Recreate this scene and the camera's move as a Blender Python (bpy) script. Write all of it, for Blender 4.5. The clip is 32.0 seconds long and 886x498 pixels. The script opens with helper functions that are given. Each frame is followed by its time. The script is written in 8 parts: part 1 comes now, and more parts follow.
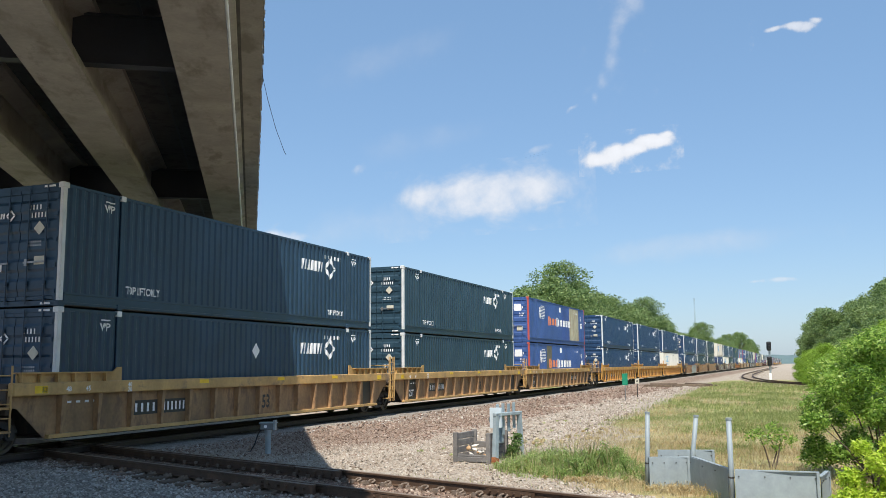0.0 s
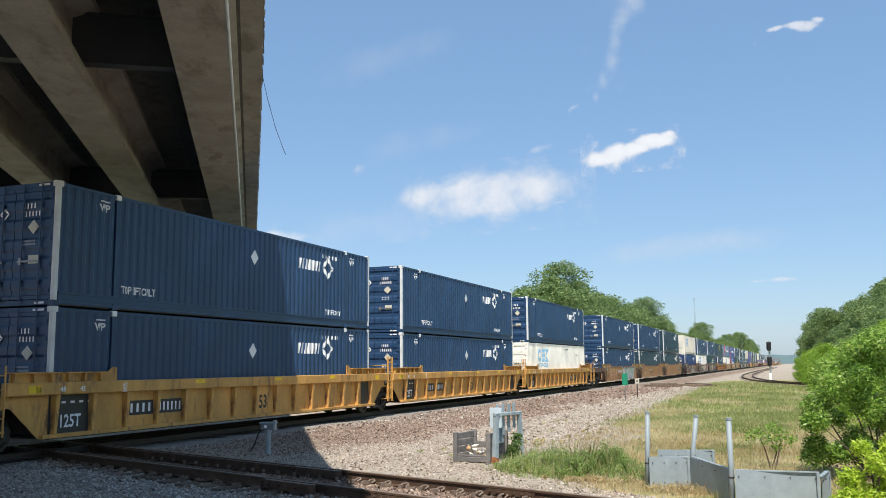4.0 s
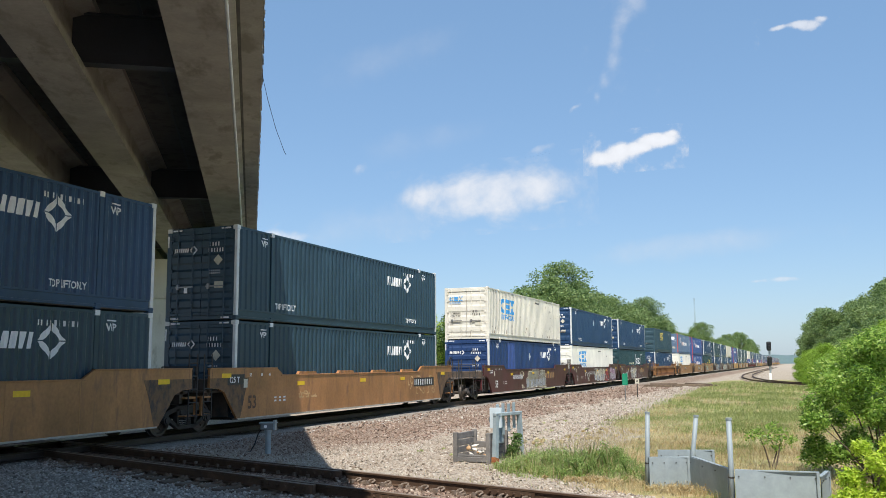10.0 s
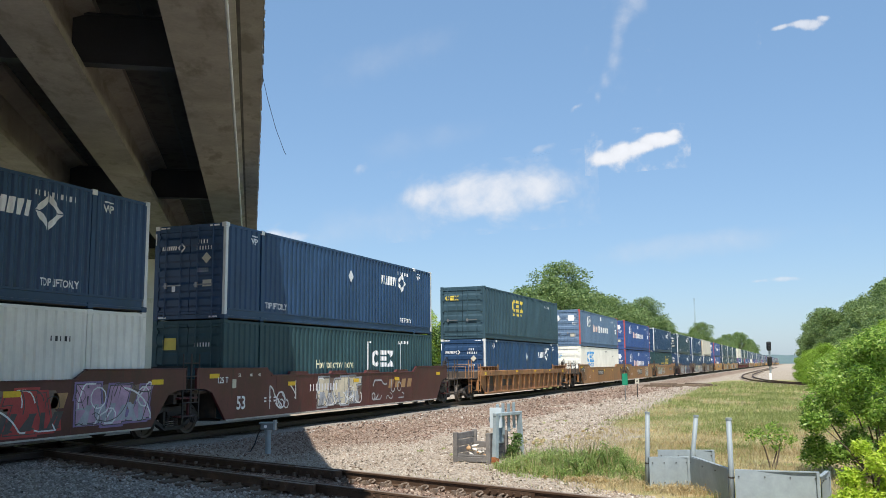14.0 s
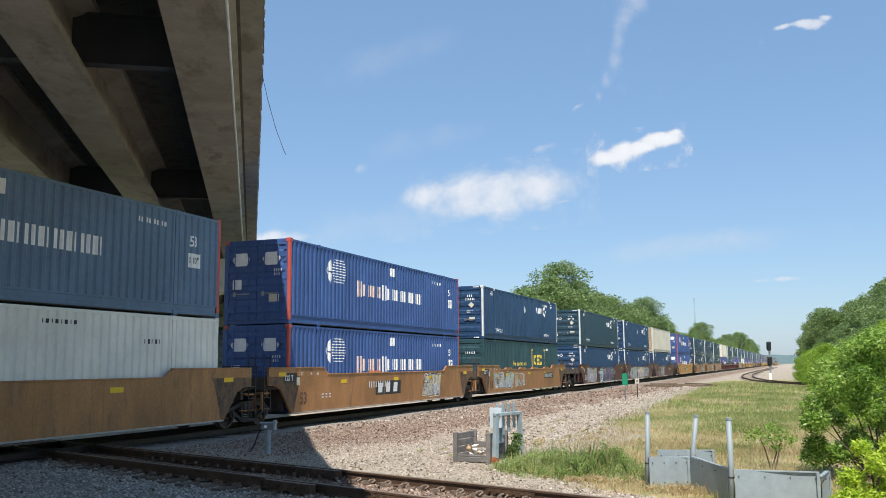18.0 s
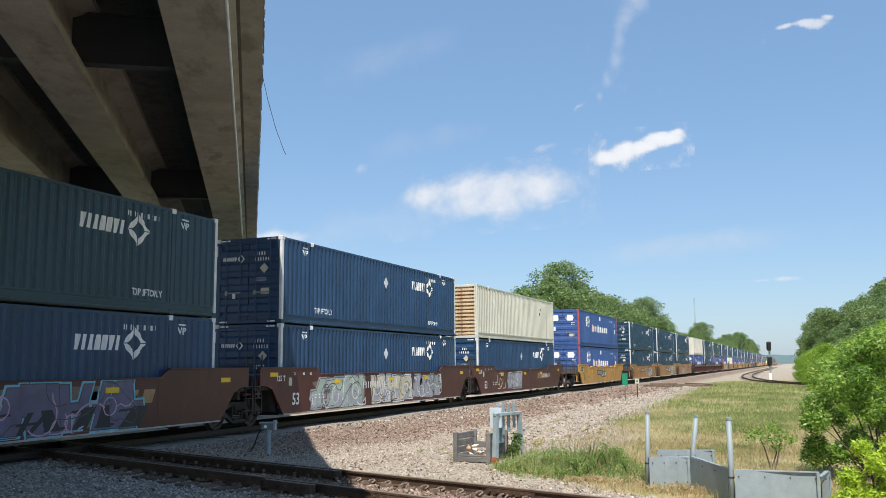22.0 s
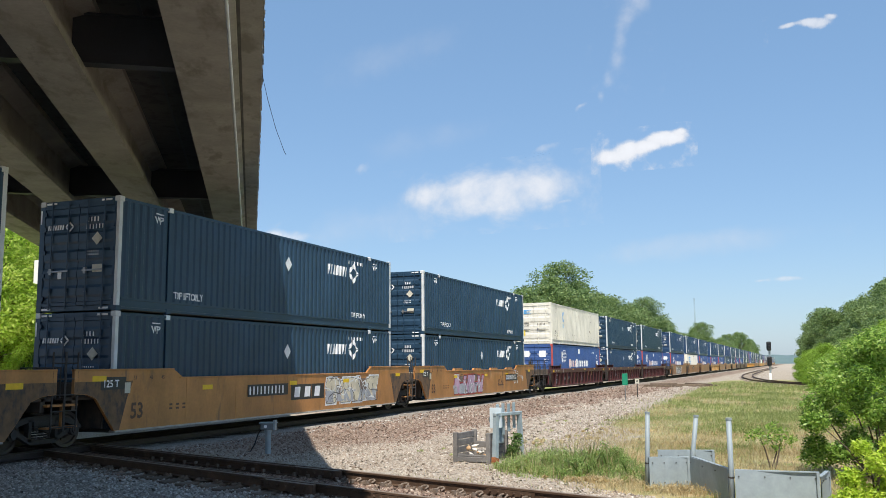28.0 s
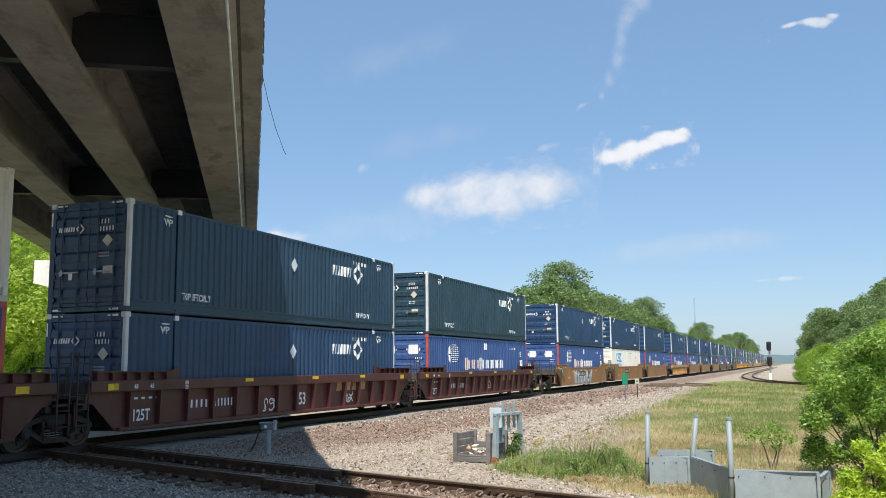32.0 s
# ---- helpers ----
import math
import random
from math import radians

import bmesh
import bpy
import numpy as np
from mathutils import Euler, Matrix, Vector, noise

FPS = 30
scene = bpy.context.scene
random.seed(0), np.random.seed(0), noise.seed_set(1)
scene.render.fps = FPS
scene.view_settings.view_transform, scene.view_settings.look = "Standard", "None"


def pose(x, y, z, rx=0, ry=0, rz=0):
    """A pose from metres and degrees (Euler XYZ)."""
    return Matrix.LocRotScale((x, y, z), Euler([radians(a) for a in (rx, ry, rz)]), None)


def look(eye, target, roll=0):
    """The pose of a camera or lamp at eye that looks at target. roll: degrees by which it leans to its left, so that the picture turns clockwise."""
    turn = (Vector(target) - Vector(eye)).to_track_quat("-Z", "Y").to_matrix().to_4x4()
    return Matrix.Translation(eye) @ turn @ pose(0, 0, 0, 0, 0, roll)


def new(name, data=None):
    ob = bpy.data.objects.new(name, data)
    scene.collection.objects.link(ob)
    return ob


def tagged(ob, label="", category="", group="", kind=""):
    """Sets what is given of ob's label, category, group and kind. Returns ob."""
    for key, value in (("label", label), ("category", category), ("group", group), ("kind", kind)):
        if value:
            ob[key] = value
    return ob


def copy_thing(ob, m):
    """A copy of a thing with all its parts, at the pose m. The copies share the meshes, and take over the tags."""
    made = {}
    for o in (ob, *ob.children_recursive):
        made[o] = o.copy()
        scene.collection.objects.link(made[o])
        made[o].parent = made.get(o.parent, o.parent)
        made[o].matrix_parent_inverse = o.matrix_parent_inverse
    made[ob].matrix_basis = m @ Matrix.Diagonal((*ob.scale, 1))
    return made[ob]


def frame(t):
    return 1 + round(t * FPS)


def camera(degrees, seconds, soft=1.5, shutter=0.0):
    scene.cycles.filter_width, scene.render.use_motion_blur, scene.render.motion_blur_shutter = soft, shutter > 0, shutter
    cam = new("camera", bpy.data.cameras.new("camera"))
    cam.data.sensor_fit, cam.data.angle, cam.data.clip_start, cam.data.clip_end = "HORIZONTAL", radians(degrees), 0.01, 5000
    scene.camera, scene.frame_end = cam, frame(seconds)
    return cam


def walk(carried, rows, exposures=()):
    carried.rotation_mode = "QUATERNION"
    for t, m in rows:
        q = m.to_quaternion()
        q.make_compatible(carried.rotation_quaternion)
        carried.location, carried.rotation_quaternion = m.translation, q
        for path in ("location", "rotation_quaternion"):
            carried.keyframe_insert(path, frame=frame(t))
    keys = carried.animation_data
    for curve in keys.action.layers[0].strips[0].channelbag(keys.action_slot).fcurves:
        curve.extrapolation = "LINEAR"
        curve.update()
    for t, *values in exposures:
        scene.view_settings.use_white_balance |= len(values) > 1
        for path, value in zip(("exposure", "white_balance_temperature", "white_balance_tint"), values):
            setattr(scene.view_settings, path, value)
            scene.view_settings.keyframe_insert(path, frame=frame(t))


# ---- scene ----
# ---------------------------------------------------------------- camera and light
EYE = Vector((0.0, 0.0, 1.834))
AIM = EYE + Vector((-0.3617, 0.9231, 0.1303))
cam = camera(53.19, 32.0, soft=0.5)
walk(cam, [(0.0, look(EYE, AIM, -0.478)), (32.0, look(EYE, AIM, -0.478))])

SUN = Vector((0.199, -0.588, 1.0)).normalized()
world = bpy.data.worlds.new("world")
scene.world = world
world.use_nodes = True
wn, wl = world.node_tree.nodes, world.node_tree.links
wn.clear()
sky = wn.new("ShaderNodeTexSky")
sky.sky_type, sky.sun_disc = "NISHITA", False
sky.sun_elevation = math.asin(SUN.z)
sky.sun_rotation = math.atan2(SUN.x, SUN.y)
sky.air_density, sky.dust_density, sky.ozone_density = 1.0, 0.6, 2.5
sky_bg, sky_out = wn.new("ShaderNodeBackground"), wn.new("ShaderNodeOutputWorld")
sky_bg.inputs["Strength"].default_value = 0.05
haze, both = wn.new("ShaderNodeBackground"), wn.new("ShaderNodeAddShader")
haze.inputs["Color"].default_value = (0.076, 0.142, 0.238, 1)  # even blue summer haze over the whole sky
wl.new(sky.outputs[0], sky_bg.inputs[0])
wl.new(sky_bg.outputs[0], both.inputs[0])
wl.new(haze.outputs[0], both.inputs[1])
wl.new(both.outputs[0], sky_out.inputs[0])

sun_data = bpy.data.lights.new("sun", "SUN")
sun_data.energy, sun_data.angle, sun_data.color = 3.8, radians(0.55), (1.0, 0.95, 0.87)
sun = new("sun", sun_data)
sun.matrix_world = look(SUN * 300, (0, 0, 0))
scene.view_settings.exposure = 0.64


TRACK_X = -16.81


# ---------------------------------------------------------------- building helpers
def part(name, bm, material, parent=None, label="", smooth=False):
    """Links a bmesh as one mesh object, under parent where it is given."""
    me = bpy.data.meshes.new(name)
    bm.to_mesh(me)
    bm.free()
    return part_of(name, me, material, parent, label, smooth)


def part_of(name, me, material, parent=None, label="", smooth=False):
    """Links a mesh that may be shared; the material sits on the object."""
    if smooth:
        for f in me.polygons:
            f.use_smooth = True
    if not me.materials:
        me.materials.append(None)
    ob = new(name, me)
    ob.material_slots[0].link = "OBJECT"
    ob.material_slots[0].material = material
    if parent:
        ob.parent = parent
    if label:
        ob["label"] = label
    return ob


def raw(name, verts, faces, material, parent=None, label="", smooth=False):
    me = bpy.data.meshes.new(name)
    me.from_pydata(verts, [], faces)
    me.update()
    return part_of(name, me, material, parent, label, smooth)


def box(bm, x0, x1, y0, y1, z0, z1, bevel=0.0):
    if bevel <= 0:
        vs = [bm.verts.new((x, y, z)) for z in (z0, z1) for x, y in ((x0, y0), (x1, y0), (x1, y1), (x0, y1))]
        for q in ((3, 2, 1, 0), (4, 5, 6, 7), (0, 1, 5, 4), (1, 2, 6, 5), (2, 3, 7, 6), (3, 0, 4, 7)):
            bm.faces.new([vs[i] for i in q])
        return bm
    b = bevel
    rings = []
    for z, k in ((z0, b), (z0 + b, 0), (z1 - b, 0), (z1, b)):
        pts = [(x0 + b, y0 + k), (x1 - b, y0 + k), (x1 - k, y0 + b), (x1 - k, y1 - b),
               (x1 - b, y1 - k), (x0 + b, y1 - k), (x0 + k, y1 - b), (x0 + k, y0 + b)]
        rings.append([bm.verts.new((x, y, z)) for x, y in pts])
    bm.faces.new(rings[0][::-1])
    bm.faces.new(rings[-1])
    for lo, hi in zip(rings, rings[1:]):
        for i in range(8):
            j = (i + 1) % 8
            bm.faces.new((lo[i], lo[j], hi[j], hi[i]))
    return bm


def boxes(*sizes, bevel=0.0):
    bm = bmesh.new()
    for s in sizes:
        box(bm, *s, bevel=bevel)
    return bm


def prism(bm, pts, axis, a, b):
    """Extrudes a closed outline along an axis from a to b. Outline in the two other axes, in xyz order."""
    def put(p, v):
        return {"x": (v, p[0], p[1]), "y": (p[0], v, p[1]), "z": (p[0], p[1], v)}[axis]
    lo = [bm.verts.new(put(p, a)) for p in pts]
    hi = [bm.verts.new(put(p, b)) for p in pts]
    f = [bm.faces.new(lo[::-1]), bm.faces.new(hi)]
    for i in range(len(pts)):
        j = (i + 1) % len(pts)
        f.append(bm.faces.new((lo[i], lo[j], hi[j], hi[i])))
    bmesh.ops.recalc_face_normals(bm, faces=f)
    return bm


def tube(bm, a, b, r, n=8, r2=None):
    """A round bar from a to b."""
    a, b = Vector(a), Vector(b)
    turn = (b - a).to_track_quat("Z", "Y")
    r2 = r if r2 is None else r2
    lo, hi = [], []
    for i in range(n):
        t = 2 * math.pi * i / n
        o = Vector((math.cos(t), math.sin(t), 0))
        lo.append(bm.verts.new(a + turn @ (o * r)))
        hi.append(bm.verts.new(b + turn @ (o * r2)))
    bm.faces.new(lo[::-1])
    bm.faces.new(hi)
    for i in range(n):
        j = (i + 1) % n
        bm.faces.new((lo[i], lo[j], hi[j], hi[i]))
    return bm


def pipe(bm, pts, r, n=6):
    for a, b in zip(pts, pts[1:]):
        tube(bm, a, b, r, n)
    return bm


def empty(name, m=None):
    ob = new(name)
    ob.empty_display_size = 0.3
    if m is not None:
        ob.matrix_basis = m
    return ob


# ---------------------------------------------------------------- materials
TONE = 1.22


def mat(name, base, rough=0.6, metal=0.0, var=0.15, scale=3.0, grain=40.0, bump=0.15, stain=None, stain_at=0.62, stain_scale=(1.2, 1.2, 0.5),
        spec=0.5, obj_var=0.0, streak=0.0):
    """A painted, mineral or metal surface: two scales of variation, fine relief, and stains of a second colour."""
    base = tuple(min(0.85, TONE * k) for k in base)
    stain = stain and tuple(min(0.85, TONE * k) for k in stain)
    m = bpy.data.materials.new(name)
    m.use_nodes = True
    n, l = m.node_tree.nodes, m.node_tree.links
    b = n["Principled BSDF"]
    b.inputs["Metallic"].default_value = metal
    b.inputs["Specular IOR Level"].default_value = spec
    co = n.new("ShaderNodeTexCoord")
    big, fine = n.new("ShaderNodeTexNoise"), n.new("ShaderNodeTexNoise")
    big.inputs["Scale"].default_value, big.inputs["Detail"].default_value = scale, 5
    fine.inputs["Scale"].default_value, fine.inputs["Detail"].default_value = grain, 4
    l.new(co.outputs["Object"], big.inputs["Vector"])
    l.new(co.outputs["Object"], fine.inputs["Vector"])
    add = n.new("ShaderNodeMath")
    add.operation = "MULTIPLY_ADD"
    add.inputs[1].default_value = 0.45
    l.new(fine.outputs["Fac"], add.inputs[0])
    l.new(big.outputs["Fac"], add.inputs[2])
    ramp = n.new("ShaderNodeMapRange")
    ramp.inputs["From Min"].default_value, ramp.inputs["From Max"].default_value = 0.45, 1.0
    ramp.inputs["To Min"].default_value, ramp.inputs["To Max"].default_value = 1 - var, 1 + var
    l.new(add.outputs[0], ramp.inputs["Value"])
    val = ramp.outputs[0]
    if streak:
        # rain-washed streaks and dull patches
        run, runs = n.new("ShaderNodeMapping"), n.new("ShaderNodeTexNoise")
        run.inputs["Scale"].default_value = (1.1, 1.1, 0.35)
        runs.inputs["Scale"].default_value, runs.inputs["Detail"].default_value, runs.inputs["Roughness"].default_value = 1.2, 5, 0.55
        l.new(co.outputs["Object"], run.inputs["Vector"])
        l.new(run.outputs[0], runs.inputs["Vector"])
        rm = n.new("ShaderNodeMapRange")
        rm.inputs["From Min"].default_value, rm.inputs["From Max"].default_value = 0.36, 0.66
        rm.inputs["To Min"].default_value, rm.inputs["To Max"].default_value = 1 - streak, 1 + 0.6 * streak
        l.new(runs.outputs["Fac"], rm.inputs["Value"])
        sm = n.new("ShaderNodeMath")
        sm.operation = "MULTIPLY"
        l.new(val, sm.inputs[0])
        l.new(rm.outputs[0], sm.inputs[1])
        val = sm.outputs[0]
    if obj_var:
        info = n.new("ShaderNodeObjectInfo")
        r2 = n.new("ShaderNodeMapRange")
        r2.inputs["To Min"].default_value, r2.inputs["To Max"].default_value = 1 - obj_var, 1 + obj_var
        l.new(info.outputs["Random"], r2.inputs["Value"])
        mu = n.new("ShaderNodeMath")
        mu.operation = "MULTIPLY"
        l.new(val, mu.inputs[0])
        l.new(r2.outputs[0], mu.inputs[1])
        val = mu.outputs[0]
    mul = n.new("ShaderNodeVectorMath")
    mul.operation = "SCALE"
    mul.inputs[0].default_value = base
    l.new(val, mul.inputs["Scale"])
    col = mul.outputs[0]
    if stain is not None:
        mp = n.new("ShaderNodeMapping")
        mp.inputs["Scale"].default_value = stain_scale
        l.new(co.outputs["Object"], mp.inputs["Vector"])
        st = n.new("ShaderNodeTexNoise")
        st.inputs["Scale"].default_value, st.inputs["Detail"].default_value, st.inputs["Roughness"].default_value = 2.0, 7, 0.65
        l.new(mp.outputs[0], st.inputs["Vector"])
        sr = n.new("ShaderNodeMapRange")
        sr.inputs["From Min"].default_value, sr.inputs["From Max"].default_value = stain_at, stain_at + 0.12
        l.new(st.outputs["Fac"], sr.inputs["Value"])
        mx = n.new("ShaderNodeMix")
        mx.data_type = "RGBA"
        l.new(sr.outputs[0], mx.inputs["Factor"])
        l.new(col, mx.inputs["A"])
        mx.inputs["B"].default_value = (*stain, 1)
        col = mx.outputs["Result"]
    l.new(col, b.inputs["Base Color"])
    rr = n.new("ShaderNodeMapRange")
    rr.inputs["To Min"].default_value, rr.inputs["To Max"].default_value = max(0.05, rough - 0.12), min(1, rough + 0.12)
    l.new(big.outputs["Fac"], rr.inputs["Value"])
    l.new(rr.outputs[0], b.inputs["Roughness"])
    if bump:
        bp = n.new("ShaderNodeBump")
        bp.inputs["Strength"].default_value, bp.inputs["Distance"].default_value = bump, 0.02
        l.new(fine.outputs["Fac"], bp.inputs["Height"])
        l.new(bp.outputs[0], b.inputs["Normal"])
    return m


M = {}
M["navy"] = mat("navy_paint", (0.020, 0.051, 0.112), 0.38, spec=0.38, var=0.2, scale=0.8, grain=9, bump=0.05, stain=(0.022, 0.050, 0.108), stain_at=0.58, stain_scale=(0.5, 0.5, 0.25), streak=0.10)
M["royal"] = mat("bright_navy_paint", (0.018, 0.044, 0.122), 0.45, spec=0.35, var=0.2, scale=0.8, grain=9, bump=0.05, streak=0.10)
M["slate"] = mat("dark_slate_blue_paint", (0.019, 0.046, 0.080), 0.38, spec=0.38, var=0.2, scale=0.8, grain=9, bump=0.05, stain=(0.020, 0.044, 0.078), stain_at=0.6, streak=0.10)
M["dkgreen"] = mat("dark_green_paint", (0.023, 0.051, 0.074), 0.38, spec=0.38, var=0.2, scale=0.8, grain=9, bump=0.05, stain=(0.031, 0.060, 0.082), stain_at=0.6, streak=0.10)
M["teal"] = mat("teal_green_paint", (0.024, 0.060, 0.070), 0.5, spec=0.35, var=0.22, scale=0.8, grain=9, bump=0.05, stain=(0.040, 0.080, 0.085), stain_at=0.6, streak=0.12)
M["purple"] = mat("faded_blue_paint", (0.042, 0.088, 0.235), 0.5, spec=0.35, var=0.2, scale=0.7, grain=8, bump=0.05, stain=(0.062, 0.112, 0.26), stain_at=0.6, streak=0.10)
M["greyblue"] = mat("grey_blue_paint", (0.10, 0.16, 0.245), 0.55, var=0.2, scale=0.7, grain=8, bump=0.05, stain=(0.13, 0.18, 0.27), stain_at=0.58, streak=0.12)
M["white"] = mat("off_white_paint", (0.68, 0.67, 0.60), 0.55, var=0.1, scale=1.0, grain=9, bump=0.05, stain=(0.33, 0.21, 0.11), stain_at=0.70, stain_scale=(3, 3, 0.7), streak=0.06)
M["white_rusty"] = mat("rust_streaked_white_paint", (0.60, 0.57, 0.49), 0.6, var=0.12, scale=1.0, grain=9, bump=0.05, stain=(0.17, 0.09, 0.05), stain_at=0.62, stain_scale=(4, 4, 0.7), streak=0.10)
M["bone"] = mat("bone_grey_paint", (0.50, 0.48, 0.40), 0.6, var=0.10, scale=1.0, grain=9, bump=0.05, stain=(0.34, 0.29, 0.21), stain_at=0.66, stain_scale=(3, 3, 0.5), streak=0.07)
M["grime"] = mat("grimy_brown_steel", (0.075, 0.056, 0.042), 0.75, metal=0.1, var=0.35, scale=3, grain=20, stain=(0.035, 0.03, 0.027), stain_at=0.5)
M["rusty_slat"] = mat("rust_stained_cream_paint", (0.50, 0.38, 0.24), 0.65, var=0.2, scale=2, grain=12, bump=0.05, stain=(0.30, 0.13, 0.05), stain_at=0.52, stain_scale=(2, 2, 1))
M["mark"] = mat("white_marking", (0.72, 0.73, 0.72), 0.5, var=0.12, scale=6, grain=50, bump=0.0)
M["post_white"] = mat("white_post_paint", (0.56, 0.57, 0.56), 0.5, var=0.15, scale=3, grain=30, bump=0.05, stain=(0.30, 0.30, 0.28), stain_at=0.62)
M["post_red"] = mat("red_post_paint", (0.42, 0.075, 0.06), 0.5, var=0.15, scale=3, grain=30, bump=0.05)
M["arc_blue"] = mat("logo_blue", (0.045, 0.27, 0.58), 0.5, var=0.2, scale=4, grain=30, bump=0.0)
M["gold"] = mat("logo_gold", (0.62, 0.47, 0.07), 0.5, var=0.2, scale=4, grain=30, bump=0.0)
M["orange"] = mat("logo_orange", (0.62, 0.20, 0.07), 0.5, var=0.25, scale=4, grain=30, bump=0.0)
M["steel"] = mat("worn_steel", (0.22, 0.22, 0.22), 0.45, metal=0.7, var=0.25, scale=5, grain=40)
M["iron"] = mat("dark_cast_iron", (0.045, 0.040, 0.036), 0.7, metal=0.2, var=0.3, scale=5, grain=40)
M["tread"] = mat("dark_wheel_steel", (0.075, 0.062, 0.052), 0.5, metal=0.4, var=0.2, scale=5, grain=40)
M["rubber_black"] = mat("black_seal", (0.02, 0.02, 0.02), 0.6, var=0.2)
M["tan"] = mat("weathered_tan_paint", (0.44, 0.27, 0.10), 0.55, var=0.22, scale=1.2, grain=12, bump=0.08, stain=(0.17, 0.115, 0.075), stain_at=0.56, stain_scale=(1, 0.6, 0.9), streak=0.20)
# grime and the top chord's shade together, put into the sheet and stake colour
M["tan_dirty_shaded"] = mat("grimy_shaded_tan_paint", (0.26, 0.155, 0.075), 0.65, var=0.3, scale=1.2, grain=12, bump=0.08, stain=(0.15, 0.088, 0.05), stain_at=0.5, stain_scale=(1, 1.2, 0.6), streak=0.30)
M["yellow"] = mat("yellow_car_paint", (0.50, 0.265, 0.068), 0.5, var=0.18, scale=1.2, grain=12, bump=0.08, stain=(0.19, 0.095, 0.042), stain_at=0.55, stain_scale=(1.2, 1.6, 0.4), streak=0.20)
M["brown"] = mat("rusty_brown_paint", (0.33, 0.155, 0.060), 0.42, var=0.32, scale=0.7, grain=12, bump=0.08, stain=(0.20, 0.098, 0.050), stain_at=0.55, stain_scale=(1.2, 1.6, 0.4), streak=0.20)
M["slate_green"] = mat("slate_green_paint", (0.036, 0.070, 0.090), 0.45, spec=0.28, var=0.2, scale=0.8, grain=9, bump=0.05, stain=(0.048, 0.084, 0.102), stain_at=0.6, streak=0.10)
M["rust_brown"] = mat("rust_brown_car_paint", (0.30, 0.145, 0.055), 0.6, var=0.3, scale=1.2, grain=12, bump=0.1, stain=(0.13, 0.065, 0.035), stain_at=0.50, stain_scale=(1.2, 1.6, 0.6), streak=0.30)
M["orange_brown"] = mat("orange_brown_paint", (0.38, 0.172, 0.056), 0.42, var=0.2, scale=1.2, grain=12, bump=0.08, stain=(0.20, 0.105, 0.05), stain_at=0.57, stain_scale=(1.2, 1.6, 0.4), streak=0.20)
M["maroon"] = mat("maroon_car_paint", (0.078, 0.020, 0.021), 0.42, var=0.25, scale=1.2, grain=12, bump=0.08, stain=(0.050, 0.018, 0.018), stain_at=0.56, stain_scale=(1.2, 1.6, 0.4), streak=0.20)
M["end_grime"] = mat("grime_on_brown_paint", (0.15, 0.085, 0.042), 0.7, var=0.4, scale=2, grain=14, bump=0.1, stain=(0.055, 0.042, 0.034), stain_at=0.50, stain_scale=(1.5, 1.5, 0.8))
M["faint_tan"] = mat("faded_tan_spray", (0.46, 0.30, 0.15), 0.7, var=0.35, scale=5, grain=30, bump=0.0)
M["panel_black"] = mat("black_panel_paint", (0.025, 0.025, 0.024), 0.5, var=0.25, scale=4, grain=20)
M["reflector"] = mat("yellow_reflector", (0.75, 0.45, 0.02), 0.4, var=0.12, scale=8)
M["concrete"] = mat("girder_concrete", (0.25, 0.232, 0.208), 0.85, var=0.2, scale=0.9, grain=14, bump=0.12, stain=(0.165, 0.15, 0.13), stain_at=0.52, stain_scale=(0.8, 0.35, 0.8), streak=0.10)
M["pier"] = mat("pier_concrete", (0.62, 0.61, 0.57), 0.85, var=0.12, scale=0.8, grain=14, bump=0.1, stain=(0.38, 0.37, 0.34), stain_at=0.56, stain_scale=(0.8, 0.8, 0.35))
# near-black tone puts the shade between the girders into the concrete's colour
M["slab"] = mat("shaded_deck_concrete", (0.075, 0.072, 0.070), 0.9, var=0.25, scale=0.8, grain=14, bump=0.12, stain=(0.045, 0.042, 0.042), stain_at=0.5)
M["diaphragm"] = mat("dark_steel_diaphragm", (0.03, 0.033, 0.04), 0.6, var=0.2, scale=2, grain=20)
M["galv"] = mat("galvanised_steel", (0.235, 0.275, 0.29), 0.6, metal=0.05, var=0.12, scale=5, grain=25, bump=0.04, stain=(0.27, 0.31, 0.325), stain_at=0.55)
M["tie"] = mat("weathered_tie_wood", (0.115, 0.085, 0.06), 0.9, var=0.35, scale=4, grain=25, bump=0.5, obj_var=0.3)
M["dusty_tie"] = mat("dust_covered_tie_wood", (0.26, 0.215, 0.165), 0.9, var=0.3, scale=3, grain=20, bump=0.3)
M["bark"] = mat("bark", (0.10, 0.075, 0.055), 0.9, var=0.3, scale=5, grain=25, bump=0.5)
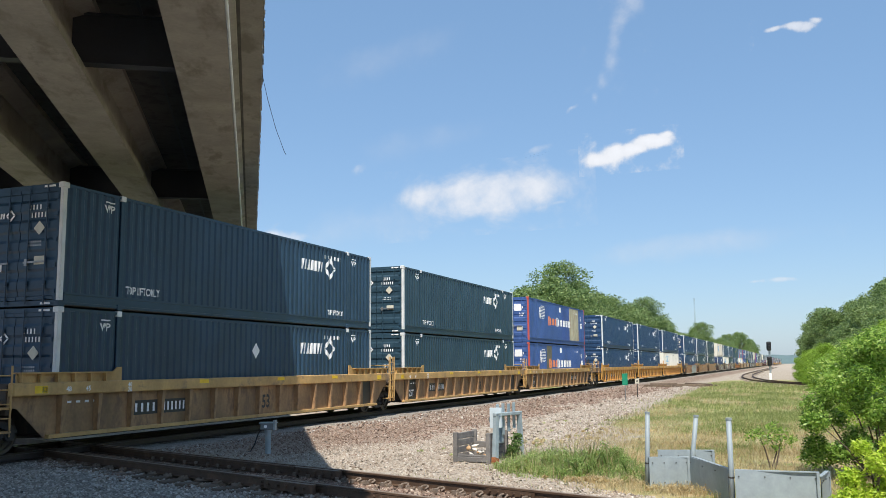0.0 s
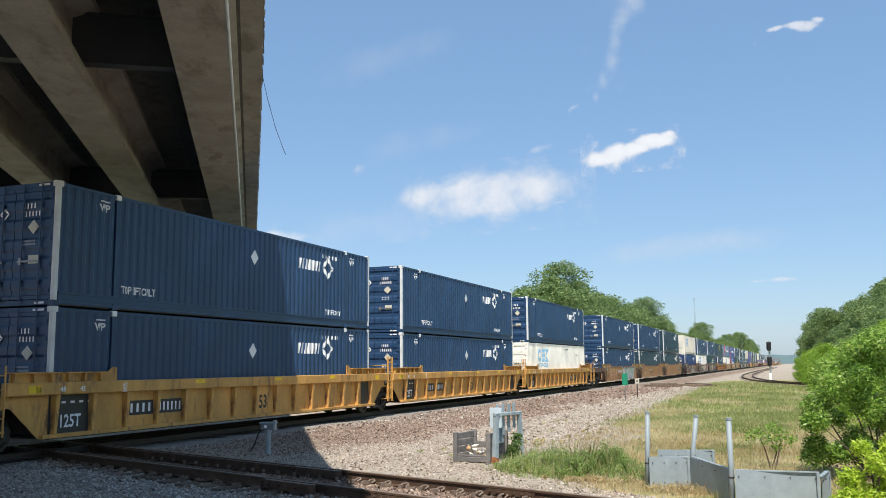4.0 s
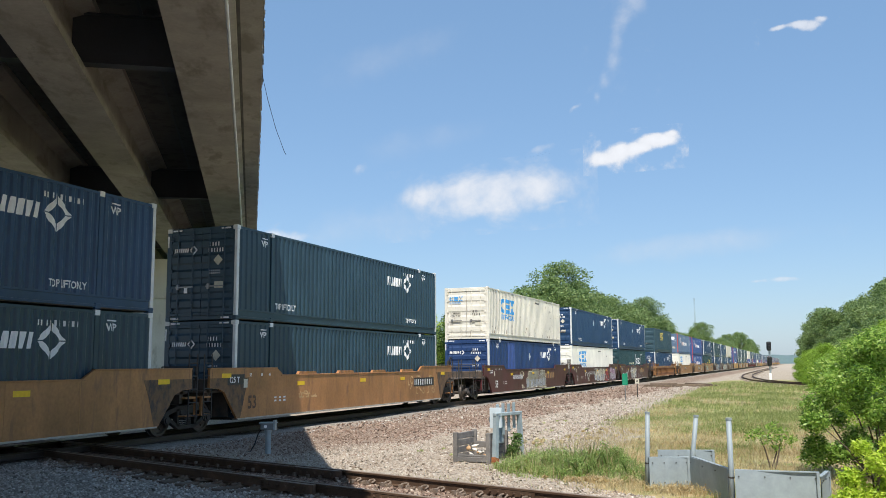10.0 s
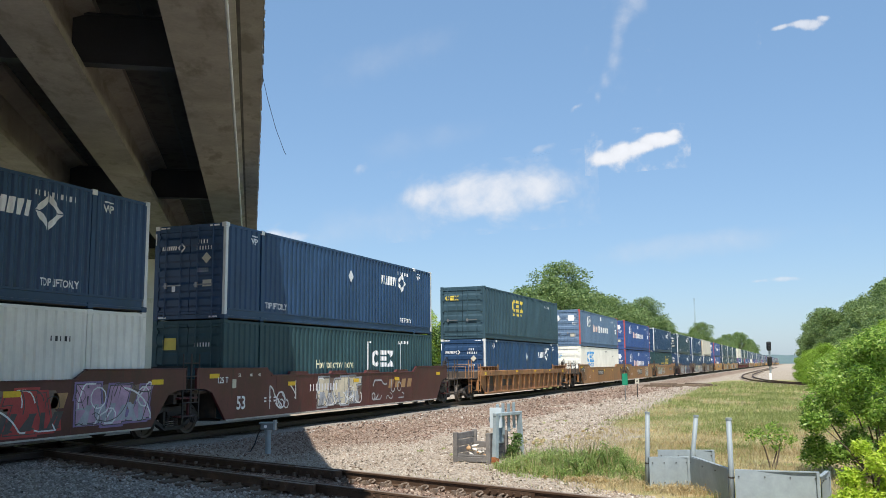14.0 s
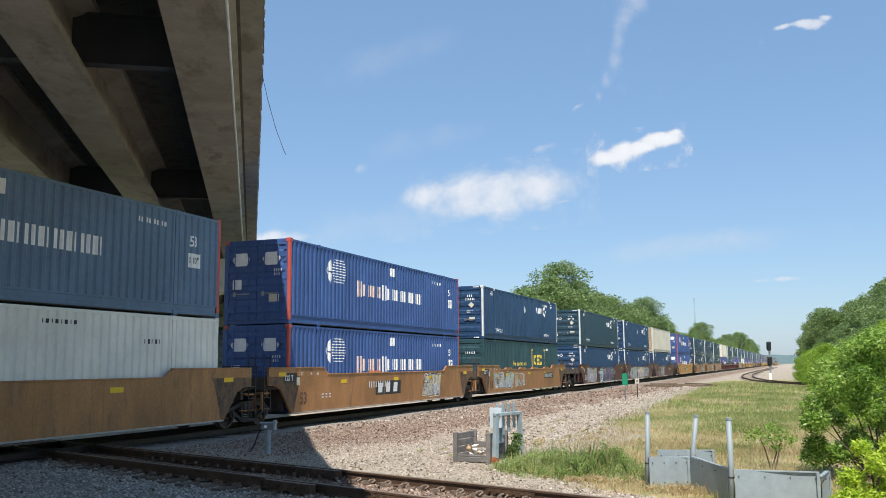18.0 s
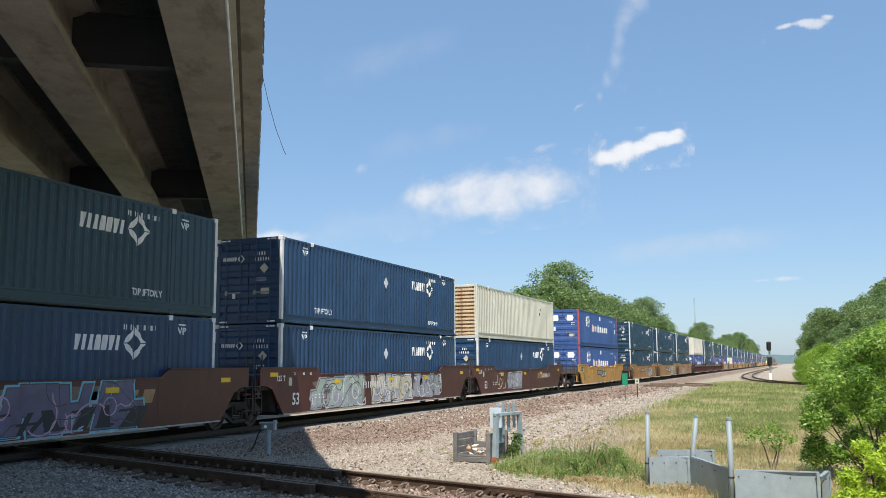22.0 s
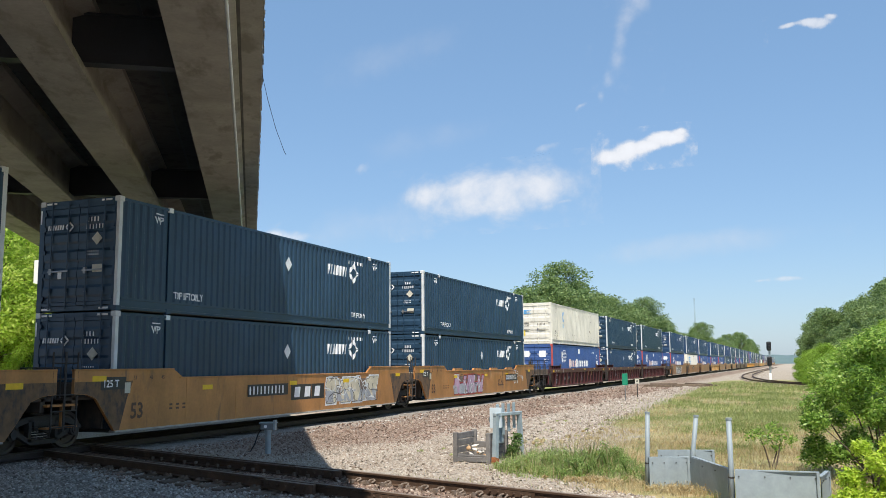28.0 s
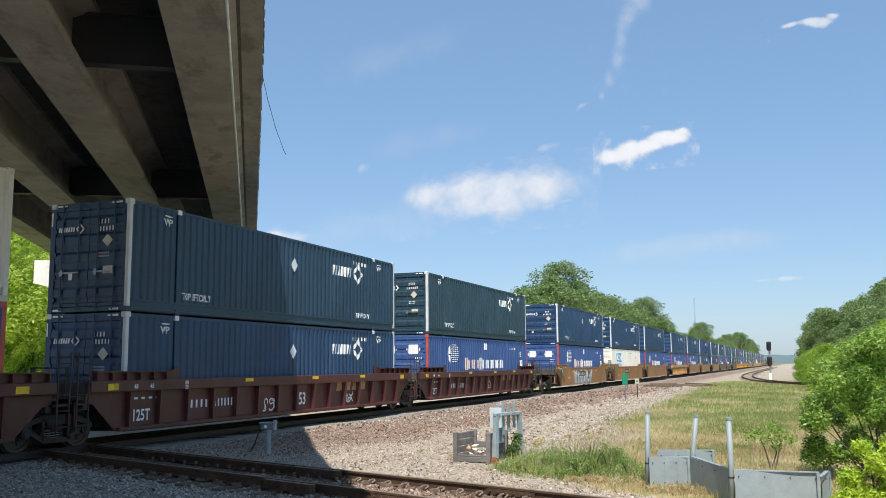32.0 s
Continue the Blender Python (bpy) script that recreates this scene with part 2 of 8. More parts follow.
# ---------------------------------------------------------------- the ground
def bank(x, y):
    """Height of the ground: ballast shoulders by the main line, a low field, a slope on the right and a bank behind the pier."""
    d = abs(x - TRACK_X)
    z = -0.42
    if d < 4.2:
        z = -0.20 if d < 1.8 else -0.20 - 0.22 * (d - 1.8) / 2.4
    f = 0.338 * x + 0.941 * y - 10.27
    if f < 3.0:
        z = max(z, -0.42 + 0.205 * min(1.0, (3.0 - f) / 1.6))
    if x > 1.0:
        z += min(14.0, 0.30 * max(0, x - 3.0)) * min(1, max(0, (y - 18) / 60)) + 0.05 * (x - 1.0)
    # grassy hillside beside the bridge
    a, w = -0.553 * x + 0.833 * y, 0.833 * x + 0.553 * y
    if 55 < a < 700 and w < -9:
        z += min(9.0, 0.33 * (a - 55)) * min(1.0, (-9 - w) / 4.0)
    # road embankment beyond the bridge's second span
    if a > 78 and a < 700:
        top = min(9.0, max(0.0, (a - 83.5) / 2.3))
        over = max(0.0, w - 5.5, -12.5 - w)
        z += max(0.0, top - over / 2.6)
    z += 0.05 * noise.noise((x * 0.25, y * 0.25, 0.3)) + 0.02 * noise.noise((x * 1.1, y * 1.1, 2.3))
    return z


def ground_material():
    m = bpy.data.materials.new("gravel_grass_and_earth")
    m.use_nodes = True
    n, l = m.node_tree.nodes, m.node_tree.links
    b = n["Principled BSDF"]
    b.inputs["Roughness"].default_value = 0.95
    b.inputs["Specular IOR Level"].default_value = 0.2
    co = n.new("ShaderNodeTexCoord")
    at = n.new("ShaderNodeAttribute")
    at.attribute_name = "cover"

    def tex(kind, s, detail=4):
        t = n.new(kind)
        t.inputs["Scale"].default_value = s
        if kind == "ShaderNodeTexNoise":
            t.inputs["Detail"].default_value = detail
        l.new(co.outputs["Object"], t.inputs["Vector"])
        return t

    def ramp(src, stops):
        r = n.new("ShaderNodeValToRGB")
        e = r.color_ramp.elements
        while len(e) < len(stops):
            e.new(0.5)
        for q, (p, c) in zip(e, stops):
            q.position, q.color = p, (*c, 1)
        l.new(src, r.inputs[0])
        return r.outputs[0]

    def mix(f, a, c):
        x = n.new("ShaderNodeMix")
        x.data_type = "RGBA"
        l.new(f, x.inputs["Factor"])
        l.new(a, x.inputs["A"])
        l.new(c, x.inputs["B"])
        return x.outputs["Result"]

    stones = tex("ShaderNodeTexVoronoi", 24)
    wide = tex("ShaderNodeTexNoise", 0.5, 6)
    sep = n.new("ShaderNodeSeparateColor")
    l.new(stones.outputs["Color"], sep.inputs[0])
    gravel = ramp(sep.outputs[0], ((0.0, (0.28, 0.225, 0.17)), (0.45, (0.40, 0.34, 0.27)), (0.8, (0.48, 0.415, 0.345)), (1.0, (0.57, 0.515, 0.445))))
    dirt = ramp(wide.outputs[0], ((0.35, (0.31, 0.245, 0.175)), (0.6, (0.46, 0.395, 0.305))))
    gravel = mix_fac(n, l, 0.35, gravel, dirt)
    g1 = tex("ShaderNodeTexNoise", 1.3, 6)
    grass = ramp(g1.outputs[0], ((0.32, (0.20, 0.25, 0.08)), (0.46, (0.33, 0.31, 0.13)), (0.56, (0.46, 0.37, 0.19)), (0.70, (0.50, 0.34, 0.19))))
    sepc = n.new("ShaderNodeSeparateColor")
    l.new(at.outputs["Color"], sepc.inputs[0])
    edge = n.new("ShaderNodeMath")
    edge.operation = "MULTIPLY_ADD"
    edge.inputs[1].default_value, edge.inputs[2].default_value = 0.9, -0.45
    l.new(g1.outputs[0], edge.inputs[0])
    s = n.new("ShaderNodeMath")
    s.operation = "ADD"
    l.new(edge.outputs[0], s.inputs[0])
    l.new(sepc.outputs[0], s.inputs[1])
    st = n.new("ShaderNodeMapRange")
    st.inputs["From Min"].default_value, st.inputs["From Max"].default_value = 0.4, 0.6
    l.new(s.outputs[0], st.inputs["Value"])
    lush = n.new("ShaderNodeAttribute")
    lush.attribute_name = "lush"
    sepl = n.new("ShaderNodeSeparateColor")
    l.new(lush.outputs["Color"], sepl.inputs[0])
    green = ramp(g1.outputs[0], ((0.30, (0.12, 0.20, 0.035)), (0.47, (0.20, 0.29, 0.06)), (0.60, (0.34, 0.36, 0.14)), (0.72, (0.48, 0.40, 0.24))))
    grass = mix(sepl.outputs[0], grass, green)
    col = mix(st.outputs[0], gravel, grass)
    dk = ramp(sep.outputs[0], ((0.0, (0.16, 0.143, 0.122)), (0.6, (0.31, 0.284, 0.246)), (1.0, (0.44, 0.405, 0.355))))
    col = mix(sepc.outputs[1], col, dk)
    rusty = ramp(sep.outputs[0], ((0.0, (0.13, 0.085, 0.06)), (0.6, (0.24, 0.165, 0.12)), (1.0, (0.36, 0.28, 0.22))))
    col = mix(sepc.outputs[2], col, rusty)
    l.new(col, b.inputs["Base Color"])
    bp = n.new("ShaderNodeBump")
    bp.inputs["Strength"].default_value, bp.inputs["Distance"].default_value = 0.8, 0.05
    l.new(stones.outputs["Distance"], bp.inputs["Height"])
    l.new(bp.outputs[0], b.inputs["Normal"])
    return m


def mix_fac(n, l, f, a, c):
    x = n.new("ShaderNodeMix")
    x.data_type = "RGBA"
    x.inputs["Factor"].default_value = f
    l.new(a, x.inputs["A"])
    l.new(c, x.inputs["B"])
    return x.outputs["Result"]


def smooth(a, b, x):
    t = min(1, max(0, (x - a) / (b - a)))
    return t * t * (3 - 2 * t)


def grassy(x, y):
    """How far grass covers the ground, 0 to 1."""
    if x > 2.5 and y > 26:
        return 1.0
    # x > 2.5: unseen gravel, added to bounce sunlight on to the train
    if y < 8 or x > 2.5:
        return 0.0
    if -0.553 * x + 0.833 * y > 80 and 0.833 * x + 0.553 * y < 30:
        return 1.0
    if x < TRACK_X - 9:
        return smooth(TRACK_X - 9, TRACK_X - 13, x)
    left = -6.2 + (0.35 * max(0, 24 - y) if y < 24 else -0.03 * (y - 24))
    g = smooth(left - 0.8, left + 0.8, x) * smooth(15.6, 17.2, y + 0.38 * (x + 4.5))
    if y < 34:
        g *= 1 - 0.62 * smooth(-3.2, -5.2, x) * smooth(19.6, 21.5, y) * smooth(34, 31, y)
    if y > 60:
        g *= smooth(150, 95, y)
    return g


def build_ground():
    xs = sorted(set([-2500, -1200, -600, -300, -160, -110] + [-90 + 3 * i for i in range(17)] + [-39 + 0.8 * i for i in range(63)] + [13 + 3 * i for i in range(20)] + [80, 110, 160, 300, 600, 1200, 2500]))
    ys = sorted(set([-1500, -600, -200, -80, -40, -20] + [-10 + 2 * i for i in range(8)] + [5 + 0.7 * i for i in range(90)] + [70 + 4 * i for i in range(40)] + [240, 280, 340, 420, 600, 900, 1500, 3000]))
    v = [(x, y, bank(x, y)) for y in ys for x in xs]
    w = len(xs)
    f = [(j * w + i, j * w + i + 1, (j + 1) * w + i + 1, (j + 1) * w + i) for j in range(len(ys) - 1) for i in range(w - 1)]
    g = raw("ground", v, f, ground_material(), smooth=True)
    at = g.data.color_attributes.new("cover", "FLOAT_COLOR", "POINT")
    for k, (x, y, z) in enumerate(v):
        near = smooth(1.0, 0.2, abs((x + 9.5) * 0.338 + (y - 14.9) * 0.941 + 2.9) / 4) * smooth(-3, -8, x)
        at.data[k].color = (grassy(x, y), max(near, smooth(3.2, 2.2, abs(x - TRACK_X)) * 0.8), max(smooth(-10.5, -12.5, x) * smooth(-15.2, -14.0, x) * smooth(18, 24, y) * 0.85, smooth(1.3, 0.8, abs(0.338 * x + 0.941 * y - 10.27))), 1)
    at = g.data.color_attributes.new("lush", "FLOAT_COLOR", "POINT")
    for k, (x, y, z) in enumerate(v):
        q = 1.0 if x < TRACK_X - 9 or (x > 3.0 and y > 26) else smooth(29, 34, y) * 0.4
        at.data[k].color = (q, q, q, 1)
    return tagged(g, "dry gravel, ballast and rough grass by the railway", "ground", kind="structure")


# ---------------------------------------------------------------- the bridge
BRIDGE = pose(0, 0, 0, 0, 0, 33.57)
GIRD_Z, DECK_Z = 7.25, 8.95


def build_bridge():
    br = empty("road_bridge", BRIDGE)
    tagged(br, "grey concrete girder bridge over the railway", "bridge", kind="structure")
    prof = ((-0.485, 0), (0.485, 0), (0.485, 0.16), (0.12, 0.36), (0.10, 1.30), (0.55, 1.46), (0.55, 1.62), (-0.55, 1.62), (-0.55, 1.46), (-0.10, 1.30), (-0.12, 0.36), (-0.485, 0.16))
    for k in range(4):
        cx = -0.985 - 2.64 * k
        part("girder", prism(bmesh.new(), [(cx + x, GIRD_Z + z) for x, z in prof], "y", -14.0, 46.2), M["concrete"], br)
        part("girder", prism(bmesh.new(), [(cx + x, GIRD_Z + z) for x, z in prof], "y", 46.5, 98.5), M["concrete"], br)
        if k:
            for a in (3.6, 17.5, 31.4, 45.0):
                part("diaphragm", boxes((cx + 0.12, cx + 2.52, a, a + 0.12, GIRD_Z + 0.42, GIRD_Z + 1.40), (cx + 0.12, cx + 2.52, a - 0.08, a + 0.2, GIRD_Z + 0.40, GIRD_Z + 0.43), (cx + 0.12, cx + 2.52, a - 0.08, a + 0.2, GIRD_Z + 1.38, GIRD_Z + 1.41)), M["diaphragm"], br)
            part("joint_strip", boxes((cx + 1.30, cx + 1.36, -14, 46, DECK_Z - 0.10, DECK_Z - 0.085)), M["diaphragm"], br)
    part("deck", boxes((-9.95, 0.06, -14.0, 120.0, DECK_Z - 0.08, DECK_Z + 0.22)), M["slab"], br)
    part("parapet", prism(bmesh.new(), ((0.10, DECK_Z - 0.10), (0.12, DECK_Z + 0.22), (0.12, DECK_Z + 1.1), (-0.10, DECK_Z + 1.1), (-0.20, DECK_Z + 0.5), (-0.36, DECK_Z + 0.24), (-0.36, DECK_Z - 0.085)), "y", -14.0, 120.0), M["concrete"], br)
    part("far_parapet", boxes((-10.0, -9.7, -14, 120, DECK_Z - 0.09, DECK_Z + 1.1)), M["concrete"], br)
    part("conduit", tube(bmesh.new(), (-0.47, -14, GIRD_Z + 0.02), (-0.47, 46, GIRD_Z + 0.02), 0.025, 8), M["post_white"], br)
    rng = random.Random(3)
    bm = bmesh.new()
    a = 2.0
    while a < 60:
        z = DECK_Z + rng.uniform(-0.1, 0.0)
        box(bm, 0.09, 0.12 + rng.uniform(0.005, 0.03), a, a + rng.uniform(0.05, 0.16), z, z + rng.uniform(0.04, 0.14))
        a += rng.uniform(0.18, 0.45)
    part("edge_drips", bm, M["concrete"], br)
    # pier
    pr = empty("bridge_pier", pose(-31.2, 34.8, 0, 0, 0, 21.8))
    tagged(pr, "pale grey concrete hammerhead bridge pier", "pier", kind="structure")
    part("pier_cap", prism(bmesh.new(), ((-4.0, 7.2), (-4.0, 6.05), (-0.9, 5.25), (3.7, 5.25), (6.75, 5.9), (6.75, 7.2)), "y", 0.0, 1.6), M["pier"], pr)
    part("column", boxes((-1.2, 3.8, 0.15, 1.45, -1.0, 5.26), bevel=0.05), M["pier"], pr)
    for k in range(4):
        part("bearing", boxes((-2.9 + k * 2.7, -2.3 + k * 2.7, 0.4, 1.2, 7.2, 7.26)), M["diaphragm"], pr)
    part("abutment", boxes((-10.0, 0.1, 98.6, 99.6, 5.0, DECK_Z - 0.09)), M["pier"], br)
    rs = np.random.RandomState(9)
    bm = bmesh.new()
    for _ in range(1500):
        a, w, s = rs.uniform(84, 98.4), rs.uniform(-10.5, 1.6), rs.uniform(0.12, 0.34)
        z = (a - 83.5) / 2.3 - 0.35
        q = [bm.verts.new((w + s * rs.uniform(0.6, 1.1) * i, a + s * rs.uniform(0.6, 1.1) * j, z + s * rs.uniform(0.5, 0.9) * k)) for k in (-1, 1) for i, j in ((-1, -1), (1, -1), (1, 1), (-1, 1))]
        for f in ((4, 5, 6, 7), (0, 1, 5, 4), (1, 2, 6, 5), (2, 3, 7, 6), (3, 0, 4, 7)):
            bm.faces.new([q[i] for i in f])
    tagged(part("riprap", bm, M["riprap"], br, "broken riprap rocks, coloured darker for the shade by the abutment"), kind="stuff")
    return br


# rock colour cut to less than half for the shade by the abutment
M["riprap"] = mat("shade_darkened_riprap_rock", (0.20, 0.205, 0.21), 0.9, var=0.45, scale=1.5, grain=10, bump=0.3)
# ---------------------------------------------------------------- plants
def soup(name, V, material, parent=None, label="", kind=""):
    """One mesh of many loose polygons; V has the shape (pieces, corners, 3)."""
    V = np.asarray(V, dtype=np.float32)
    n, k, _ = V.shape
    me = bpy.data.meshes.new(name)
    me.vertices.add(n * k)
    me.vertices.foreach_set("co", V.ravel())
    me.loops.add(n * k)
    me.loops.foreach_set("vertex_index", np.arange(n * k, dtype=np.int32))
    me.polygons.add(n)
    me.polygons.foreach_set("loop_start", np.arange(0, n * k, k, dtype=np.int32))
    me.update(calc_edges=True)
    ob = part_of(name, me, material, parent, label)
    if kind:
        ob["kind"] = kind
    return ob


def leaf_material(name, dark, mid, light, gloss=0.45, trans=0.35):
    m = bpy.data.materials.new(name)
    m.use_nodes = True
    n, l = m.node_tree.nodes, m.node_tree.links
    b = n["Principled BSDF"]
    b.inputs["Roughness"].default_value = gloss
    b.inputs["Specular IOR Level"].default_value = 0.35
    geo = n.new("ShaderNodeNewGeometry")
    co = n.new("ShaderNodeTexCoord")
    big = n.new("ShaderNodeTexNoise")
    big.inputs["Scale"].default_value = 0.35
    l.new(co.outputs["Object"], big.inputs["Vector"])
    mx = n.new("ShaderNodeMath")
    mx.operation = "MULTIPLY_ADD"
    mx.inputs[1].default_value = 0.6
    l.new(geo.outputs["Random Per Island"], mx.inputs[0])
    sc = n.new("ShaderNodeMath")
    sc.operation = "MULTIPLY_ADD"
    sc.inputs[1].default_value, sc.inputs[2].default_value = 1.1, -0.35
    l.new(big.outputs["Fac"], sc.inputs[0])
    l.new(sc.outputs[0], mx.inputs[2])
    r = n.new("ShaderNodeValToRGB")
    e = r.color_ramp.elements
    e.new(0.5)
    for q, (p, c) in zip(e, ((0.1, dark), (0.5, mid), (0.95, light))):
        q.position, q.color = p, (*(min(0.75, 1.12 * k) for k in c), 1)
    l.new(mx.outputs[0], r.inputs[0])
    l.new(r.outputs[0], b.inputs["Base Color"])
    tr = n.new("ShaderNodeBsdfTranslucent")
    l.new(r.outputs[0], tr.inputs["Color"])
    ms = n.new("ShaderNodeMixShader")
    ms.inputs[0].default_value = trans
    l.new(b.outputs[0], ms.inputs[1])
    l.new(tr.outputs[0], ms.inputs[2])
    l.new(ms.outputs[0], n["Material Output"].inputs["Surface"])
    return m


M["leaf"] = leaf_material("tree_leaves", (0.05, 0.095, 0.025), (0.105, 0.175, 0.045), (0.19, 0.27, 0.08))
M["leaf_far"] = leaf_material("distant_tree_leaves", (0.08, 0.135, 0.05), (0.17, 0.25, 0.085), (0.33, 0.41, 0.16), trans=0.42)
M["leaf_bright"] = leaf_material("young_bright_leaves", (0.14, 0.24, 0.03), (0.26, 0.40, 0.05), (0.40, 0.53, 0.09), trans=0.5)
M["leaf_lime"] = leaf_material("yellow_green_leaves", (0.26, 0.38, 0.04), (0.48, 0.62, 0.065), (0.66, 0.74, 0.14), trans=0.5)
M["leaf_bank"] = leaf_material("sunlit_bank_leaves", (0.24, 0.35, 0.05), (0.44, 0.58, 0.09), (0.64, 0.73, 0.19), 0.5, 0.55)
M["grass"] = leaf_material("grass_blades", (0.19, 0.24, 0.075), (0.33, 0.37, 0.135), (0.55, 0.53, 0.27), 0.6, 0.5)
M["straw"] = leaf_material("dry_grass_blades", (0.40, 0.30, 0.15), (0.57, 0.46, 0.26), (0.72, 0.62, 0.42), 0.7, 0.5)


def leaves(rs, centres, radii, counts, size, flat=0.75, shell=0.55):
    """Leaf blades scattered in the outer shells of clumps."""
    out = []
    for c, r, n in zip(centres, radii, counts):
        d = rs.normal(size=(n, 3))
        d /= np.linalg.norm(d, axis=1)[:, None]
        d[:, 2] *= flat
        rad = r * (shell + (1 - shell) * rs.random(n) ** 0.6) * (1 + 0.16 * rs.normal(size=n))
        p = np.asarray(c) + d * rad[:, None]
        u = rs.normal(size=(n, 3))
        u[:, 2] *= 0.6
        u /= np.linalg.norm(u, axis=1)[:, None]
        w = np.cross(u, d + 0.5 * rs.normal(size=(n, 3)))
        w /= np.linalg.norm(w, axis=1)[:, None] + 1e-6
        s = size * (0.6 + 0.8 * rs.random(n))[:, None]
        out.append(np.stack([p - u * s, p + w * s * 0.42, p + u * s, p - w * s * 0.42], 1))
    return np.concatenate(out)


def tree(name, label, seed, height, width, n_clump, n_leaf, size, paint, bare=0.25, m=None):
    """A tapered trunk, forking limbs and a ragged crown of leaf clumps."""
    rs = np.random.RandomState(seed)
    t = empty(name, m)
    tagged(t, label, "tree")
    bm = bmesh.new()
    lean = rs.normal(size=2) * 0.03 * height
    top = Vector((lean[0], lean[1], height * 0.62))
    tube(bm, (0, 0, -0.4), top * 0.5, height * 0.028 + 0.03, 8, height * 0.018 + 0.02)
    tube(bm, top * 0.5, top, height * 0.018 + 0.02, 8, height * 0.008 + 0.01)
    C, R = [], []
    for i in range(n_clump):
        z = height * (bare + (1 - bare) * (i + 0.5) / n_clump)
        k = (z / height - bare) / (1 - bare)
        spread = width * 0.5 * math.sin(math.pi * min(0.97, 0.18 + 0.80 * k)) ** 0.7
        a = i * 2.4 + rs.normal() * 0.5
        rr = spread * (0.30 + 0.68 * rs.random())
        c = Vector((rr * math.cos(a), rr * math.sin(a), z * (0.96 + 0.05 * rs.random())))
        r = width * (0.09 + 0.09 * rs.random()) * (1.1 - 0.35 * k)
        c.z = min(c.z, height - 0.6 * r)
        C.append(c)
        R.append(r)
        if i % 2 == 0:
            tube(bm, top * min(0.95, 0.3 + 0.6 * k), c, height * 0.008 + 0.01, 5, 0.015)
    part("trunk", bm, M["bark"], t)
    R = np.array(R)
    counts = np.maximum(20, (n_leaf * R ** 2 / (R ** 2).sum())).astype(int)
    soup("crown", leaves(rs, C, R, counts, size), M[paint], t)
    return t


def shrub(name, label, seed, clumps, n_leaf, size, paint, stems, m):
    """A bush: bent stems from one root and leaf clumps round their tips."""
    rs = np.random.RandomState(seed)
    t = empty(name, m)
    tagged(t, label, "bush")
    bm = bmesh.new()
    for x, y, z, r in clumps[:stems]:
        k = Vector((x * 0.5 + rs.normal() * 0.08, y * 0.5 + rs.normal() * 0.08, z * 0.55))
        tube(bm, (rs.normal() * 0.06, rs.normal() * 0.06, -0.25), k, 0.022, 6, 0.014)
        tube(bm, k, (x, y, z), 0.014, 5, 0.005)
    part("stem", bm, M["bark"], t)
    R = np.array([c[3] for c in clumps])
    counts = np.maximum(20, (n_leaf * R ** 2 / (R ** 2).sum())).astype(int)
    soup("foliage", leaves(rs, [c[:3] for c in clumps], R, counts, size, 0.9, 0.35), M[paint], t)
    return t


def on_ground(x, y, rz=0.0, s=1.0):
    return pose(x, y, bank(x, y), 0, 0, rz) @ Matrix.Diagonal((s, s, s, 1))


def on_slope(a, w, rz=0.0, s=1.0):
    """A place beside the bridge: a along it, w across."""
    return on_ground(-0.553 * a + 0.833 * w, 0.833 * a + 0.553 * w, rz, s)


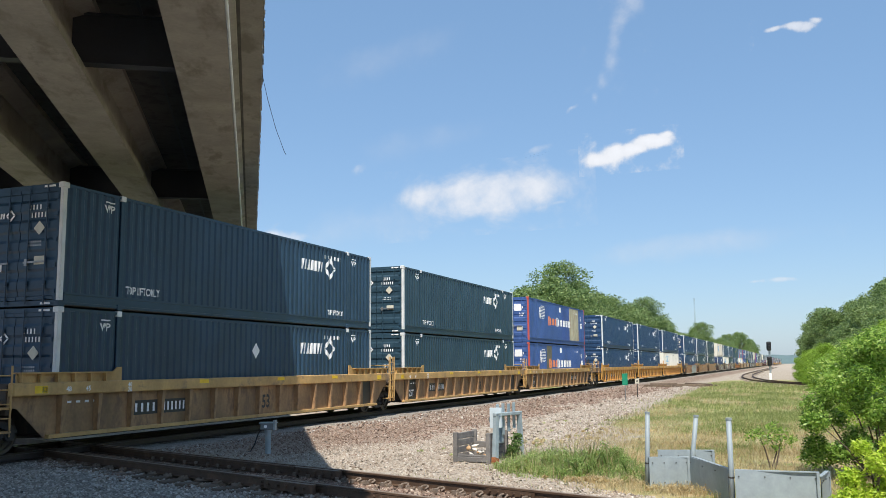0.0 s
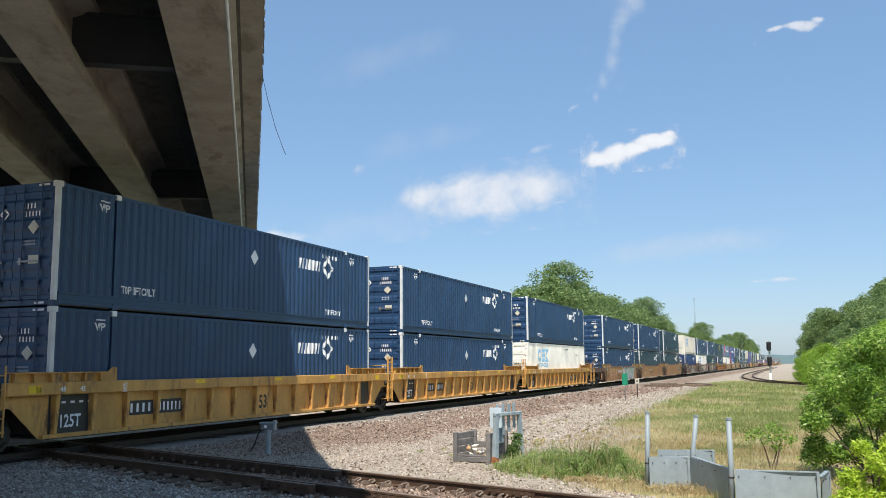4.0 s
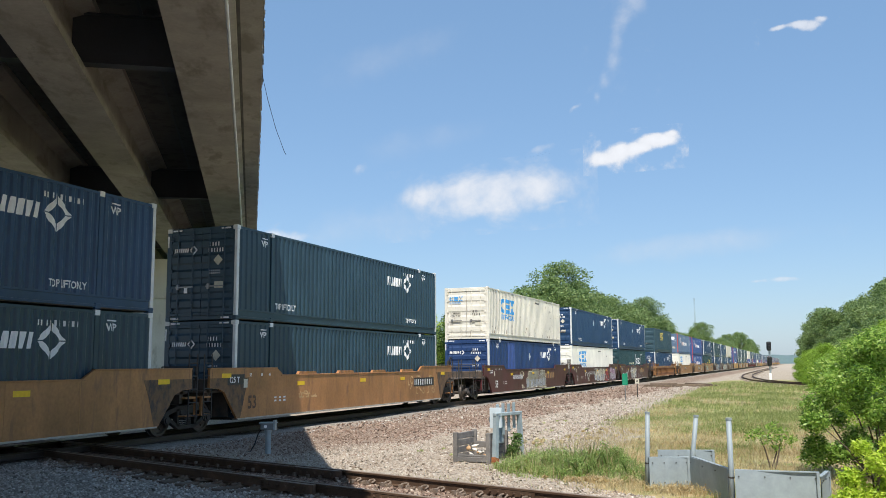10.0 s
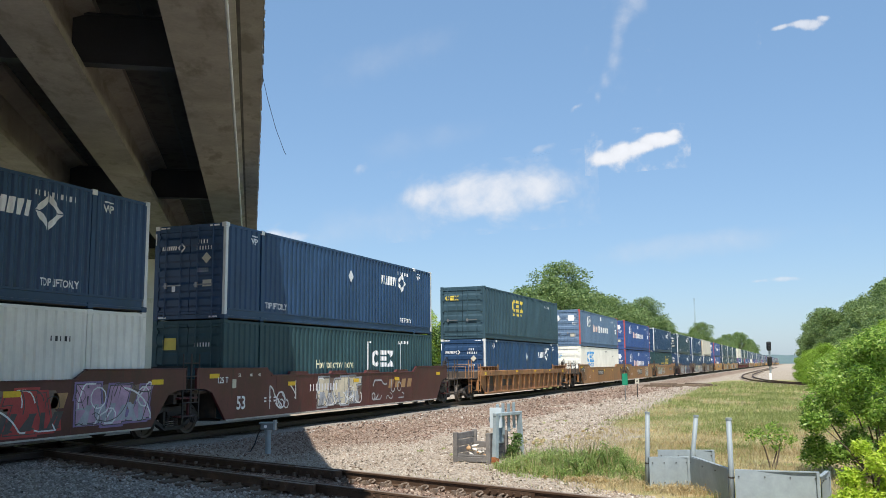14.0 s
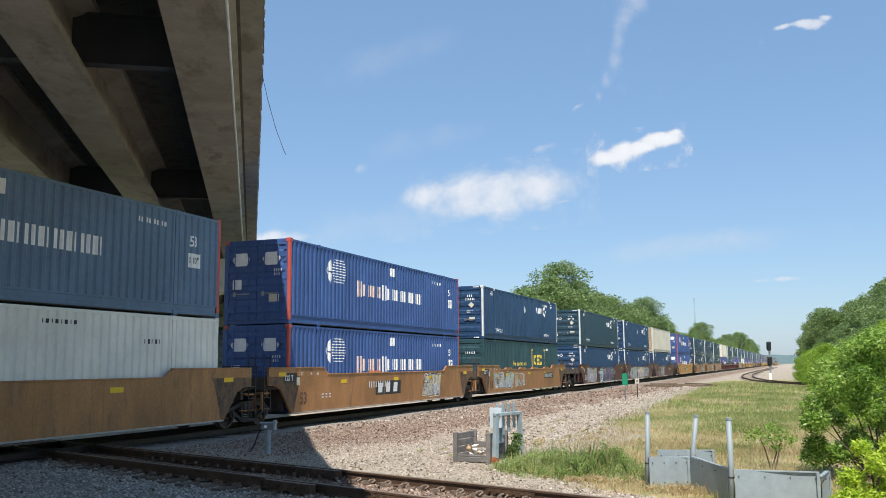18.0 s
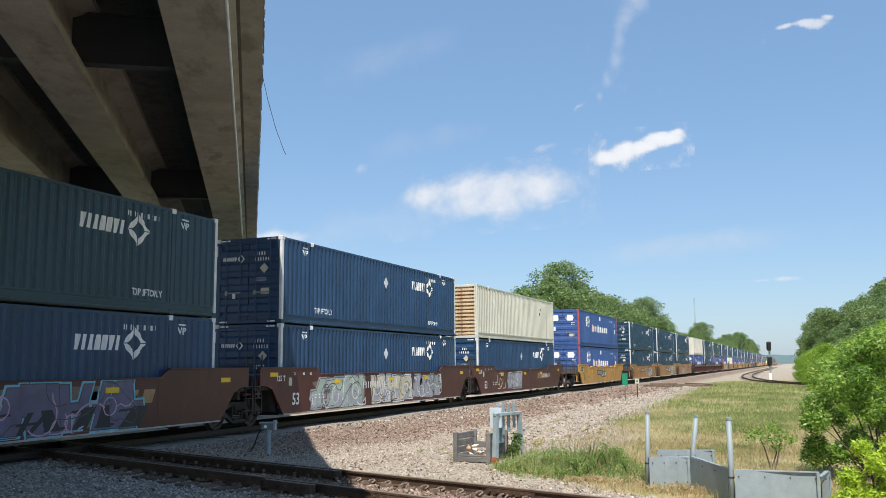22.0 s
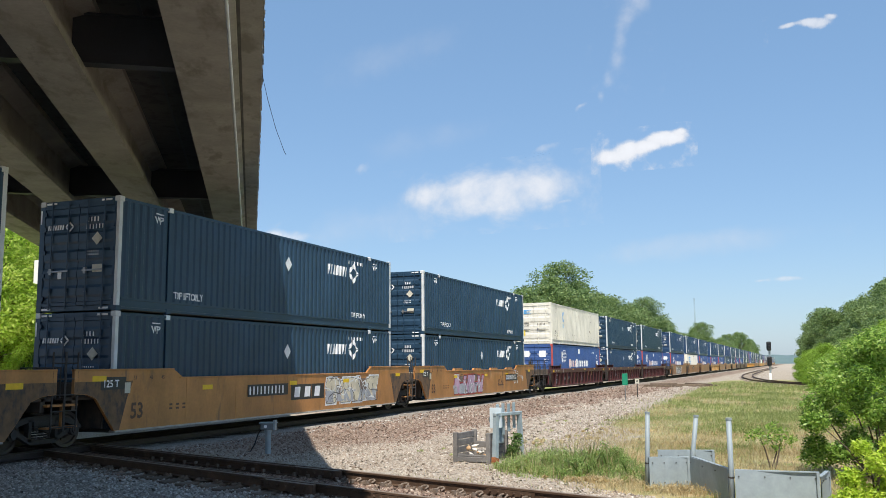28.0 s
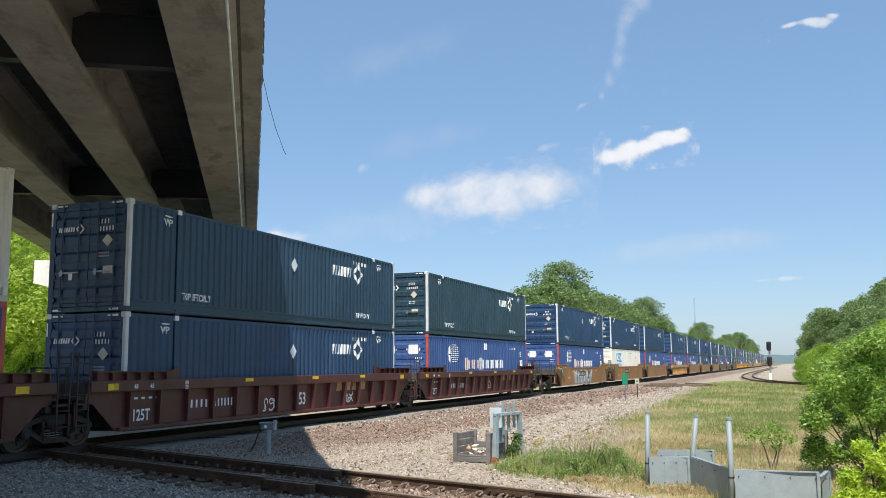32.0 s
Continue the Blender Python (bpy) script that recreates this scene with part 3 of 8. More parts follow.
def build_plants():
    far_l = "leafy green tree in full summer leaf behind the train"
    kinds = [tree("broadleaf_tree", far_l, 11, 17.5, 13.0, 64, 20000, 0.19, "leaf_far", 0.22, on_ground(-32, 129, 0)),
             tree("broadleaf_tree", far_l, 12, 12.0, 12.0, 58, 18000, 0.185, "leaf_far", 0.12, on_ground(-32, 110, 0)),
             tree("broadleaf_tree", far_l, 13, 9.0, 9.0, 40, 15000, 0.15, "leaf", 0.10, on_ground(-35, 96, 0))]
    rng = random.Random(8)
    for x, y, k, s in ((-33, 145, 0, 0.90), (-33, 158, 0, 0.86), (-33, 172, 1, 1.28), (-31, 120, 1, 1.12), (-35, 137, 0, 0.92), (-32, 188, 1, 1.22), (-31, 203, 0, 0.98), (-33, 218, 0, 0.92), (-32, 236, 1, 1.15), (-32, 255, 1, 1.0),
                       (-33, 275, 1, 0.98), (-34, 300, 1, 0.98), (-33, 325, 1, 1.05), (-32, 346, 0, 1.0), (-36, 372, 0, 0.96), (-34, 395, 1, 1.1), (-36, 430, 1, 1.1), (-36, 480, 1, 1.2), (-38, 540, 1, 1.4),
                       (-40, 610, 0, 1.2), (-36, 680, 0, 1.4), (-38, 760, 0, 1.45), (-36, 850, 0, 1.35), (-40, 960, 0, 1.3),
                       (-34, 92, 2, 0.95), (-37, 84, 2, 1.05), (-35, 101, 2, 1.1)):
        copy_thing(kinds[k], on_ground(x, y, rng.uniform(0, 360), s))
    lb = tree("broadleaf_tree", "sunlit bright green tree on the grassy bank", 21, 9.5, 9.5, 54, 26000, 0.115, "leaf_bank", 0.12, on_slope(81, -17, 0, 1.25))
    for a, w, s in ((77, -21, 1.15), (72, -25, 1.2), (84, -13, 0.8), (86, -21, 1.3), (80, -27, 1.4), (90, -16, 1.3), (92, -24, 1.4), (68, -30, 1.3), (96, -11, 0.8), (99, -18, 1.2), (75, -32, 1.4), (92, 9, 0.30), (96, 11, 0.36), (90, 12.5, 0.40), (100, 9.5, 0.32), (104, 12.5, 0.45), (96, 15, 0.5), (92, 17, 0.5), (99, 19, 0.6), (88, 9.5, 0.26)):
        copy_thing(lb, on_slope(a, w, rng.uniform(0, 360), s))
    for x, y, k in ((-48.6, 42.4, 0.95), (-56.5, 52.0, 0.72), (-60.5, 57.5, 0.8), (-52.8, 45.0, 1.1), (-46.5, 41.6, 0.34), (-48.2, 45.0, 0.30)):
        copy_thing(lb, on_ground(x, y, rng.uniform(0, 360), k))
    # wooded slope beyond the siding
    r_l = "dense dark green tree on the wooded slope"
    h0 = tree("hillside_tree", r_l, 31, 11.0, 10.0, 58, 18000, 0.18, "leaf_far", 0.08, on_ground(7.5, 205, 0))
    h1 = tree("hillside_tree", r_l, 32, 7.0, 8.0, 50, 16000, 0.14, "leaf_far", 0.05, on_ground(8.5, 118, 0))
    for x, y, k, s in ((5.9, 215, 0, 1.0), (4.9, 196, 0, 0.95), (6.0, 188, 0, 1.05), (6.6, 180, 0, 0.95), (7.8, 190, 0, 0.9), (11, 180, 0, 0.95), (14, 195, 0, 1.0), (10.5, 160, 0, 0.8), (13.5, 150, 0, 0.95), (16.5, 165, 0, 1.05), (19, 150, 0, 1.1), (9.6, 135, 1, 1.0), (12.2, 128, 1, 1.2),
                       (6.2, 150, 1, 0.8), (6.6, 122, 1, 0.62), (12.0, 108, 1, 1.05), (8.6, 100, 1, 0.8), (14.5, 112, 1, 1.3), (10.6, 92, 1, 0.85), (6.4, 95, 1, 0.6), (7.6, 84, 1, 0.72), (5.6, 108, 1, 0.55), (9.4, 78, 1, 0.8)):
        copy_thing((h0, h1)[k], on_ground(x, y, rng.uniform(0, 360), s))
    h2 = tree("thicket_bush", "bright green bushy thicket by the gravel lane", 33, 3.4, 4.6, 40, 15000, 0.070, "leaf_bright", 0.02, on_ground(4.6, 52, 0))
    h2["category"] = "bush"
    for x, y, s in ((3.2, 64, 0.85), (5.6, 62, 1.05), (4.6, 76, 0.95), (6.8, 72, 1.15), (3.4, 46, 0.75), (5.2, 44, 0.9), (2.6, 58, 0.6), (3.9, 38, 0.72), (2.4, 40, 0.5), (2.7, 33, 0.62), (4.0, 31, 0.8), (2.2, 72, 0.6), (3.6, 88, 0.9), (2.5, 96, 0.75), (2.4, 104, 0.9), (1.9, 118, 0.8), (2.6, 126, 1.1), (3.4, 112, 1.2), (2.2, 138, 1.0), (2.9, 150, 1.2), (1.7, 84, 0.5)):
        copy_thing(h2, on_ground(x, y, rng.uniform(0, 360), s))
    # the near bush, in two greens
    rs = np.random.RandomState(5)
    cl = []
    for i in range(38):
        a, k = i * 2.4, (i + 0.5) / 38
        z = 0.35 + 2.15 * k
        w = 1.45 * math.sin(math.pi * min(0.95, 0.22 + 0.72 * k)) ** 0.8
        q = w * (0.3 + 0.68 * rs.rand())
        cl.append((q * math.cos(a), 0.8 * q * math.sin(a), z + 0.15 * rs.normal(), 0.20 + 0.16 * rs.rand()))
    for i in range(5):
        cl.append((-1.25 + 0.5 * rs.rand(), -0.3 + 0.6 * rs.rand(), 0.35 + 0.9 * rs.rand(), 0.16 + 0.10 * rs.rand()))
    shrub("large_bush", "large glossy green leafy bush with open stems", 6, cl, 36000, 0.038, "leaf_bush", 24, on_ground(1.45, 19.0))
    shrub("large_bush", "tall green leafy bush behind another bush", 7, cl, 28000, 0.036, "leaf_bush", 20, on_ground(3.0, 25.5, 70, 1.0))
    lime = [(x, y, z, r) for x, y, z, r in [(0.0, 0, 0.25, 0.26), (0.3, 0.1, 0.5, 0.24), (-0.25, 0.1, 0.55, 0.2), (0.1, -0.1, 0.8, 0.2), (0.5, 0, 0.75, 0.22), (0.35, 0.05, 1.05, 0.2), (-0.3, 0, 0.25, 0.22), (0.7, 0.1, 0.45, 0.26), (0.65, 0, 1.1, 0.2), (-0.1, 0.1, 1.0, 0.14), (0.9, 0.0, 0.9, 0.26), (0.95, 0.1, 0.35, 0.26), (-0.5, 0.05, 0.15, 0.15)]]
    shrub("young_bush", "yellow-green young bush beside steel panels", 9, lime, 15000, 0.033, "leaf_lime", 12, on_ground(0.95, 14.6))
    sm = [(0.0, 0, 0.62, 0.22), (0.22, 0.05, 0.72, 0.18), (-0.25, 0, 0.74, 0.17), (0.05, 0.1, 0.85, 0.16), (-0.42, 0.1, 0.66, 0.14), (0.4, 0, 0.6, 0.15), (0.15, 0, 0.45, 0.12)]
    shrub("sapling", "small green sapling in dry grass", 10, sm, 750, 0.036, "leaf_bush", 3, on_ground(-0.55, 20.6))
    shrub("gate_weed", "dark green weed growing at the steel frame", 14, [(0, 0, 0.3, 0.14), (0.05, 0.1, 0.55, 0.12), (-0.05, 0.05, 0.15, 0.16), (0.1, 0.0, 0.4, 0.1)], 700, 0.045, "leaf", 4, on_ground(-6.2, 20.25))


M["leaf_weed"] = leaf_material("weed_blades", (0.15, 0.24, 0.06), (0.30, 0.40, 0.12), (0.52, 0.56, 0.26), 0.5, 0.5)
M["leaf_bush"] = leaf_material("glossy_bush_leaves", (0.07, 0.15, 0.03), (0.27, 0.43, 0.075), (0.60, 0.71, 0.22), 0.34, 0.5)


def blades(rs, pts, h, lean=0.35, wide=0.008):
    n = len(pts)
    a = rs.random(n) * 6.283
    d = np.stack([np.cos(a), np.sin(a), np.zeros(n)], 1)
    hh = (h * (0.5 + 0.8 * rs.random(n)))[:, None]
    ln = (np.asarray([[1.0, 0, 0]]) * rs.normal(size=(n, 1)) + np.asarray([[0, 1.0, 0]]) * rs.normal(size=(n, 1))) * lean * hh
    up = np.asarray([[0, 0, 1.0]]) * hh
    w = wide * (0.7 + 0.6 * rs.random(n))[:, None]
    mid = pts + up * 0.6 + ln * 0.4
    return np.stack([pts - d * w, pts + d * w, mid + d * w * 0.8, pts + up + ln, mid - d * w * 0.8], 1)


def build_grass():
    rs = np.random.RandomState(3)
    G, S = [], []
    def scatter(n, x0, x1, y0, y1):
        x, y = x0 + (x1 - x0) * rs.random(n), y0 + (y1 - y0) * rs.random(n)
        return x, y
    for n, area, h, w in ((64000, (-7.5, 2.6, 15.8, 26), 0.12, 0.0042), (44000, (-8, 2.8, 26, 42), 0.13, 0.007), (26000, (-9, 3, 42, 70), 0.16, 0.012), (10000, (-9, 3, 70, 110), 0.18, 0.025)):
        x, y = scatter(n, *area)
        for px, py in zip(x, y):
            g = grassy(px, py)
            patch = noise.noise((px * 0.45, py * 0.30, 5.0)) + 0.4 * noise.noise((px * 1.7, py * 1.2, 9.0))
            if rs.rand() > g * (0.45 + 0.9 * max(0, patch + 0.45)) + 0.015:
                continue
            lush = noise.noise((px * 0.28, py * 0.16, 1.0)) + 0.35 * noise.noise((px, py, 3.0))
            near_gate = math.exp(-((px + 4.4) / 1.4) ** 2 - ((py - 18.7) / 1.0) ** 2)
            hh = h * (1.0 + 0.9 * near_gate + 0.5 * lush)
            (G if 1.5 * lush + 1.3 * near_gate + 0.16 * max(-2.5, min(py - 30.5, 2.5)) > 0.12 + 0.2 * rs.normal() else S).append((px, py, bank(px, py) - 0.01, hh, w))
    for name, P, paint, label in (("green_grass", G, "grass", "rough green grass on the field"), ("dry_grass", S, "straw", "dry straw-coloured grass on the field")):
        P = np.array(P)
        V = np.concatenate([blades(rs, P[P[:, 4] == w][:, :3], P[P[:, 4] == w][:, 3], 0.35, w) for w in sorted(set(P[:, 4]))])
        tagged(soup(name, V, M[paint], kind="stuff"), label, "grass")
    # bushy weeds between the steel frame and the posts
    C, R, P = [], [], []
    while len(C) < 210:
        px, py = rs.uniform(-6.2, -2.6), rs.uniform(17.3, 20.6)
        k = math.exp(-((px + 4.5) / 1.45) ** 4 - ((py - 18.9 + 0.25 * (px + 4.5)) / 1.1) ** 4)
        tall = 0.46 * k * max(0.15, 0.62 + 0.95 * noise.noise((px * 1.5, py * 1.5, 4.0)) + 0.16 * rs.normal()) + 0.05
        if rs.rand() < k:
            C.append((px, py, bank(px, py) + tall * rs.uniform(0.25, 0.95)))
            R.append(0.08 + 0.10 * rs.rand())
            for _ in range(26):
                P.append((px + 0.14 * rs.normal(), py + 0.14 * rs.normal(), bank(px, py) - 0.01, tall * rs.uniform(0.5, 1.15) + 0.08))
    P = np.array(P)
    Q = P[rs.rand(len(P)) < 0.3]
    tagged(soup("tall_weeds", leaves(rs, C, R, [150] * len(C), 0.020, 0.9, 0.25), M["leaf_weed"], kind="stuff"), "bushy bright green weeds on the gravel edge", "weeds")
    tagged(soup("weed_blades", blades(rs, P[:, :3], P[:, 3], 0.28, 0.0042), M["leaf_weed"], kind="stuff"), "upright green grass blades among the weeds", "weeds")
    tagged(soup("seed_stalks", blades(rs, Q[:, :3], Q[:, 3] * 1.25, 0.30, 0.0035), M["straw"], kind="stuff"), "pale dry seed stalks among green weeds", "weeds")
    # low dry tufts along the gravel edge and scattered weeds on the gravel
    C, R = [], []
    for cx, cy, sx, sy, n in ((-3.6, 17.5, 0.5, 0.25, 30), (-2.0, 16.6, 0.45, 0.2, 14), (-5.9, 28.5, 0.8, 2.0, 16), (-7.4, 24.0, 0.6, 1.2, 9), (-3.0, 20.5, 0.5, 0.5, 9)):
        for _ in range(n):
            x, y = cx + sx * rs.normal(), cy + sy * rs.normal()
            C.append((x, y, bank(x, y) + 0.05))
            R.append(0.05 + 0.07 * rs.rand())
    tagged(soup("dry_tufts", leaves(rs, C, R, [120] * len(C), 0.022, 0.8, 0.2), M["straw"], kind="stuff"), "low dry tufts on the gravel edge", "weeds")
    C, R = [], []
    for _ in range(46):
        x, y = rs.uniform(-9.5, -6.3), rs.uniform(21, 38)
        if noise.noise((x * 0.5, y * 0.3, 2.0)) > -0.1:
            C.append((x, y, bank(x, y) + 0.03))
            R.append(0.04 + 0.07 * rs.rand())
    tagged(soup("gravel_weeds", leaves(rs, C, R, [60] * len(C), 0.022, 0.7, 0.2), M["grass"], kind="stuff"), "sparse small weeds growing in gravel", "weeds")
    # tall grass on the bank behind the pier
    x, y = scatter(46000, -75, -38, 38, 90)
    P = np.array([(a, b, bank(a, b)) for a, b in zip(x, y) if -0.553 * a + 0.833 * b > (55 if 0.833 * a + 0.553 * b < -9 else 72) and not -9 < 0.833 * a + 0.553 * b < 2])
    tagged(soup("bank_grass", blades(rs, P, np.full(len(P), 0.45), 0.5, 0.022), M["leaf_bank"], kind="stuff"), "tall bright grass on the bank behind the pier", "grass")


# ---------------------------------------------------------------- ballast stones
def stone_material(name, stops):
    m = mat(name, (0.3, 0.26, 0.2), 0.9, var=0.2, scale=8, grain=60, bump=0.3)
    n, l = m.node_tree.nodes, m.node_tree.links
    geo, r = n.new("ShaderNodeNewGeometry"), n.new("ShaderNodeValToRGB")
    e = r.color_ramp.elements
    while len(e) < len(stops):
        e.new(0.5)
    for q, (p, c) in zip(e, stops):
        q.position, q.color = p, (*c, 1)
    l.new(geo.outputs["Random Per Island"], r.inputs[0])
    l.new(r.outputs[0], n["Principled BSDF"].inputs["Base Color"])
    return m


M["stone_tan"] = stone_material("tan_ballast", ((0.0, (0.24, 0.185, 0.14)), (0.3, (0.33, 0.27, 0.21)), (0.65, (0.40, 0.34, 0.275)), (0.92, (0.47, 0.41, 0.34)), (1.0, (0.58, 0.53, 0.46))))
M["stone_brown"] = stone_material("rusty_ballast", ((0.0, (0.12, 0.075, 0.055)), (0.5, (0.26, 0.175, 0.13)), (0.92, (0.36, 0.275, 0.21)), (1.0, (0.46, 0.39, 0.32))))
# grey stone under the bridge, its colour lightened to lift the shade there
M["stone_grey"] = stone_material("grey_ballast", ((0.0, (0.21, 0.188, 0.16)), (0.5, (0.39, 0.358, 0.31)), (0.85, (0.51, 0.47, 0.415)), (1.0, (0.64, 0.60, 0.54))))


def build_stones():
    rs = np.random.RandomState(12)
    base = np.array([(-1, -1, -0.6), (1, -1, -0.6), (1, 1, -0.6), (-1, 1, -0.6), (-0.7, -0.7, 0.6), (0.7, -0.6, 0.7), (0.6, 0.7, 0.5), (-0.6, 0.6, 0.65)])
    quads = np.array([(4, 5, 6, 7), (0, 1, 5, 4), (1, 2, 6, 5), (2, 3, 7, 6), (3, 0, 4, 7)])
    A, B, C = [], [], []
    def put(n, x0, x1, y0, y1, lo, hi, keep):
        for _ in range(n):
            x, y = rs.uniform(x0, x1), rs.uniform(y0, y1)
            k = keep(x, y)
            if rs.rand() > abs(k):
                continue
            s = rs.uniform(lo, hi) * (1.5 if rs.rand() < 0.06 else 1)
            (C if k > 1 else A if k > 0 else B).append((x, y, bank(x, y) + s * 0.25, s))
    fore = lambda x, y: 0.338 * x + 0.941 * y - 10.27
    def keep(x, y):
        if grassy(x, y) > 0.6 or abs(x - TRACK_X) < 0.9:
            return 0.0
        f = fore(x, y)
        if abs(f) < 1.45 + 0.15 * rs.normal():
            return 1.4 if abs(f) < 0.8 else 0.0 if rs.rand() < 0.2 else 1.4 if rs.rand() < 0.3 else -1.0
        if f < -1.0 and x < -3.0 + 0.4 * rs.normal():
            return -1.0
        if abs(x - TRACK_X) < 2.7:
            return 1.5 if rs.rand() < 0.85 else -1.0
        if abs(x - TRACK_X) < 4.6 and rs.rand() < 0.5:
            return 1.5
        if -15 < x < -10.5 and y > 20 and noise.noise((x * 0.4, y * 0.2, 7)) > -0.15 - 0.3 * rs.rand():
            return 1.5
        return 1.0
    put(24000, -18.0, -1.0, 10.2, 16.5, 0.011, 0.025, keep)
    put(22000, -14.8, -2.5, 13.5, 26.0, 0.011, 0.025, keep)
    put(9000, -14.9, -6.0, 26.0, 46.0, 0.02, 0.038, keep)
    put(5000, -14.9, -8.0, 46.0, 90.0, 0.03, 0.055, keep)
    for name, P, paint, label in (("tan_ballast", A, "stone_tan", "loose tan and grey crushed stone"), ("grey_ballast", B, "stone_grey", "loose grey crushed stone, coloured lighter to lift the bridge's shade"), ("brown_ballast", C, "stone_brown", "rust-stained brown crushed stone by the track")):
        P = np.array(P)
        n = len(P)
        q = rs.normal(size=(n, 4))
        q /= np.linalg.norm(q, axis=1)[:, None]
        q[:, 1:3] *= 0.35
        q /= np.linalg.norm(q, axis=1)[:, None]
        w, a, b, c = q.T
        R = np.stack([1 - 2 * (b * b + c * c), 2 * (a * b - c * w), 2 * (a * c + b * w), 2 * (a * b + c * w), 1 - 2 * (a * a + c * c), 2 * (b * c - a * w), 2 * (a * c - b * w), 2 * (b * c + a * w), 1 - 2 * (a * a + b * b)], 1).reshape(n, 3, 3)
        sc = P[:, 3][:, None, None] * rs.uniform(0.65, 1.25, size=(n, 1, 3))
        v = np.einsum("nij,nkj->nki", R, base[None] * sc) + P[:, None, :3]
        f = (quads[None] + 8 * np.arange(n)[:, None, None]).reshape(-1, 4)
        me = bpy.data.meshes.new(name)
        me.vertices.add(n * 8)
        me.vertices.foreach_set("co", v.astype(np.float32).ravel())
        me.loops.add(f.size)
        me.loops.foreach_set("vertex_index", f.astype(np.int32).ravel())
        me.polygons.add(len(f))
        me.polygons.foreach_set("loop_start", np.arange(0, f.size, 4, dtype=np.int32))
        me.update(calc_edges=True)
        tagged(part_of(name, me, M[paint]), label, "ballast", kind="stuff")


# ---------------------------------------------------------------- tracks
RAIL = ((-0.07, -0.172), (0.07, -0.172), (0.07, -0.16), (0.012, -0.142), (0.010, -0.045), (0.036, -0.034), (0.036, -0.008), (0.026, 0.0), (-0.026, 0.0), (-0.036, -0.008), (-0.036, -0.034), (-0.010, -0.045), (-0.012, -0.142), (-0.07, -0.16))


def rail_path(bm, pts, dz=0.0):
    """The rail's section drawn along a path on the ground."""
    rings = []
    for i, p in enumerate(pts):
        a, b = Vector(pts[max(0, i - 1)]), Vector(pts[min(len(pts) - 1, i + 1)])
        d = (b - a).normalized()
        s = Vector((d.y, -d.x))
        rings.append([bm.verts.new((p[0] + s.x * u, p[1] + s.y * u, v + dz)) for u, v in RAIL])
    n = len(RAIL)
    fs = [bm.faces.new(rings[0]), bm.faces.new(rings[-1][::-1])]
    for a, b in zip(rings, rings[1:]):
        for i in range(n):
            j = (i + 1) % n
            fs.append(bm.faces.new((a[i], b[i], b[j], a[j])))
    bmesh.ops.recalc_face_normals(bm, faces=fs)
    return bm


def rail_material():
    m = mat("rusty_running_rail", (0.074, 0.044, 0.027), 0.65, metal=0.15, var=0.3, scale=5, grain=40, stain=(0.13, 0.075, 0.045), stain_at=0.56)
    n, l = m.node_tree.nodes, m.node_tree.links
    b = n["Principled BSDF"]
    co, sep = n.new("ShaderNodeTexCoord"), n.new("ShaderNodeSeparateXYZ")
    l.new(co.outputs["Object"], sep.inputs[0])
    r = n.new("ShaderNodeMapRange")
    r.inputs["From Min"].default_value, r.inputs["From Max"].default_value = -0.014, -0.006
    l.new(sep.outputs["Z"], r.inputs["Value"])
    mx = n.new("ShaderNodeMix")
    mx.data_type = "RGBA"
    src = b.inputs["Base Color"].links[0].from_socket
    l.new(r.outputs[0], mx.inputs["Factor"])
    l.new(src, mx.inputs["A"])
    mx.inputs["B"].default_value = (0.22, 0.17, 0.13, 1)
    l.new(mx.outputs["Result"], b.inputs["Base Color"])
    return m


M["rail"] = rail_material()


# main line rails: darker all over than the crossing's rails
M["main_rail"] = mat("dark_rail_steel", (0.050, 0.036, 0.027), 0.55, metal=0.25, var=0.3, scale=5, grain=40)


def tie_mesh():
    bm = box(bmesh.new(), -1.3, 1.3, -0.115, 0.115, -0.18, 0.0, 0.015)
    me = bpy.data.meshes.new("tie")
    bm.to_mesh(me)
    bm.free()
    return me


def plate_mesh():
    bm = bmesh.new()
    box(bm, -0.17, 0.17, -0.09, 0.09, 0.0, 0.02)
    for x in (-0.10, 0.10):
        for y in (-0.06, 0.06):
            box(bm, x - 0.016, x + 0.016, y - 0.016, y + 0.016, 0.02, 0.055)
    for x in (-0.13, 0.13):
        box(bm, x - 0.02, x + 0.02, -0.10, 0.10, 0.02, 0.035)
    me = bpy.data.meshes.new("tie_plate")
    bm.to_mesh(me)
    bm.free()
    return me


def spring_clip_mesh():
    """A bent clip that holds the rail's foot, with a square spike head."""
    bm = pipe(bmesh.new(), ((-0.07, -0.02, 0.0), (-0.06, 0.05, 0.045), (0.0, 0.075, 0.055), (0.06, 0.05, 0.045), (0.05, -0.03, 0.01)), 0.016, 5)
    box(bm, -0.03, 0.03, -0.12, -0.07, -0.02, 0.05)
    me = bpy.data.meshes.new("rail_anchor")
    bm.to_mesh(me)
    bm.free()
    return me


def casting_bm():
    """A thick bar bolted along the rail, with flared ends."""
    bm = prism(bmesh.new(), ((-0.62, -0.02), (-0.5, -0.055), (0.5, -0.055), (0.62, -0.02), (0.62, 0.03), (-0.62, 0.03)), "z", -0.15, -0.005)
    for k in range(5):
        x = -0.44 + 0.22 * k
        tube(bm, (x, -0.05, -0.08), (x, -0.095, -0.08), 0.028, 6)
        box(bm, x - 0.05, x + 0.05, -0.06, -0.055, -0.12, -0.04)
    return bm


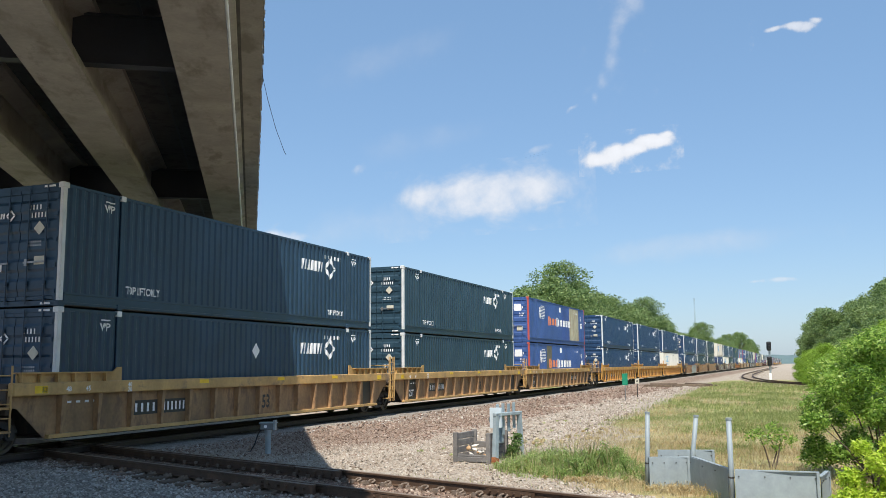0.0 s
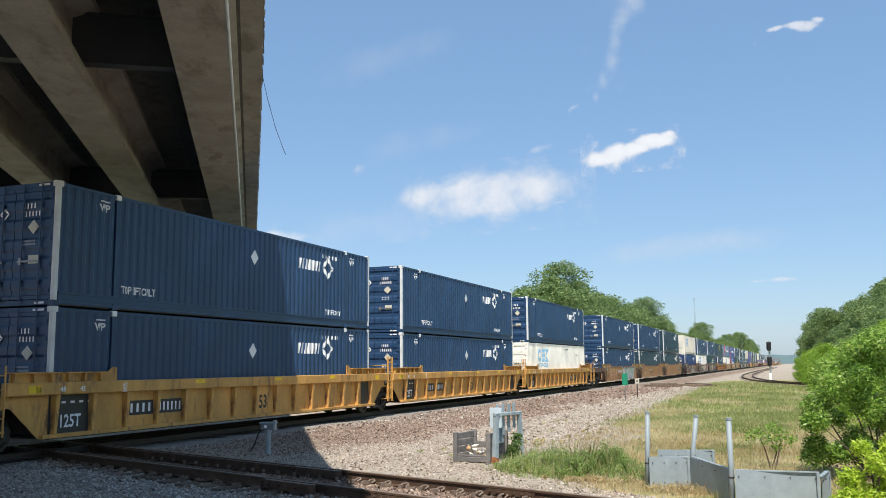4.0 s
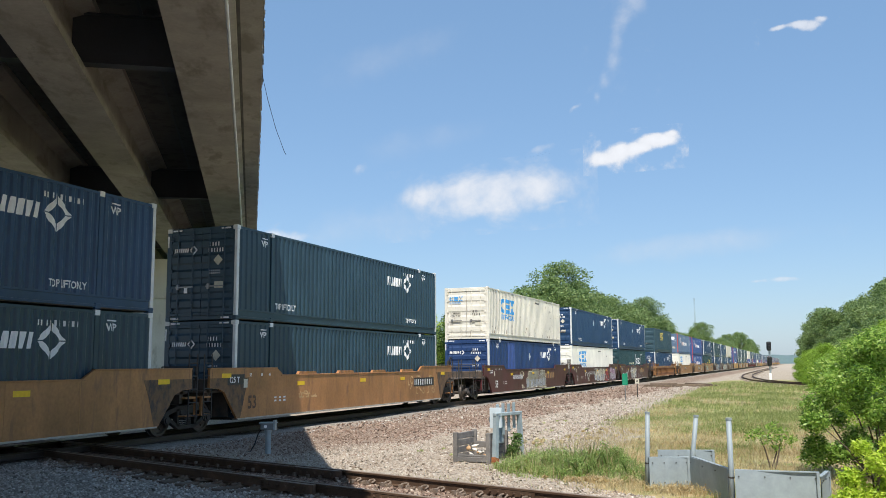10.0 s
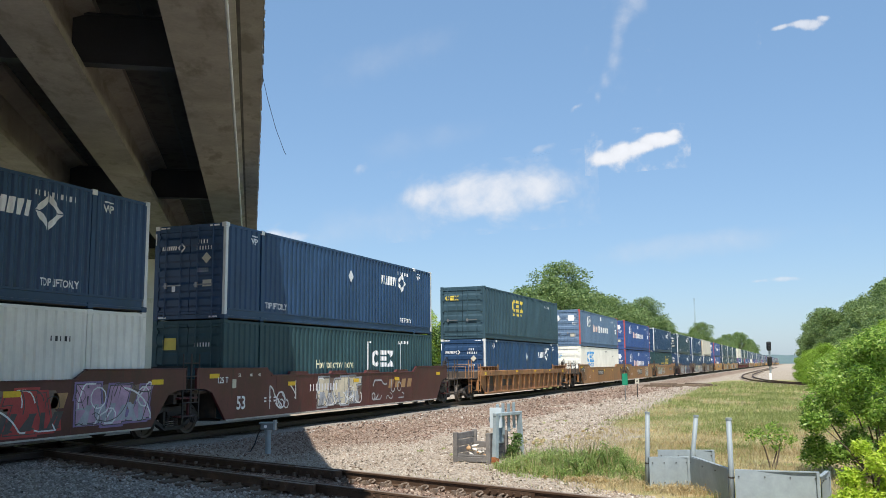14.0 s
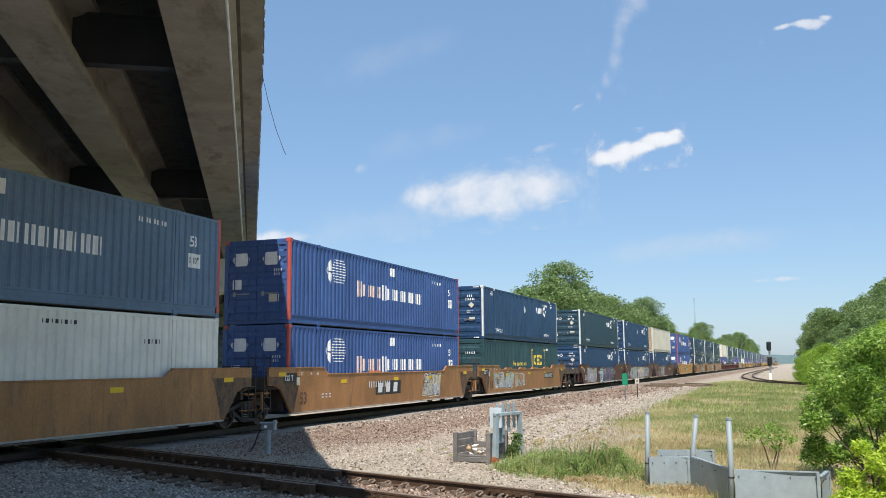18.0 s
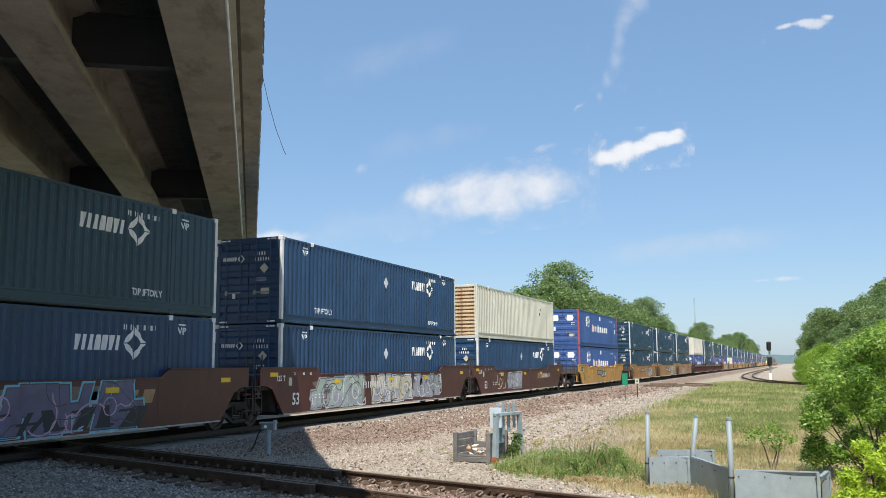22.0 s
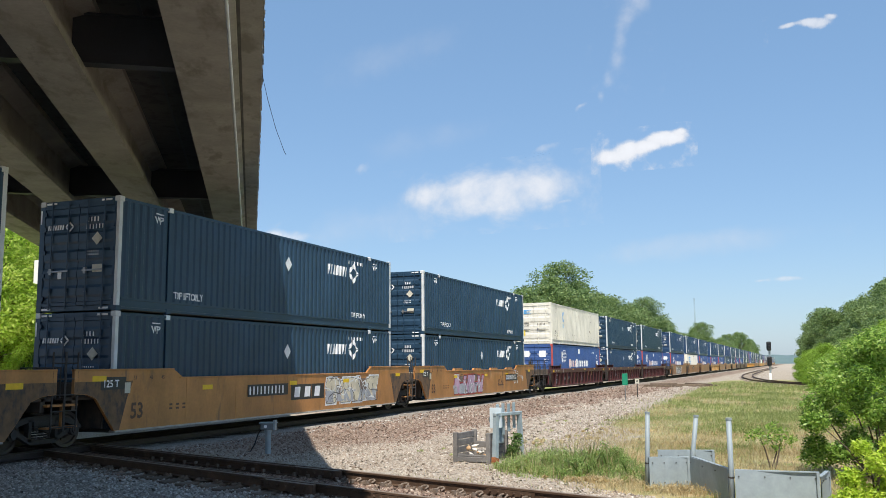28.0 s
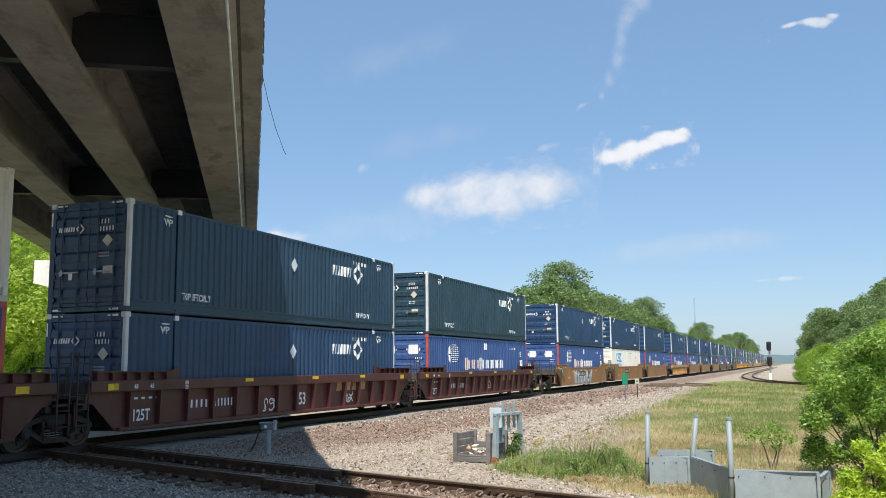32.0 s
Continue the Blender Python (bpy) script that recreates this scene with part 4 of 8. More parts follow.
def build_tracks():
    rng = random.Random(2)
    tm, pm = tie_mesh(), plate_mesh()
    main = empty("main_track")
    tagged(main, "rusty steel main track on dark wooden ties", "track", kind="structure")
    for s in (-0.7525, 0.7525):
        part("rail", rail_path(bmesh.new(), [(TRACK_X + s, y) for y in (-120, 0, 60, 200, 600, 1500)]), M["main_rail"], main)
    y = 11.0
    while y < 70:
        t = part_of("tie", tm, M["tie"], main)
        t.matrix_basis = pose(TRACK_X + rng.uniform(-0.06, 0.06), y, -0.195 + rng.uniform(-0.01, 0.0), 0, 0, rng.uniform(-1, 1))
        y += 0.53
    bm = bmesh.new()
    while y < 420:
        box(bm, TRACK_X - 1.3, TRACK_X + 1.3, y, y + 0.23, -0.36, -0.195)
        y += 0.53
    tagged(part("far_ties", bm, M["tie"], main), kind="stuff")
    # the crossing line in front
    d, nn = Vector((0.941, -0.338)), Vector((0.338, 0.941))
    cross = empty("crossing_track")
    tagged(cross, "rusty crossing track on weathered wooden ties", "track", kind="structure")
    def at(s, o):
        p = nn * (10.27 + o) + d * s
        return p.x, p.y
    for o in (-0.7525, 0.7525):
        part("rail", rail_path(bmesh.new(), [at(s, o) for s in (-70, -30, -16, -8, 0, 30)], -0.006), M["rail"], cross)
    # guard rails inside the running rails near the crossing
    for o in (-0.60, 0.60):
        part("guard_rail", rail_path(bmesh.new(), [at(s, o) for s in (-27, -16, -13.2)], -0.012), M["rail"], cross)
    rz = math.degrees(math.atan2(d.y, d.x)) + 90
    s = -20.0
    while s < 6:
        x, y = at(s, rng.uniform(-0.08, 0.08))
        t = part_of("tie", tm, M["tie"], cross)
        t.matrix_basis = pose(x, y, -0.185 + rng.uniform(-0.015, 0.0), 0, 0, rz + rng.uniform(-1.5, 1.5))
        for o in (-0.7525, 0.7525):
            x, y = at(s, o)
            p = part_of("tie_plate", pm, M["rail"], cross)
            p.matrix_basis = pose(x, y, -0.188, 0, 0, rz)
        s += 0.54
    clip = spring_clip_mesh()
    for k in range(52):
        s0 = -18.0 + 0.40 * k + rng.uniform(-0.07, 0.07)
        for o, side_ in ((0.64, 0), (-0.62, 180)):
            x, y = at(s0, o)
            part_of("rail_anchor", clip, M["rail"], cross).matrix_basis = pose(x, y, -0.165, 0, 0, rz - 90 + side_ + rng.uniform(-12, 12))
    cast = part("bolted_casting", casting_bm(), M["rail"], cross, "bolted rusty steel casting beside the rail")
    x, y = at(-11.55, -0.885)
    cast.matrix_basis = pose(x, y, -0.004, 0, 0, rz - 90)
    cast = part("bolted_casting", casting_bm(), M["rail"], cross)
    x, y = at(-12.6, 0.62)
    cast.matrix_basis = pose(x, y, -0.006, 0, 0, rz - 90)
    for s, o in ((-13.4, 0.7525), (-12.0, -0.7525), (-8.3, 0.7525), (-9.3, -0.7525)):
        bm = bmesh.new()
        for side in (-1, 1):
            box(bm, -0.45, 0.45, side * 0.014, side * 0.045, -0.135, -0.05)
            for k in range(6):
                x = -0.375 + 0.15 * k
                tube(bm, (x, side * 0.045, -0.09), (x, side * 0.075, -0.09), 0.02, 6)
        j = part("joint_bar", bm, M["rail"], cross)
        x, y = at(s, o)
        j.matrix_basis = pose(x, y, 0, 0, 0, rz - 90)
    # siding that bends away to the right
    side = empty("siding_track")
    tagged(side, "rusty siding track curving away beside a gravel lane", "track", kind="structure")
    path = [(-7.9, 420), (-7.9, 260), (-7.8, 195), (-7.5, 165), (-6.8, 145), (-5.6, 127), (-4.0, 112), (-1.6, 99.5), (1.2, 92), (5.5, 85)]
    for o in (-0.75, 0.75):
        pts = []
        for i, p in enumerate(path):
            a, b = Vector(path[max(0, i - 1)]), Vector(path[min(len(path) - 1, i + 1)])
            t = (b - a).normalized()
            pts.append((p[0] + t.y * o, p[1] - t.x * o))
        part("rail", rail_path(bmesh.new(), pts, -0.12), M["rail"], side)
    bm = bmesh.new()
    for (x0, y0), (x1, y1) in zip(path, path[1:]):
        a, b = Vector((x0, y0)), Vector((x1, y1))
        u = (b - a).normalized()
        v = Vector((u.y, -u.x))
        for k in range(int((b - a).length / 0.6)):
            c = a + u * (k * 0.6)
            q = [c + u * (0.11 * i) + v * (1.25 * j) for i, j in ((-1, -1), (1, -1), (1, 1), (-1, 1))]
            lo = [bm.verts.new((w.x, w.y, -0.5)) for w in q]
            hi = [bm.verts.new((w.x, w.y, -0.405)) for w in q]
            bm.faces.new(hi)
            for i in range(4):
                bm.faces.new((lo[i], lo[(i + 1) % 4], hi[(i + 1) % 4], hi[i]))
    tagged(part("siding_ties", bm, M["dusty_tie"], side), kind="stuff")


# ---------------------------------------------------------------- small things by the line
def crumple_bm(rng, r):
    """A crumpled scrap: a low ball of bent facets."""
    bm = bmesh.new()
    bmesh.ops.create_icosphere(bm, subdivisions=1, radius=r)
    for v in bm.verts:
        v.co = Vector((v.co.x * rng.uniform(0.6, 1.4), v.co.y * rng.uniform(0.5, 1.2), v.co.z * rng.uniform(0.25, 0.7)))
    return bm


def build_trackside():
    # low sensor post beside the main line
    x, y = -12.84, 20.18
    z = bank(x, y)
    t = empty("sensor_post", pose(x, y, z, 0, 0, 20))
    tagged(t, "short grey steel post with a flat sensor head on gravel", "sensor post")
    part("post", tube(tube(bmesh.new(), (0, 0, -0.1), (0, 0, 0.62), 0.075, 14), (0, 0, 0.56), (0, 0, 0.62), 0.10, 14), M["galv"], t)
    part("head", boxes((-0.19, 0.19, -0.10, 0.10, 0.62, 0.78), bevel=0.015), M["grey_paint"], t, "dark grey box head")
    part("cap_plate", boxes((-0.22, 0.22, -0.13, 0.13, 0.78, 0.81), bevel=0.006), M["galv"], t)
    part("bracket", boxes((0.15, 0.20, -0.13, 0.10, 0.60, 0.86), bevel=0.006), M["galv"], t)
    part("lens", tube(bmesh.new(), (-0.05, -0.10, 0.70), (-0.05, -0.125, 0.70), 0.04, 12), M["mark"], t)
    part("cable", pipe(bmesh.new(), ((-0.16, 0, 0.66), (-0.26, -0.02, 0.5), (-0.34, -0.04, 0.25), (-0.45, -0.05, 0.06), (-0.8, -0.1, 0.03)), 0.018), M["rubber_black"], t)
    # timber crate with litter
    cr = empty("timber_crate", pose(-7.05, 19.72, bank(-7.05, 19.9), 0, 0, -3))
    tagged(cr, "weathered grey timber crate with an open front", "crate")
    def plank(x0, x1, y0, y1, z0, z1):
        return boxes((x0, x1, y0, y1, z0, z1), bevel=0.008)
    for k in range(4):
        part("board", plank(-0.44, -0.40, 0.06, 1.12, 0.03 + 0.16 * k, 0.175 + 0.16 * k), M["greywood"], cr)
        part("board", plank(0.36, 0.40, 0.06, 1.12, 0.03 + 0.16 * k, 0.175 + 0.16 * k), M["greywood"], cr)
    for k in range(2):
        part("board", plank(-0.40, 0.36, 1.08, 1.12, 0.05 + 0.2 * k, 0.2 + 0.2 * k), M["greywood"], cr)
    for xx in (-0.46, 0.36):
        part("corner_stake", plank(xx, xx + 0.10, -0.04, 0.06, -0.1, 0.68), M["greywood"], cr)
        part("corner_stake", plank(xx, xx + 0.10, 1.12, 1.20, -0.1, 0.68), M["greywood"], cr)
    part("front_board", plank(-0.40, 0.38, -0.02, 0.03, 0.02, 0.13), M["greywood"], cr)
    part("front_rail", plank(-0.40, 0.38, 0.03, 0.12, 0.13, 0.17), M["greywood"], cr)
    rs = random.Random(5)
    for k in range(14):
        a = (rs.uniform(-0.22, 0.28), rs.uniform(0.2, 0.75))
        w = rs.uniform(0.06, 0.16)
        b = part("", crumple_bm(rs, w * 0.62), M["litter_white" if k % 3 else "litter_tan"])
        b.name = "litter_piece"
        b.matrix_basis = cr.matrix_basis @ pose(a[0], a[1], 0.09 + 0.018 * k, rs.uniform(-35, 35), rs.uniform(-35, 35), rs.uniform(0, 360))
        tagged(b, "crumpled pale litter piece lying in a crate", "litter", "litter in the crate")
    # pale blue steel frame with a box
    fr = empty("steel_guard_frame", pose(-6.33, 20.25, bank(-6.33, 20.25), 0, 0, 72))
    tagged(fr, "pale blue-grey painted steel guard frame, rust at its foot", "guard frame")
    bm = bmesh.new()
    part("leg", prism(bmesh.new(), ((-0.60, -0.15), (-0.47, -0.15), (-0.43, 1.10), (-0.52, 1.10)), "y", -0.05, 0.05), M["blue_steel"], fr)
    part("leg", prism(bmesh.new(), ((0.60, -0.15), (0.49, -0.15), (0.42, 1.10), (0.50, 1.10)), "y", -0.05, 0.05), M["blue_steel"], fr)
    part("rusty_foot", prism(bmesh.new(), ((-0.61, -0.16), (-0.46, -0.16), (-0.462, 0.10), (-0.60, 0.14)), "y", -0.054, 0.054), M["rust"], fr, "rust-eaten foot")
    part("top_beam", boxes((-0.54, 0.52, -0.05, 0.05, 1.05, 1.13), bevel=0.012), M["blue_steel"], fr)
    for k in range(4):
        part("slat", boxes((-0.36 + 0.22 * k, -0.26 + 0.22 * k, 0.06, 0.085, 0.55 + 0.06 * k, 1.32 + 0.02 * (k % 2)), bevel=0.006), M["blue_steel"], fr)
    part("back_plate", boxes((-0.42, -0.05, 0.09, 0.13, 0.42, 1.05), bevel=0.01), M["blue_steel"], fr)
    eb = empty("junction_box", pose(-6.53, 19.98, bank(-6.5, 20) + 0.78, 0, 0, 8))
    tagged(eb, "white-grey metal junction box on a steel frame", "junction box")
    part("body", boxes((-0.13, 0.13, -0.08, 0.12, 0.0, 0.46), bevel=0.015), M["blue_white"], eb)
    part("lid", boxes((-0.14, 0.14, -0.095, -0.08, 0.0, 0.47), bevel=0.006), M["blue_white"], eb)
    part("latch", boxes((-0.17, -0.13, -0.06, 0.02, 0.14, 0.26), bevel=0.01), M["iron"], eb)
    # galvanised posts and panels, one barrier
    bar_ = empty("panel_barrier", pose(-1.0, 16.0, bank(-1.0, 16.0)))
    tagged(bar_, "low barrier of galvanised sheet panels bolted to pipe posts", "barrier")
    back = bar_.matrix_basis.inverted()
    tops = ((-2.66, 17.12, -2.61, 17.12, 0.93), (-1.92, 17.44, -1.76, 17.44, 0.86), (-1.04, 15.36, -1.04, 15.36, 0.94))
    for x0, y0, x1, y1, z1 in tops:
        z0 = bank(x0, y0)
        e = Vector((x1 - x0, y1 - y0, z1 - z0))
        t = part("pipe_post", tube(bmesh.new(), -0.15 * e, e, 0.043, 14), M["galv"], bar_, "leaning galvanised pipe post" if abs(x1 - x0) > 0.1 else "upright galvanised pipe post", smooth=True)
        t.matrix_basis = back @ pose(x0, y0, z0)
        part("cap", tube(bmesh.new(), e * 0.978, e * 1.006, 0.049, 14), M["galv"], t)
        part("clamp", tube(bmesh.new(), e * 0.30, e * 0.32, 0.049, 14), M["iron"], t)

    def panel(a, b, z0, z1):
        a, b = Vector(a), Vector(b)
        L = (b - a).length
        n = 8
        v, f = [], []
        for i in range(n + 1):
            x, d = L * i / n, 0.03 * math.sin(3.1 * i / n + a.x)
            v += [(x, d, z0), (x, d, z1), (x, d + 0.012, z1), (x, d + 0.012, z0)]
        for i in range(n):
            k = 4 * i
            f += [(k, k + 4, k + 5, k + 1), (k + 1, k + 5, k + 6, k + 2), (k + 2, k + 6, k + 7, k + 3)]
        t = raw("sheet_panel", v, f, M["galv"], bar_)
        t.matrix_basis = back @ pose(a.x, a.y, 0, 0, 0, math.degrees(math.atan2(b.y - a.y, b.x - a.x)))
        part("top_flange", boxes((0, L, -0.005, 0.06, z1 - 0.004, z1 + 0.012)), M["galv"], t)
        part("end_flange", boxes((L - 0.045, L, -0.022, -0.008, z0, z1)), M["galv"], t)
        for x in (0.06, L * 0.36, L * 0.66, L - 0.06):
            for z in (z0 + 0.16, z1 - 0.09):
                d = 0.03 * math.sin(3.1 * x / L + a.x)
                part("bolt", tube(bmesh.new(), (x, d - 0.004, z), (x, d - 0.016, z), 0.011, 8), M["iron"], t)
    panel((-2.60, 17.02), (-1.90, 17.30), -0.50, 0.10)
    panel((-1.86, 17.28), (-1.08, 15.44), -0.50, 0.11)
    panel((-0.98, 15.28), (0.28, 15.32), -0.55, 0.12)
    panel((-2.52, 17.6), (-1.50, 17.9), -0.45, 0.18)
    panel((0.31, 15.36), (0.44, 16.2), -0.55, 0.05)
    # signs
    g = empty("green_sign", pose(-9.74, 55.4, bank(-9.74, 55.4)))
    tagged(g, "small green sign plate on a thin post", "sign")
    part("post", boxes((-0.03, 0.03, 0.0, 0.05, -0.2, 1.65), bevel=0.006), M["steel"], g)
    part("plate", boxes((-0.17, 0.17, -0.02, 0.0, 0.95, 1.66), bevel=0.01), M["sign_green"], g)
    w = empty("white_sign", pose(-9.78, 60.2, bank(-9.78, 60.2)))
    tagged(w, "small square white sign with a dark cross on a thin post", "sign")
    part("post", boxes((-0.03, 0.03, 0.0, 0.05, -0.2, 1.28), bevel=0.006), M["iron"], w)
    part("plate", boxes((-0.14, 0.14, -0.02, 0.0, 0.93, 1.25), bevel=0.01), M["placard"], w)
    bm = bmesh.new()
    for a in (45, -45):
        q = [Matrix.Rotation(radians(a), 2) @ Vector(v) for v in ((-0.11, -0.018), (0.11, -0.018), (0.11, 0.018), (-0.11, 0.018))]
        bm.faces.new([bm.verts.new((v.x, -0.024 - 0.002 * (a > 0), 1.09 + v.y)) for v in q])
    part("cross_mark", bm, M["panel_black"], w)
    # signal mast
    s = empty("signal_mast", pose(-2.7, 115, bank(-2.7, 115)))
    tagged(s, "tall black two-headed railway signal on a white based mast", "signal")
    part("mast", tube(bmesh.new(), (0, 0, -0.2), (0, 0, 4.6), 0.075, 10), M["galv"], s)
    part("base", boxes((-0.16, 0.16, -0.16, 0.16, -0.2, 1.0), bevel=0.03), M["mark"], s)
    for z in (4.25, 2.45):
        hd = part("signal_head", boxes((-0.27, 0.27, -0.35, -0.1, z - 0.55, z + 0.55), bevel=0.10), M["rubber_black"], s)
        for k in (-0.32, 0.0, 0.32):
            part("hood", tube(bmesh.new(), (0, -0.35, z + k), (0, -0.6, z + k - 0.03), 0.13, 12), M["rubber_black"], hd)
    part("ladder", ladder_bm(0.16, -0.2, 0.2, 1.2, 4.6, 9), M["galv"], s)
    # old ties in a heap
    rg = random.Random(6)
    tm = tie_mesh()
    for k in range(9):
        o = part_of("old_tie", tm, M["tie"])
        o.matrix_basis = pose(-10.6 + rg.uniform(-1.5, 2.6), 86 + rg.uniform(-5, 9), bank(-10.4, 88) + 0.16 + 0.15 * (k % 2), 0, rg.uniform(-3, 3), rg.uniform(-30, 30))
        tagged(o, "old dark wooden tie lying on gravel", "tie", "heap of old ties")
    # poles beyond
    for x, y, h in ((3.0, 190, 6.2), (0.4, 300, 5.2)):
        p = empty("utility_pole", pose(x, y, bank(x, y)))
        tagged(p, "slim pale pole by the lane", "pole", "poles by the lane")
        part("shaft", tube(bmesh.new(), (0, 0, -0.3), (0, 0, h), 0.09, 8, 0.06), M["galv"], p)
        part("bracket", boxes((-0.4, 0.4, -0.04, 0.04, h - 0.3, h - 0.2)), M["galv"], p)
    tw = empty("radio_mast", pose(-39, 400, 0))
    tagged(tw, "very thin grey lattice radio mast far off", "mast")
    part("shaft", pipe(pipe(pipe(bmesh.new(), ((-0.2, 0, 0), (-0.2, 0, 30)), 0.05), ((0.2, 0, 0), (0.2, 0, 30)), 0.05), [(0.2 * (-1) ** k, 0, k * 0.8) for k in range(38)], 0.03), M["galv"], tw)
    # loose wire under the deck's edge
    cb = part("hanging_wire", pipe(bmesh.new(), ((-9.17, 14.0, 7.36 + 1.5), (-9.17, 14.0, 7.36), (-9.05, 14.0, 6.9), (-8.86, 14.0, 6.3), (-8.66, 14.0, 5.82), (-8.62, 14.0, 5.76)), 0.005, 5), M["iron"])
    tagged(cb, "thin dark wire hanging from the bridge edge", "wire")


M["grey_paint"] = mat("dark_grey_paint", (0.14, 0.16, 0.17), 0.5, var=0.15, scale=6)
M["greywood"] = mat("weathered_grey_timber", (0.15, 0.14, 0.13), 0.9, var=0.3, scale=5, grain=30, bump=0.4, obj_var=0.2)
M["litter_white"] = mat("pale_litter", (0.62, 0.58, 0.52), 0.8, var=0.2, scale=9)
M["litter_tan"] = mat("tan_litter", (0.48, 0.30, 0.16), 0.8, var=0.3, scale=9)
M["blue_steel"] = mat("pale_blue_steel_paint", (0.24, 0.29, 0.31), 0.6, var=0.2, scale=4, stain=(0.24, 0.26, 0.25), stain_at=0.55)
M["blue_white"] = mat("white_blue_paint", (0.42, 0.48, 0.51), 0.5, var=0.1, scale=4)
M["rust"] = mat("orange_rust", (0.24, 0.085, 0.030), 0.9, var=0.4, scale=9, grain=40, bump=0.4)
M["sign_green"] = mat("green_sign_paint", (0.010, 0.19, 0.105), 0.45, var=0.1, scale=4)


# ---------------------------------------------------------------- sky and distance
def cloud_material(name, seed, scale, lo, hi, strength, wisp=1.0):
    m = bpy.data.materials.new(name)
    m.use_nodes = True
    n, l = m.node_tree.nodes, m.node_tree.links
    n.clear()
    out, mixs, tr, em = n.new("ShaderNodeOutputMaterial"), n.new("ShaderNodeMixShader"), n.new("ShaderNodeBsdfTransparent"), n.new("ShaderNodeEmission")
    em.inputs["Color"].default_value = (0.93, 0.95, 1.0, 1)
    co, mp, nz = n.new("ShaderNodeTexCoord"), n.new("ShaderNodeMapping"), n.new("ShaderNodeTexNoise")
    mp.inputs["Location"].default_value = (seed * 3.1, seed * 1.7, seed)
    mp.inputs["Scale"].default_value = (scale, scale * wisp, scale)
    nz.inputs["Scale"].default_value, nz.inputs["Detail"].default_value, nz.inputs["Roughness"].default_value = 1.0, 7, 0.55
    l.new(co.outputs["Object"], mp.inputs["Vector"])
    l.new(mp.outputs[0], nz.inputs["Vector"])
    at = n.new("ShaderNodeAttribute")
    at.attribute_name = "body"
    sep = n.new("ShaderNodeSeparateColor")
    l.new(at.outputs["Color"], sep.inputs[0])
    a = n.new("ShaderNodeMath")
    a.operation = "MULTIPLY_ADD"
    a.inputs[1].default_value = 2.4
    l.new(nz.outputs["Fac"], a.inputs[0])
    k = n.new("ShaderNodeMath")
    k.operation = "MULTIPLY_ADD"
    k.inputs[1].default_value, k.inputs[2].default_value = 1.5, -1.35
    l.new(sep.outputs[0], k.inputs[0])
    l.new(k.outputs[0], a.inputs[2])
    nz.inputs["Lacunarity"].default_value = 2.2
    r = n.new("ShaderNodeMapRange")
    r.interpolation_type = "SMOOTHSTEP"
    r.inputs["From Min"].default_value, r.inputs["From Max"].default_value = lo, hi
    r.inputs["To Max"].default_value = strength[1]
    l.new(a.outputs[0], r.inputs["Value"])
    sh = n.new("ShaderNodeMapRange")
    sh.inputs["From Min"].default_value, sh.inputs["From Max"].default_value = lo, hi + 0.9
    sh.inputs["To Min"].default_value, sh.inputs["To Max"].default_value = strength[0] * 0.86, strength[0] * 1.08
    l.new(a.outputs[0], sh.inputs["Value"])
    l.new(sh.outputs[0], em.inputs["Strength"])
    l.new(r.outputs[0], mixs.inputs[0])
    l.new(tr.outputs[0], mixs.inputs[1])
    l.new(em.outputs[0], mixs.inputs[2])
    l.new(mixs.outputs[0], out.inputs["Surface"])
    return m


def cloud(label, x, y, z, w, h, lumps, seed, scale, lo, hi, strength, drift, tilt=0.0, wisp=1.0):
    """A distant sheet of cloud whose density falls off round a few lumps. drift: metres in the clip's time."""
    nx, nz = 48, 28
    v, f, d = [], [], []
    for j in range(nz + 1):
        for i in range(nx + 1):
            u, q = (i / nx - 0.5) * 2, (j / nz - 0.5) * 2
            v.append((u * w / 2, -40 * (1 - u * u) * (1 - q * q), q * h / 2))
            k = 1.0
            for cx, cz, rx, rz in lumps:
                e = ((u - cx) / rx) ** 2 + ((q - cz) / rz) ** 2
                k *= 1 - math.exp(-1.5 * e)
            k = max(0.0, (0.80 - k) / 0.80)
            edge = min(1, 5 * (1 - abs(u))) * min(1, 5 * (1 - abs(q)))
            d.append(max(0.0, k) * edge)
    for j in range(nz):
        for i in range(nx):
            a = j * (nx + 1) + i
            f.append((a, a + 1, a + nx + 2, a + nx + 1))
    ob = raw("backdrop_cloud", v, f, cloud_material("cloud_vapour", seed, scale, lo, hi, strength, wisp))
    at = ob.data.color_attributes.new("body", "FLOAT_COLOR", "POINT")
    for i, k in enumerate(d):
        at.data[i].color = (k, k, k, 1)
    ob.visible_shadow = False
    tagged(ob, label, "cloud", "clouds", "structure")
    CLOUDS.append((ob, Vector((x, y, z)), drift, tilt))


CLOUDS = []


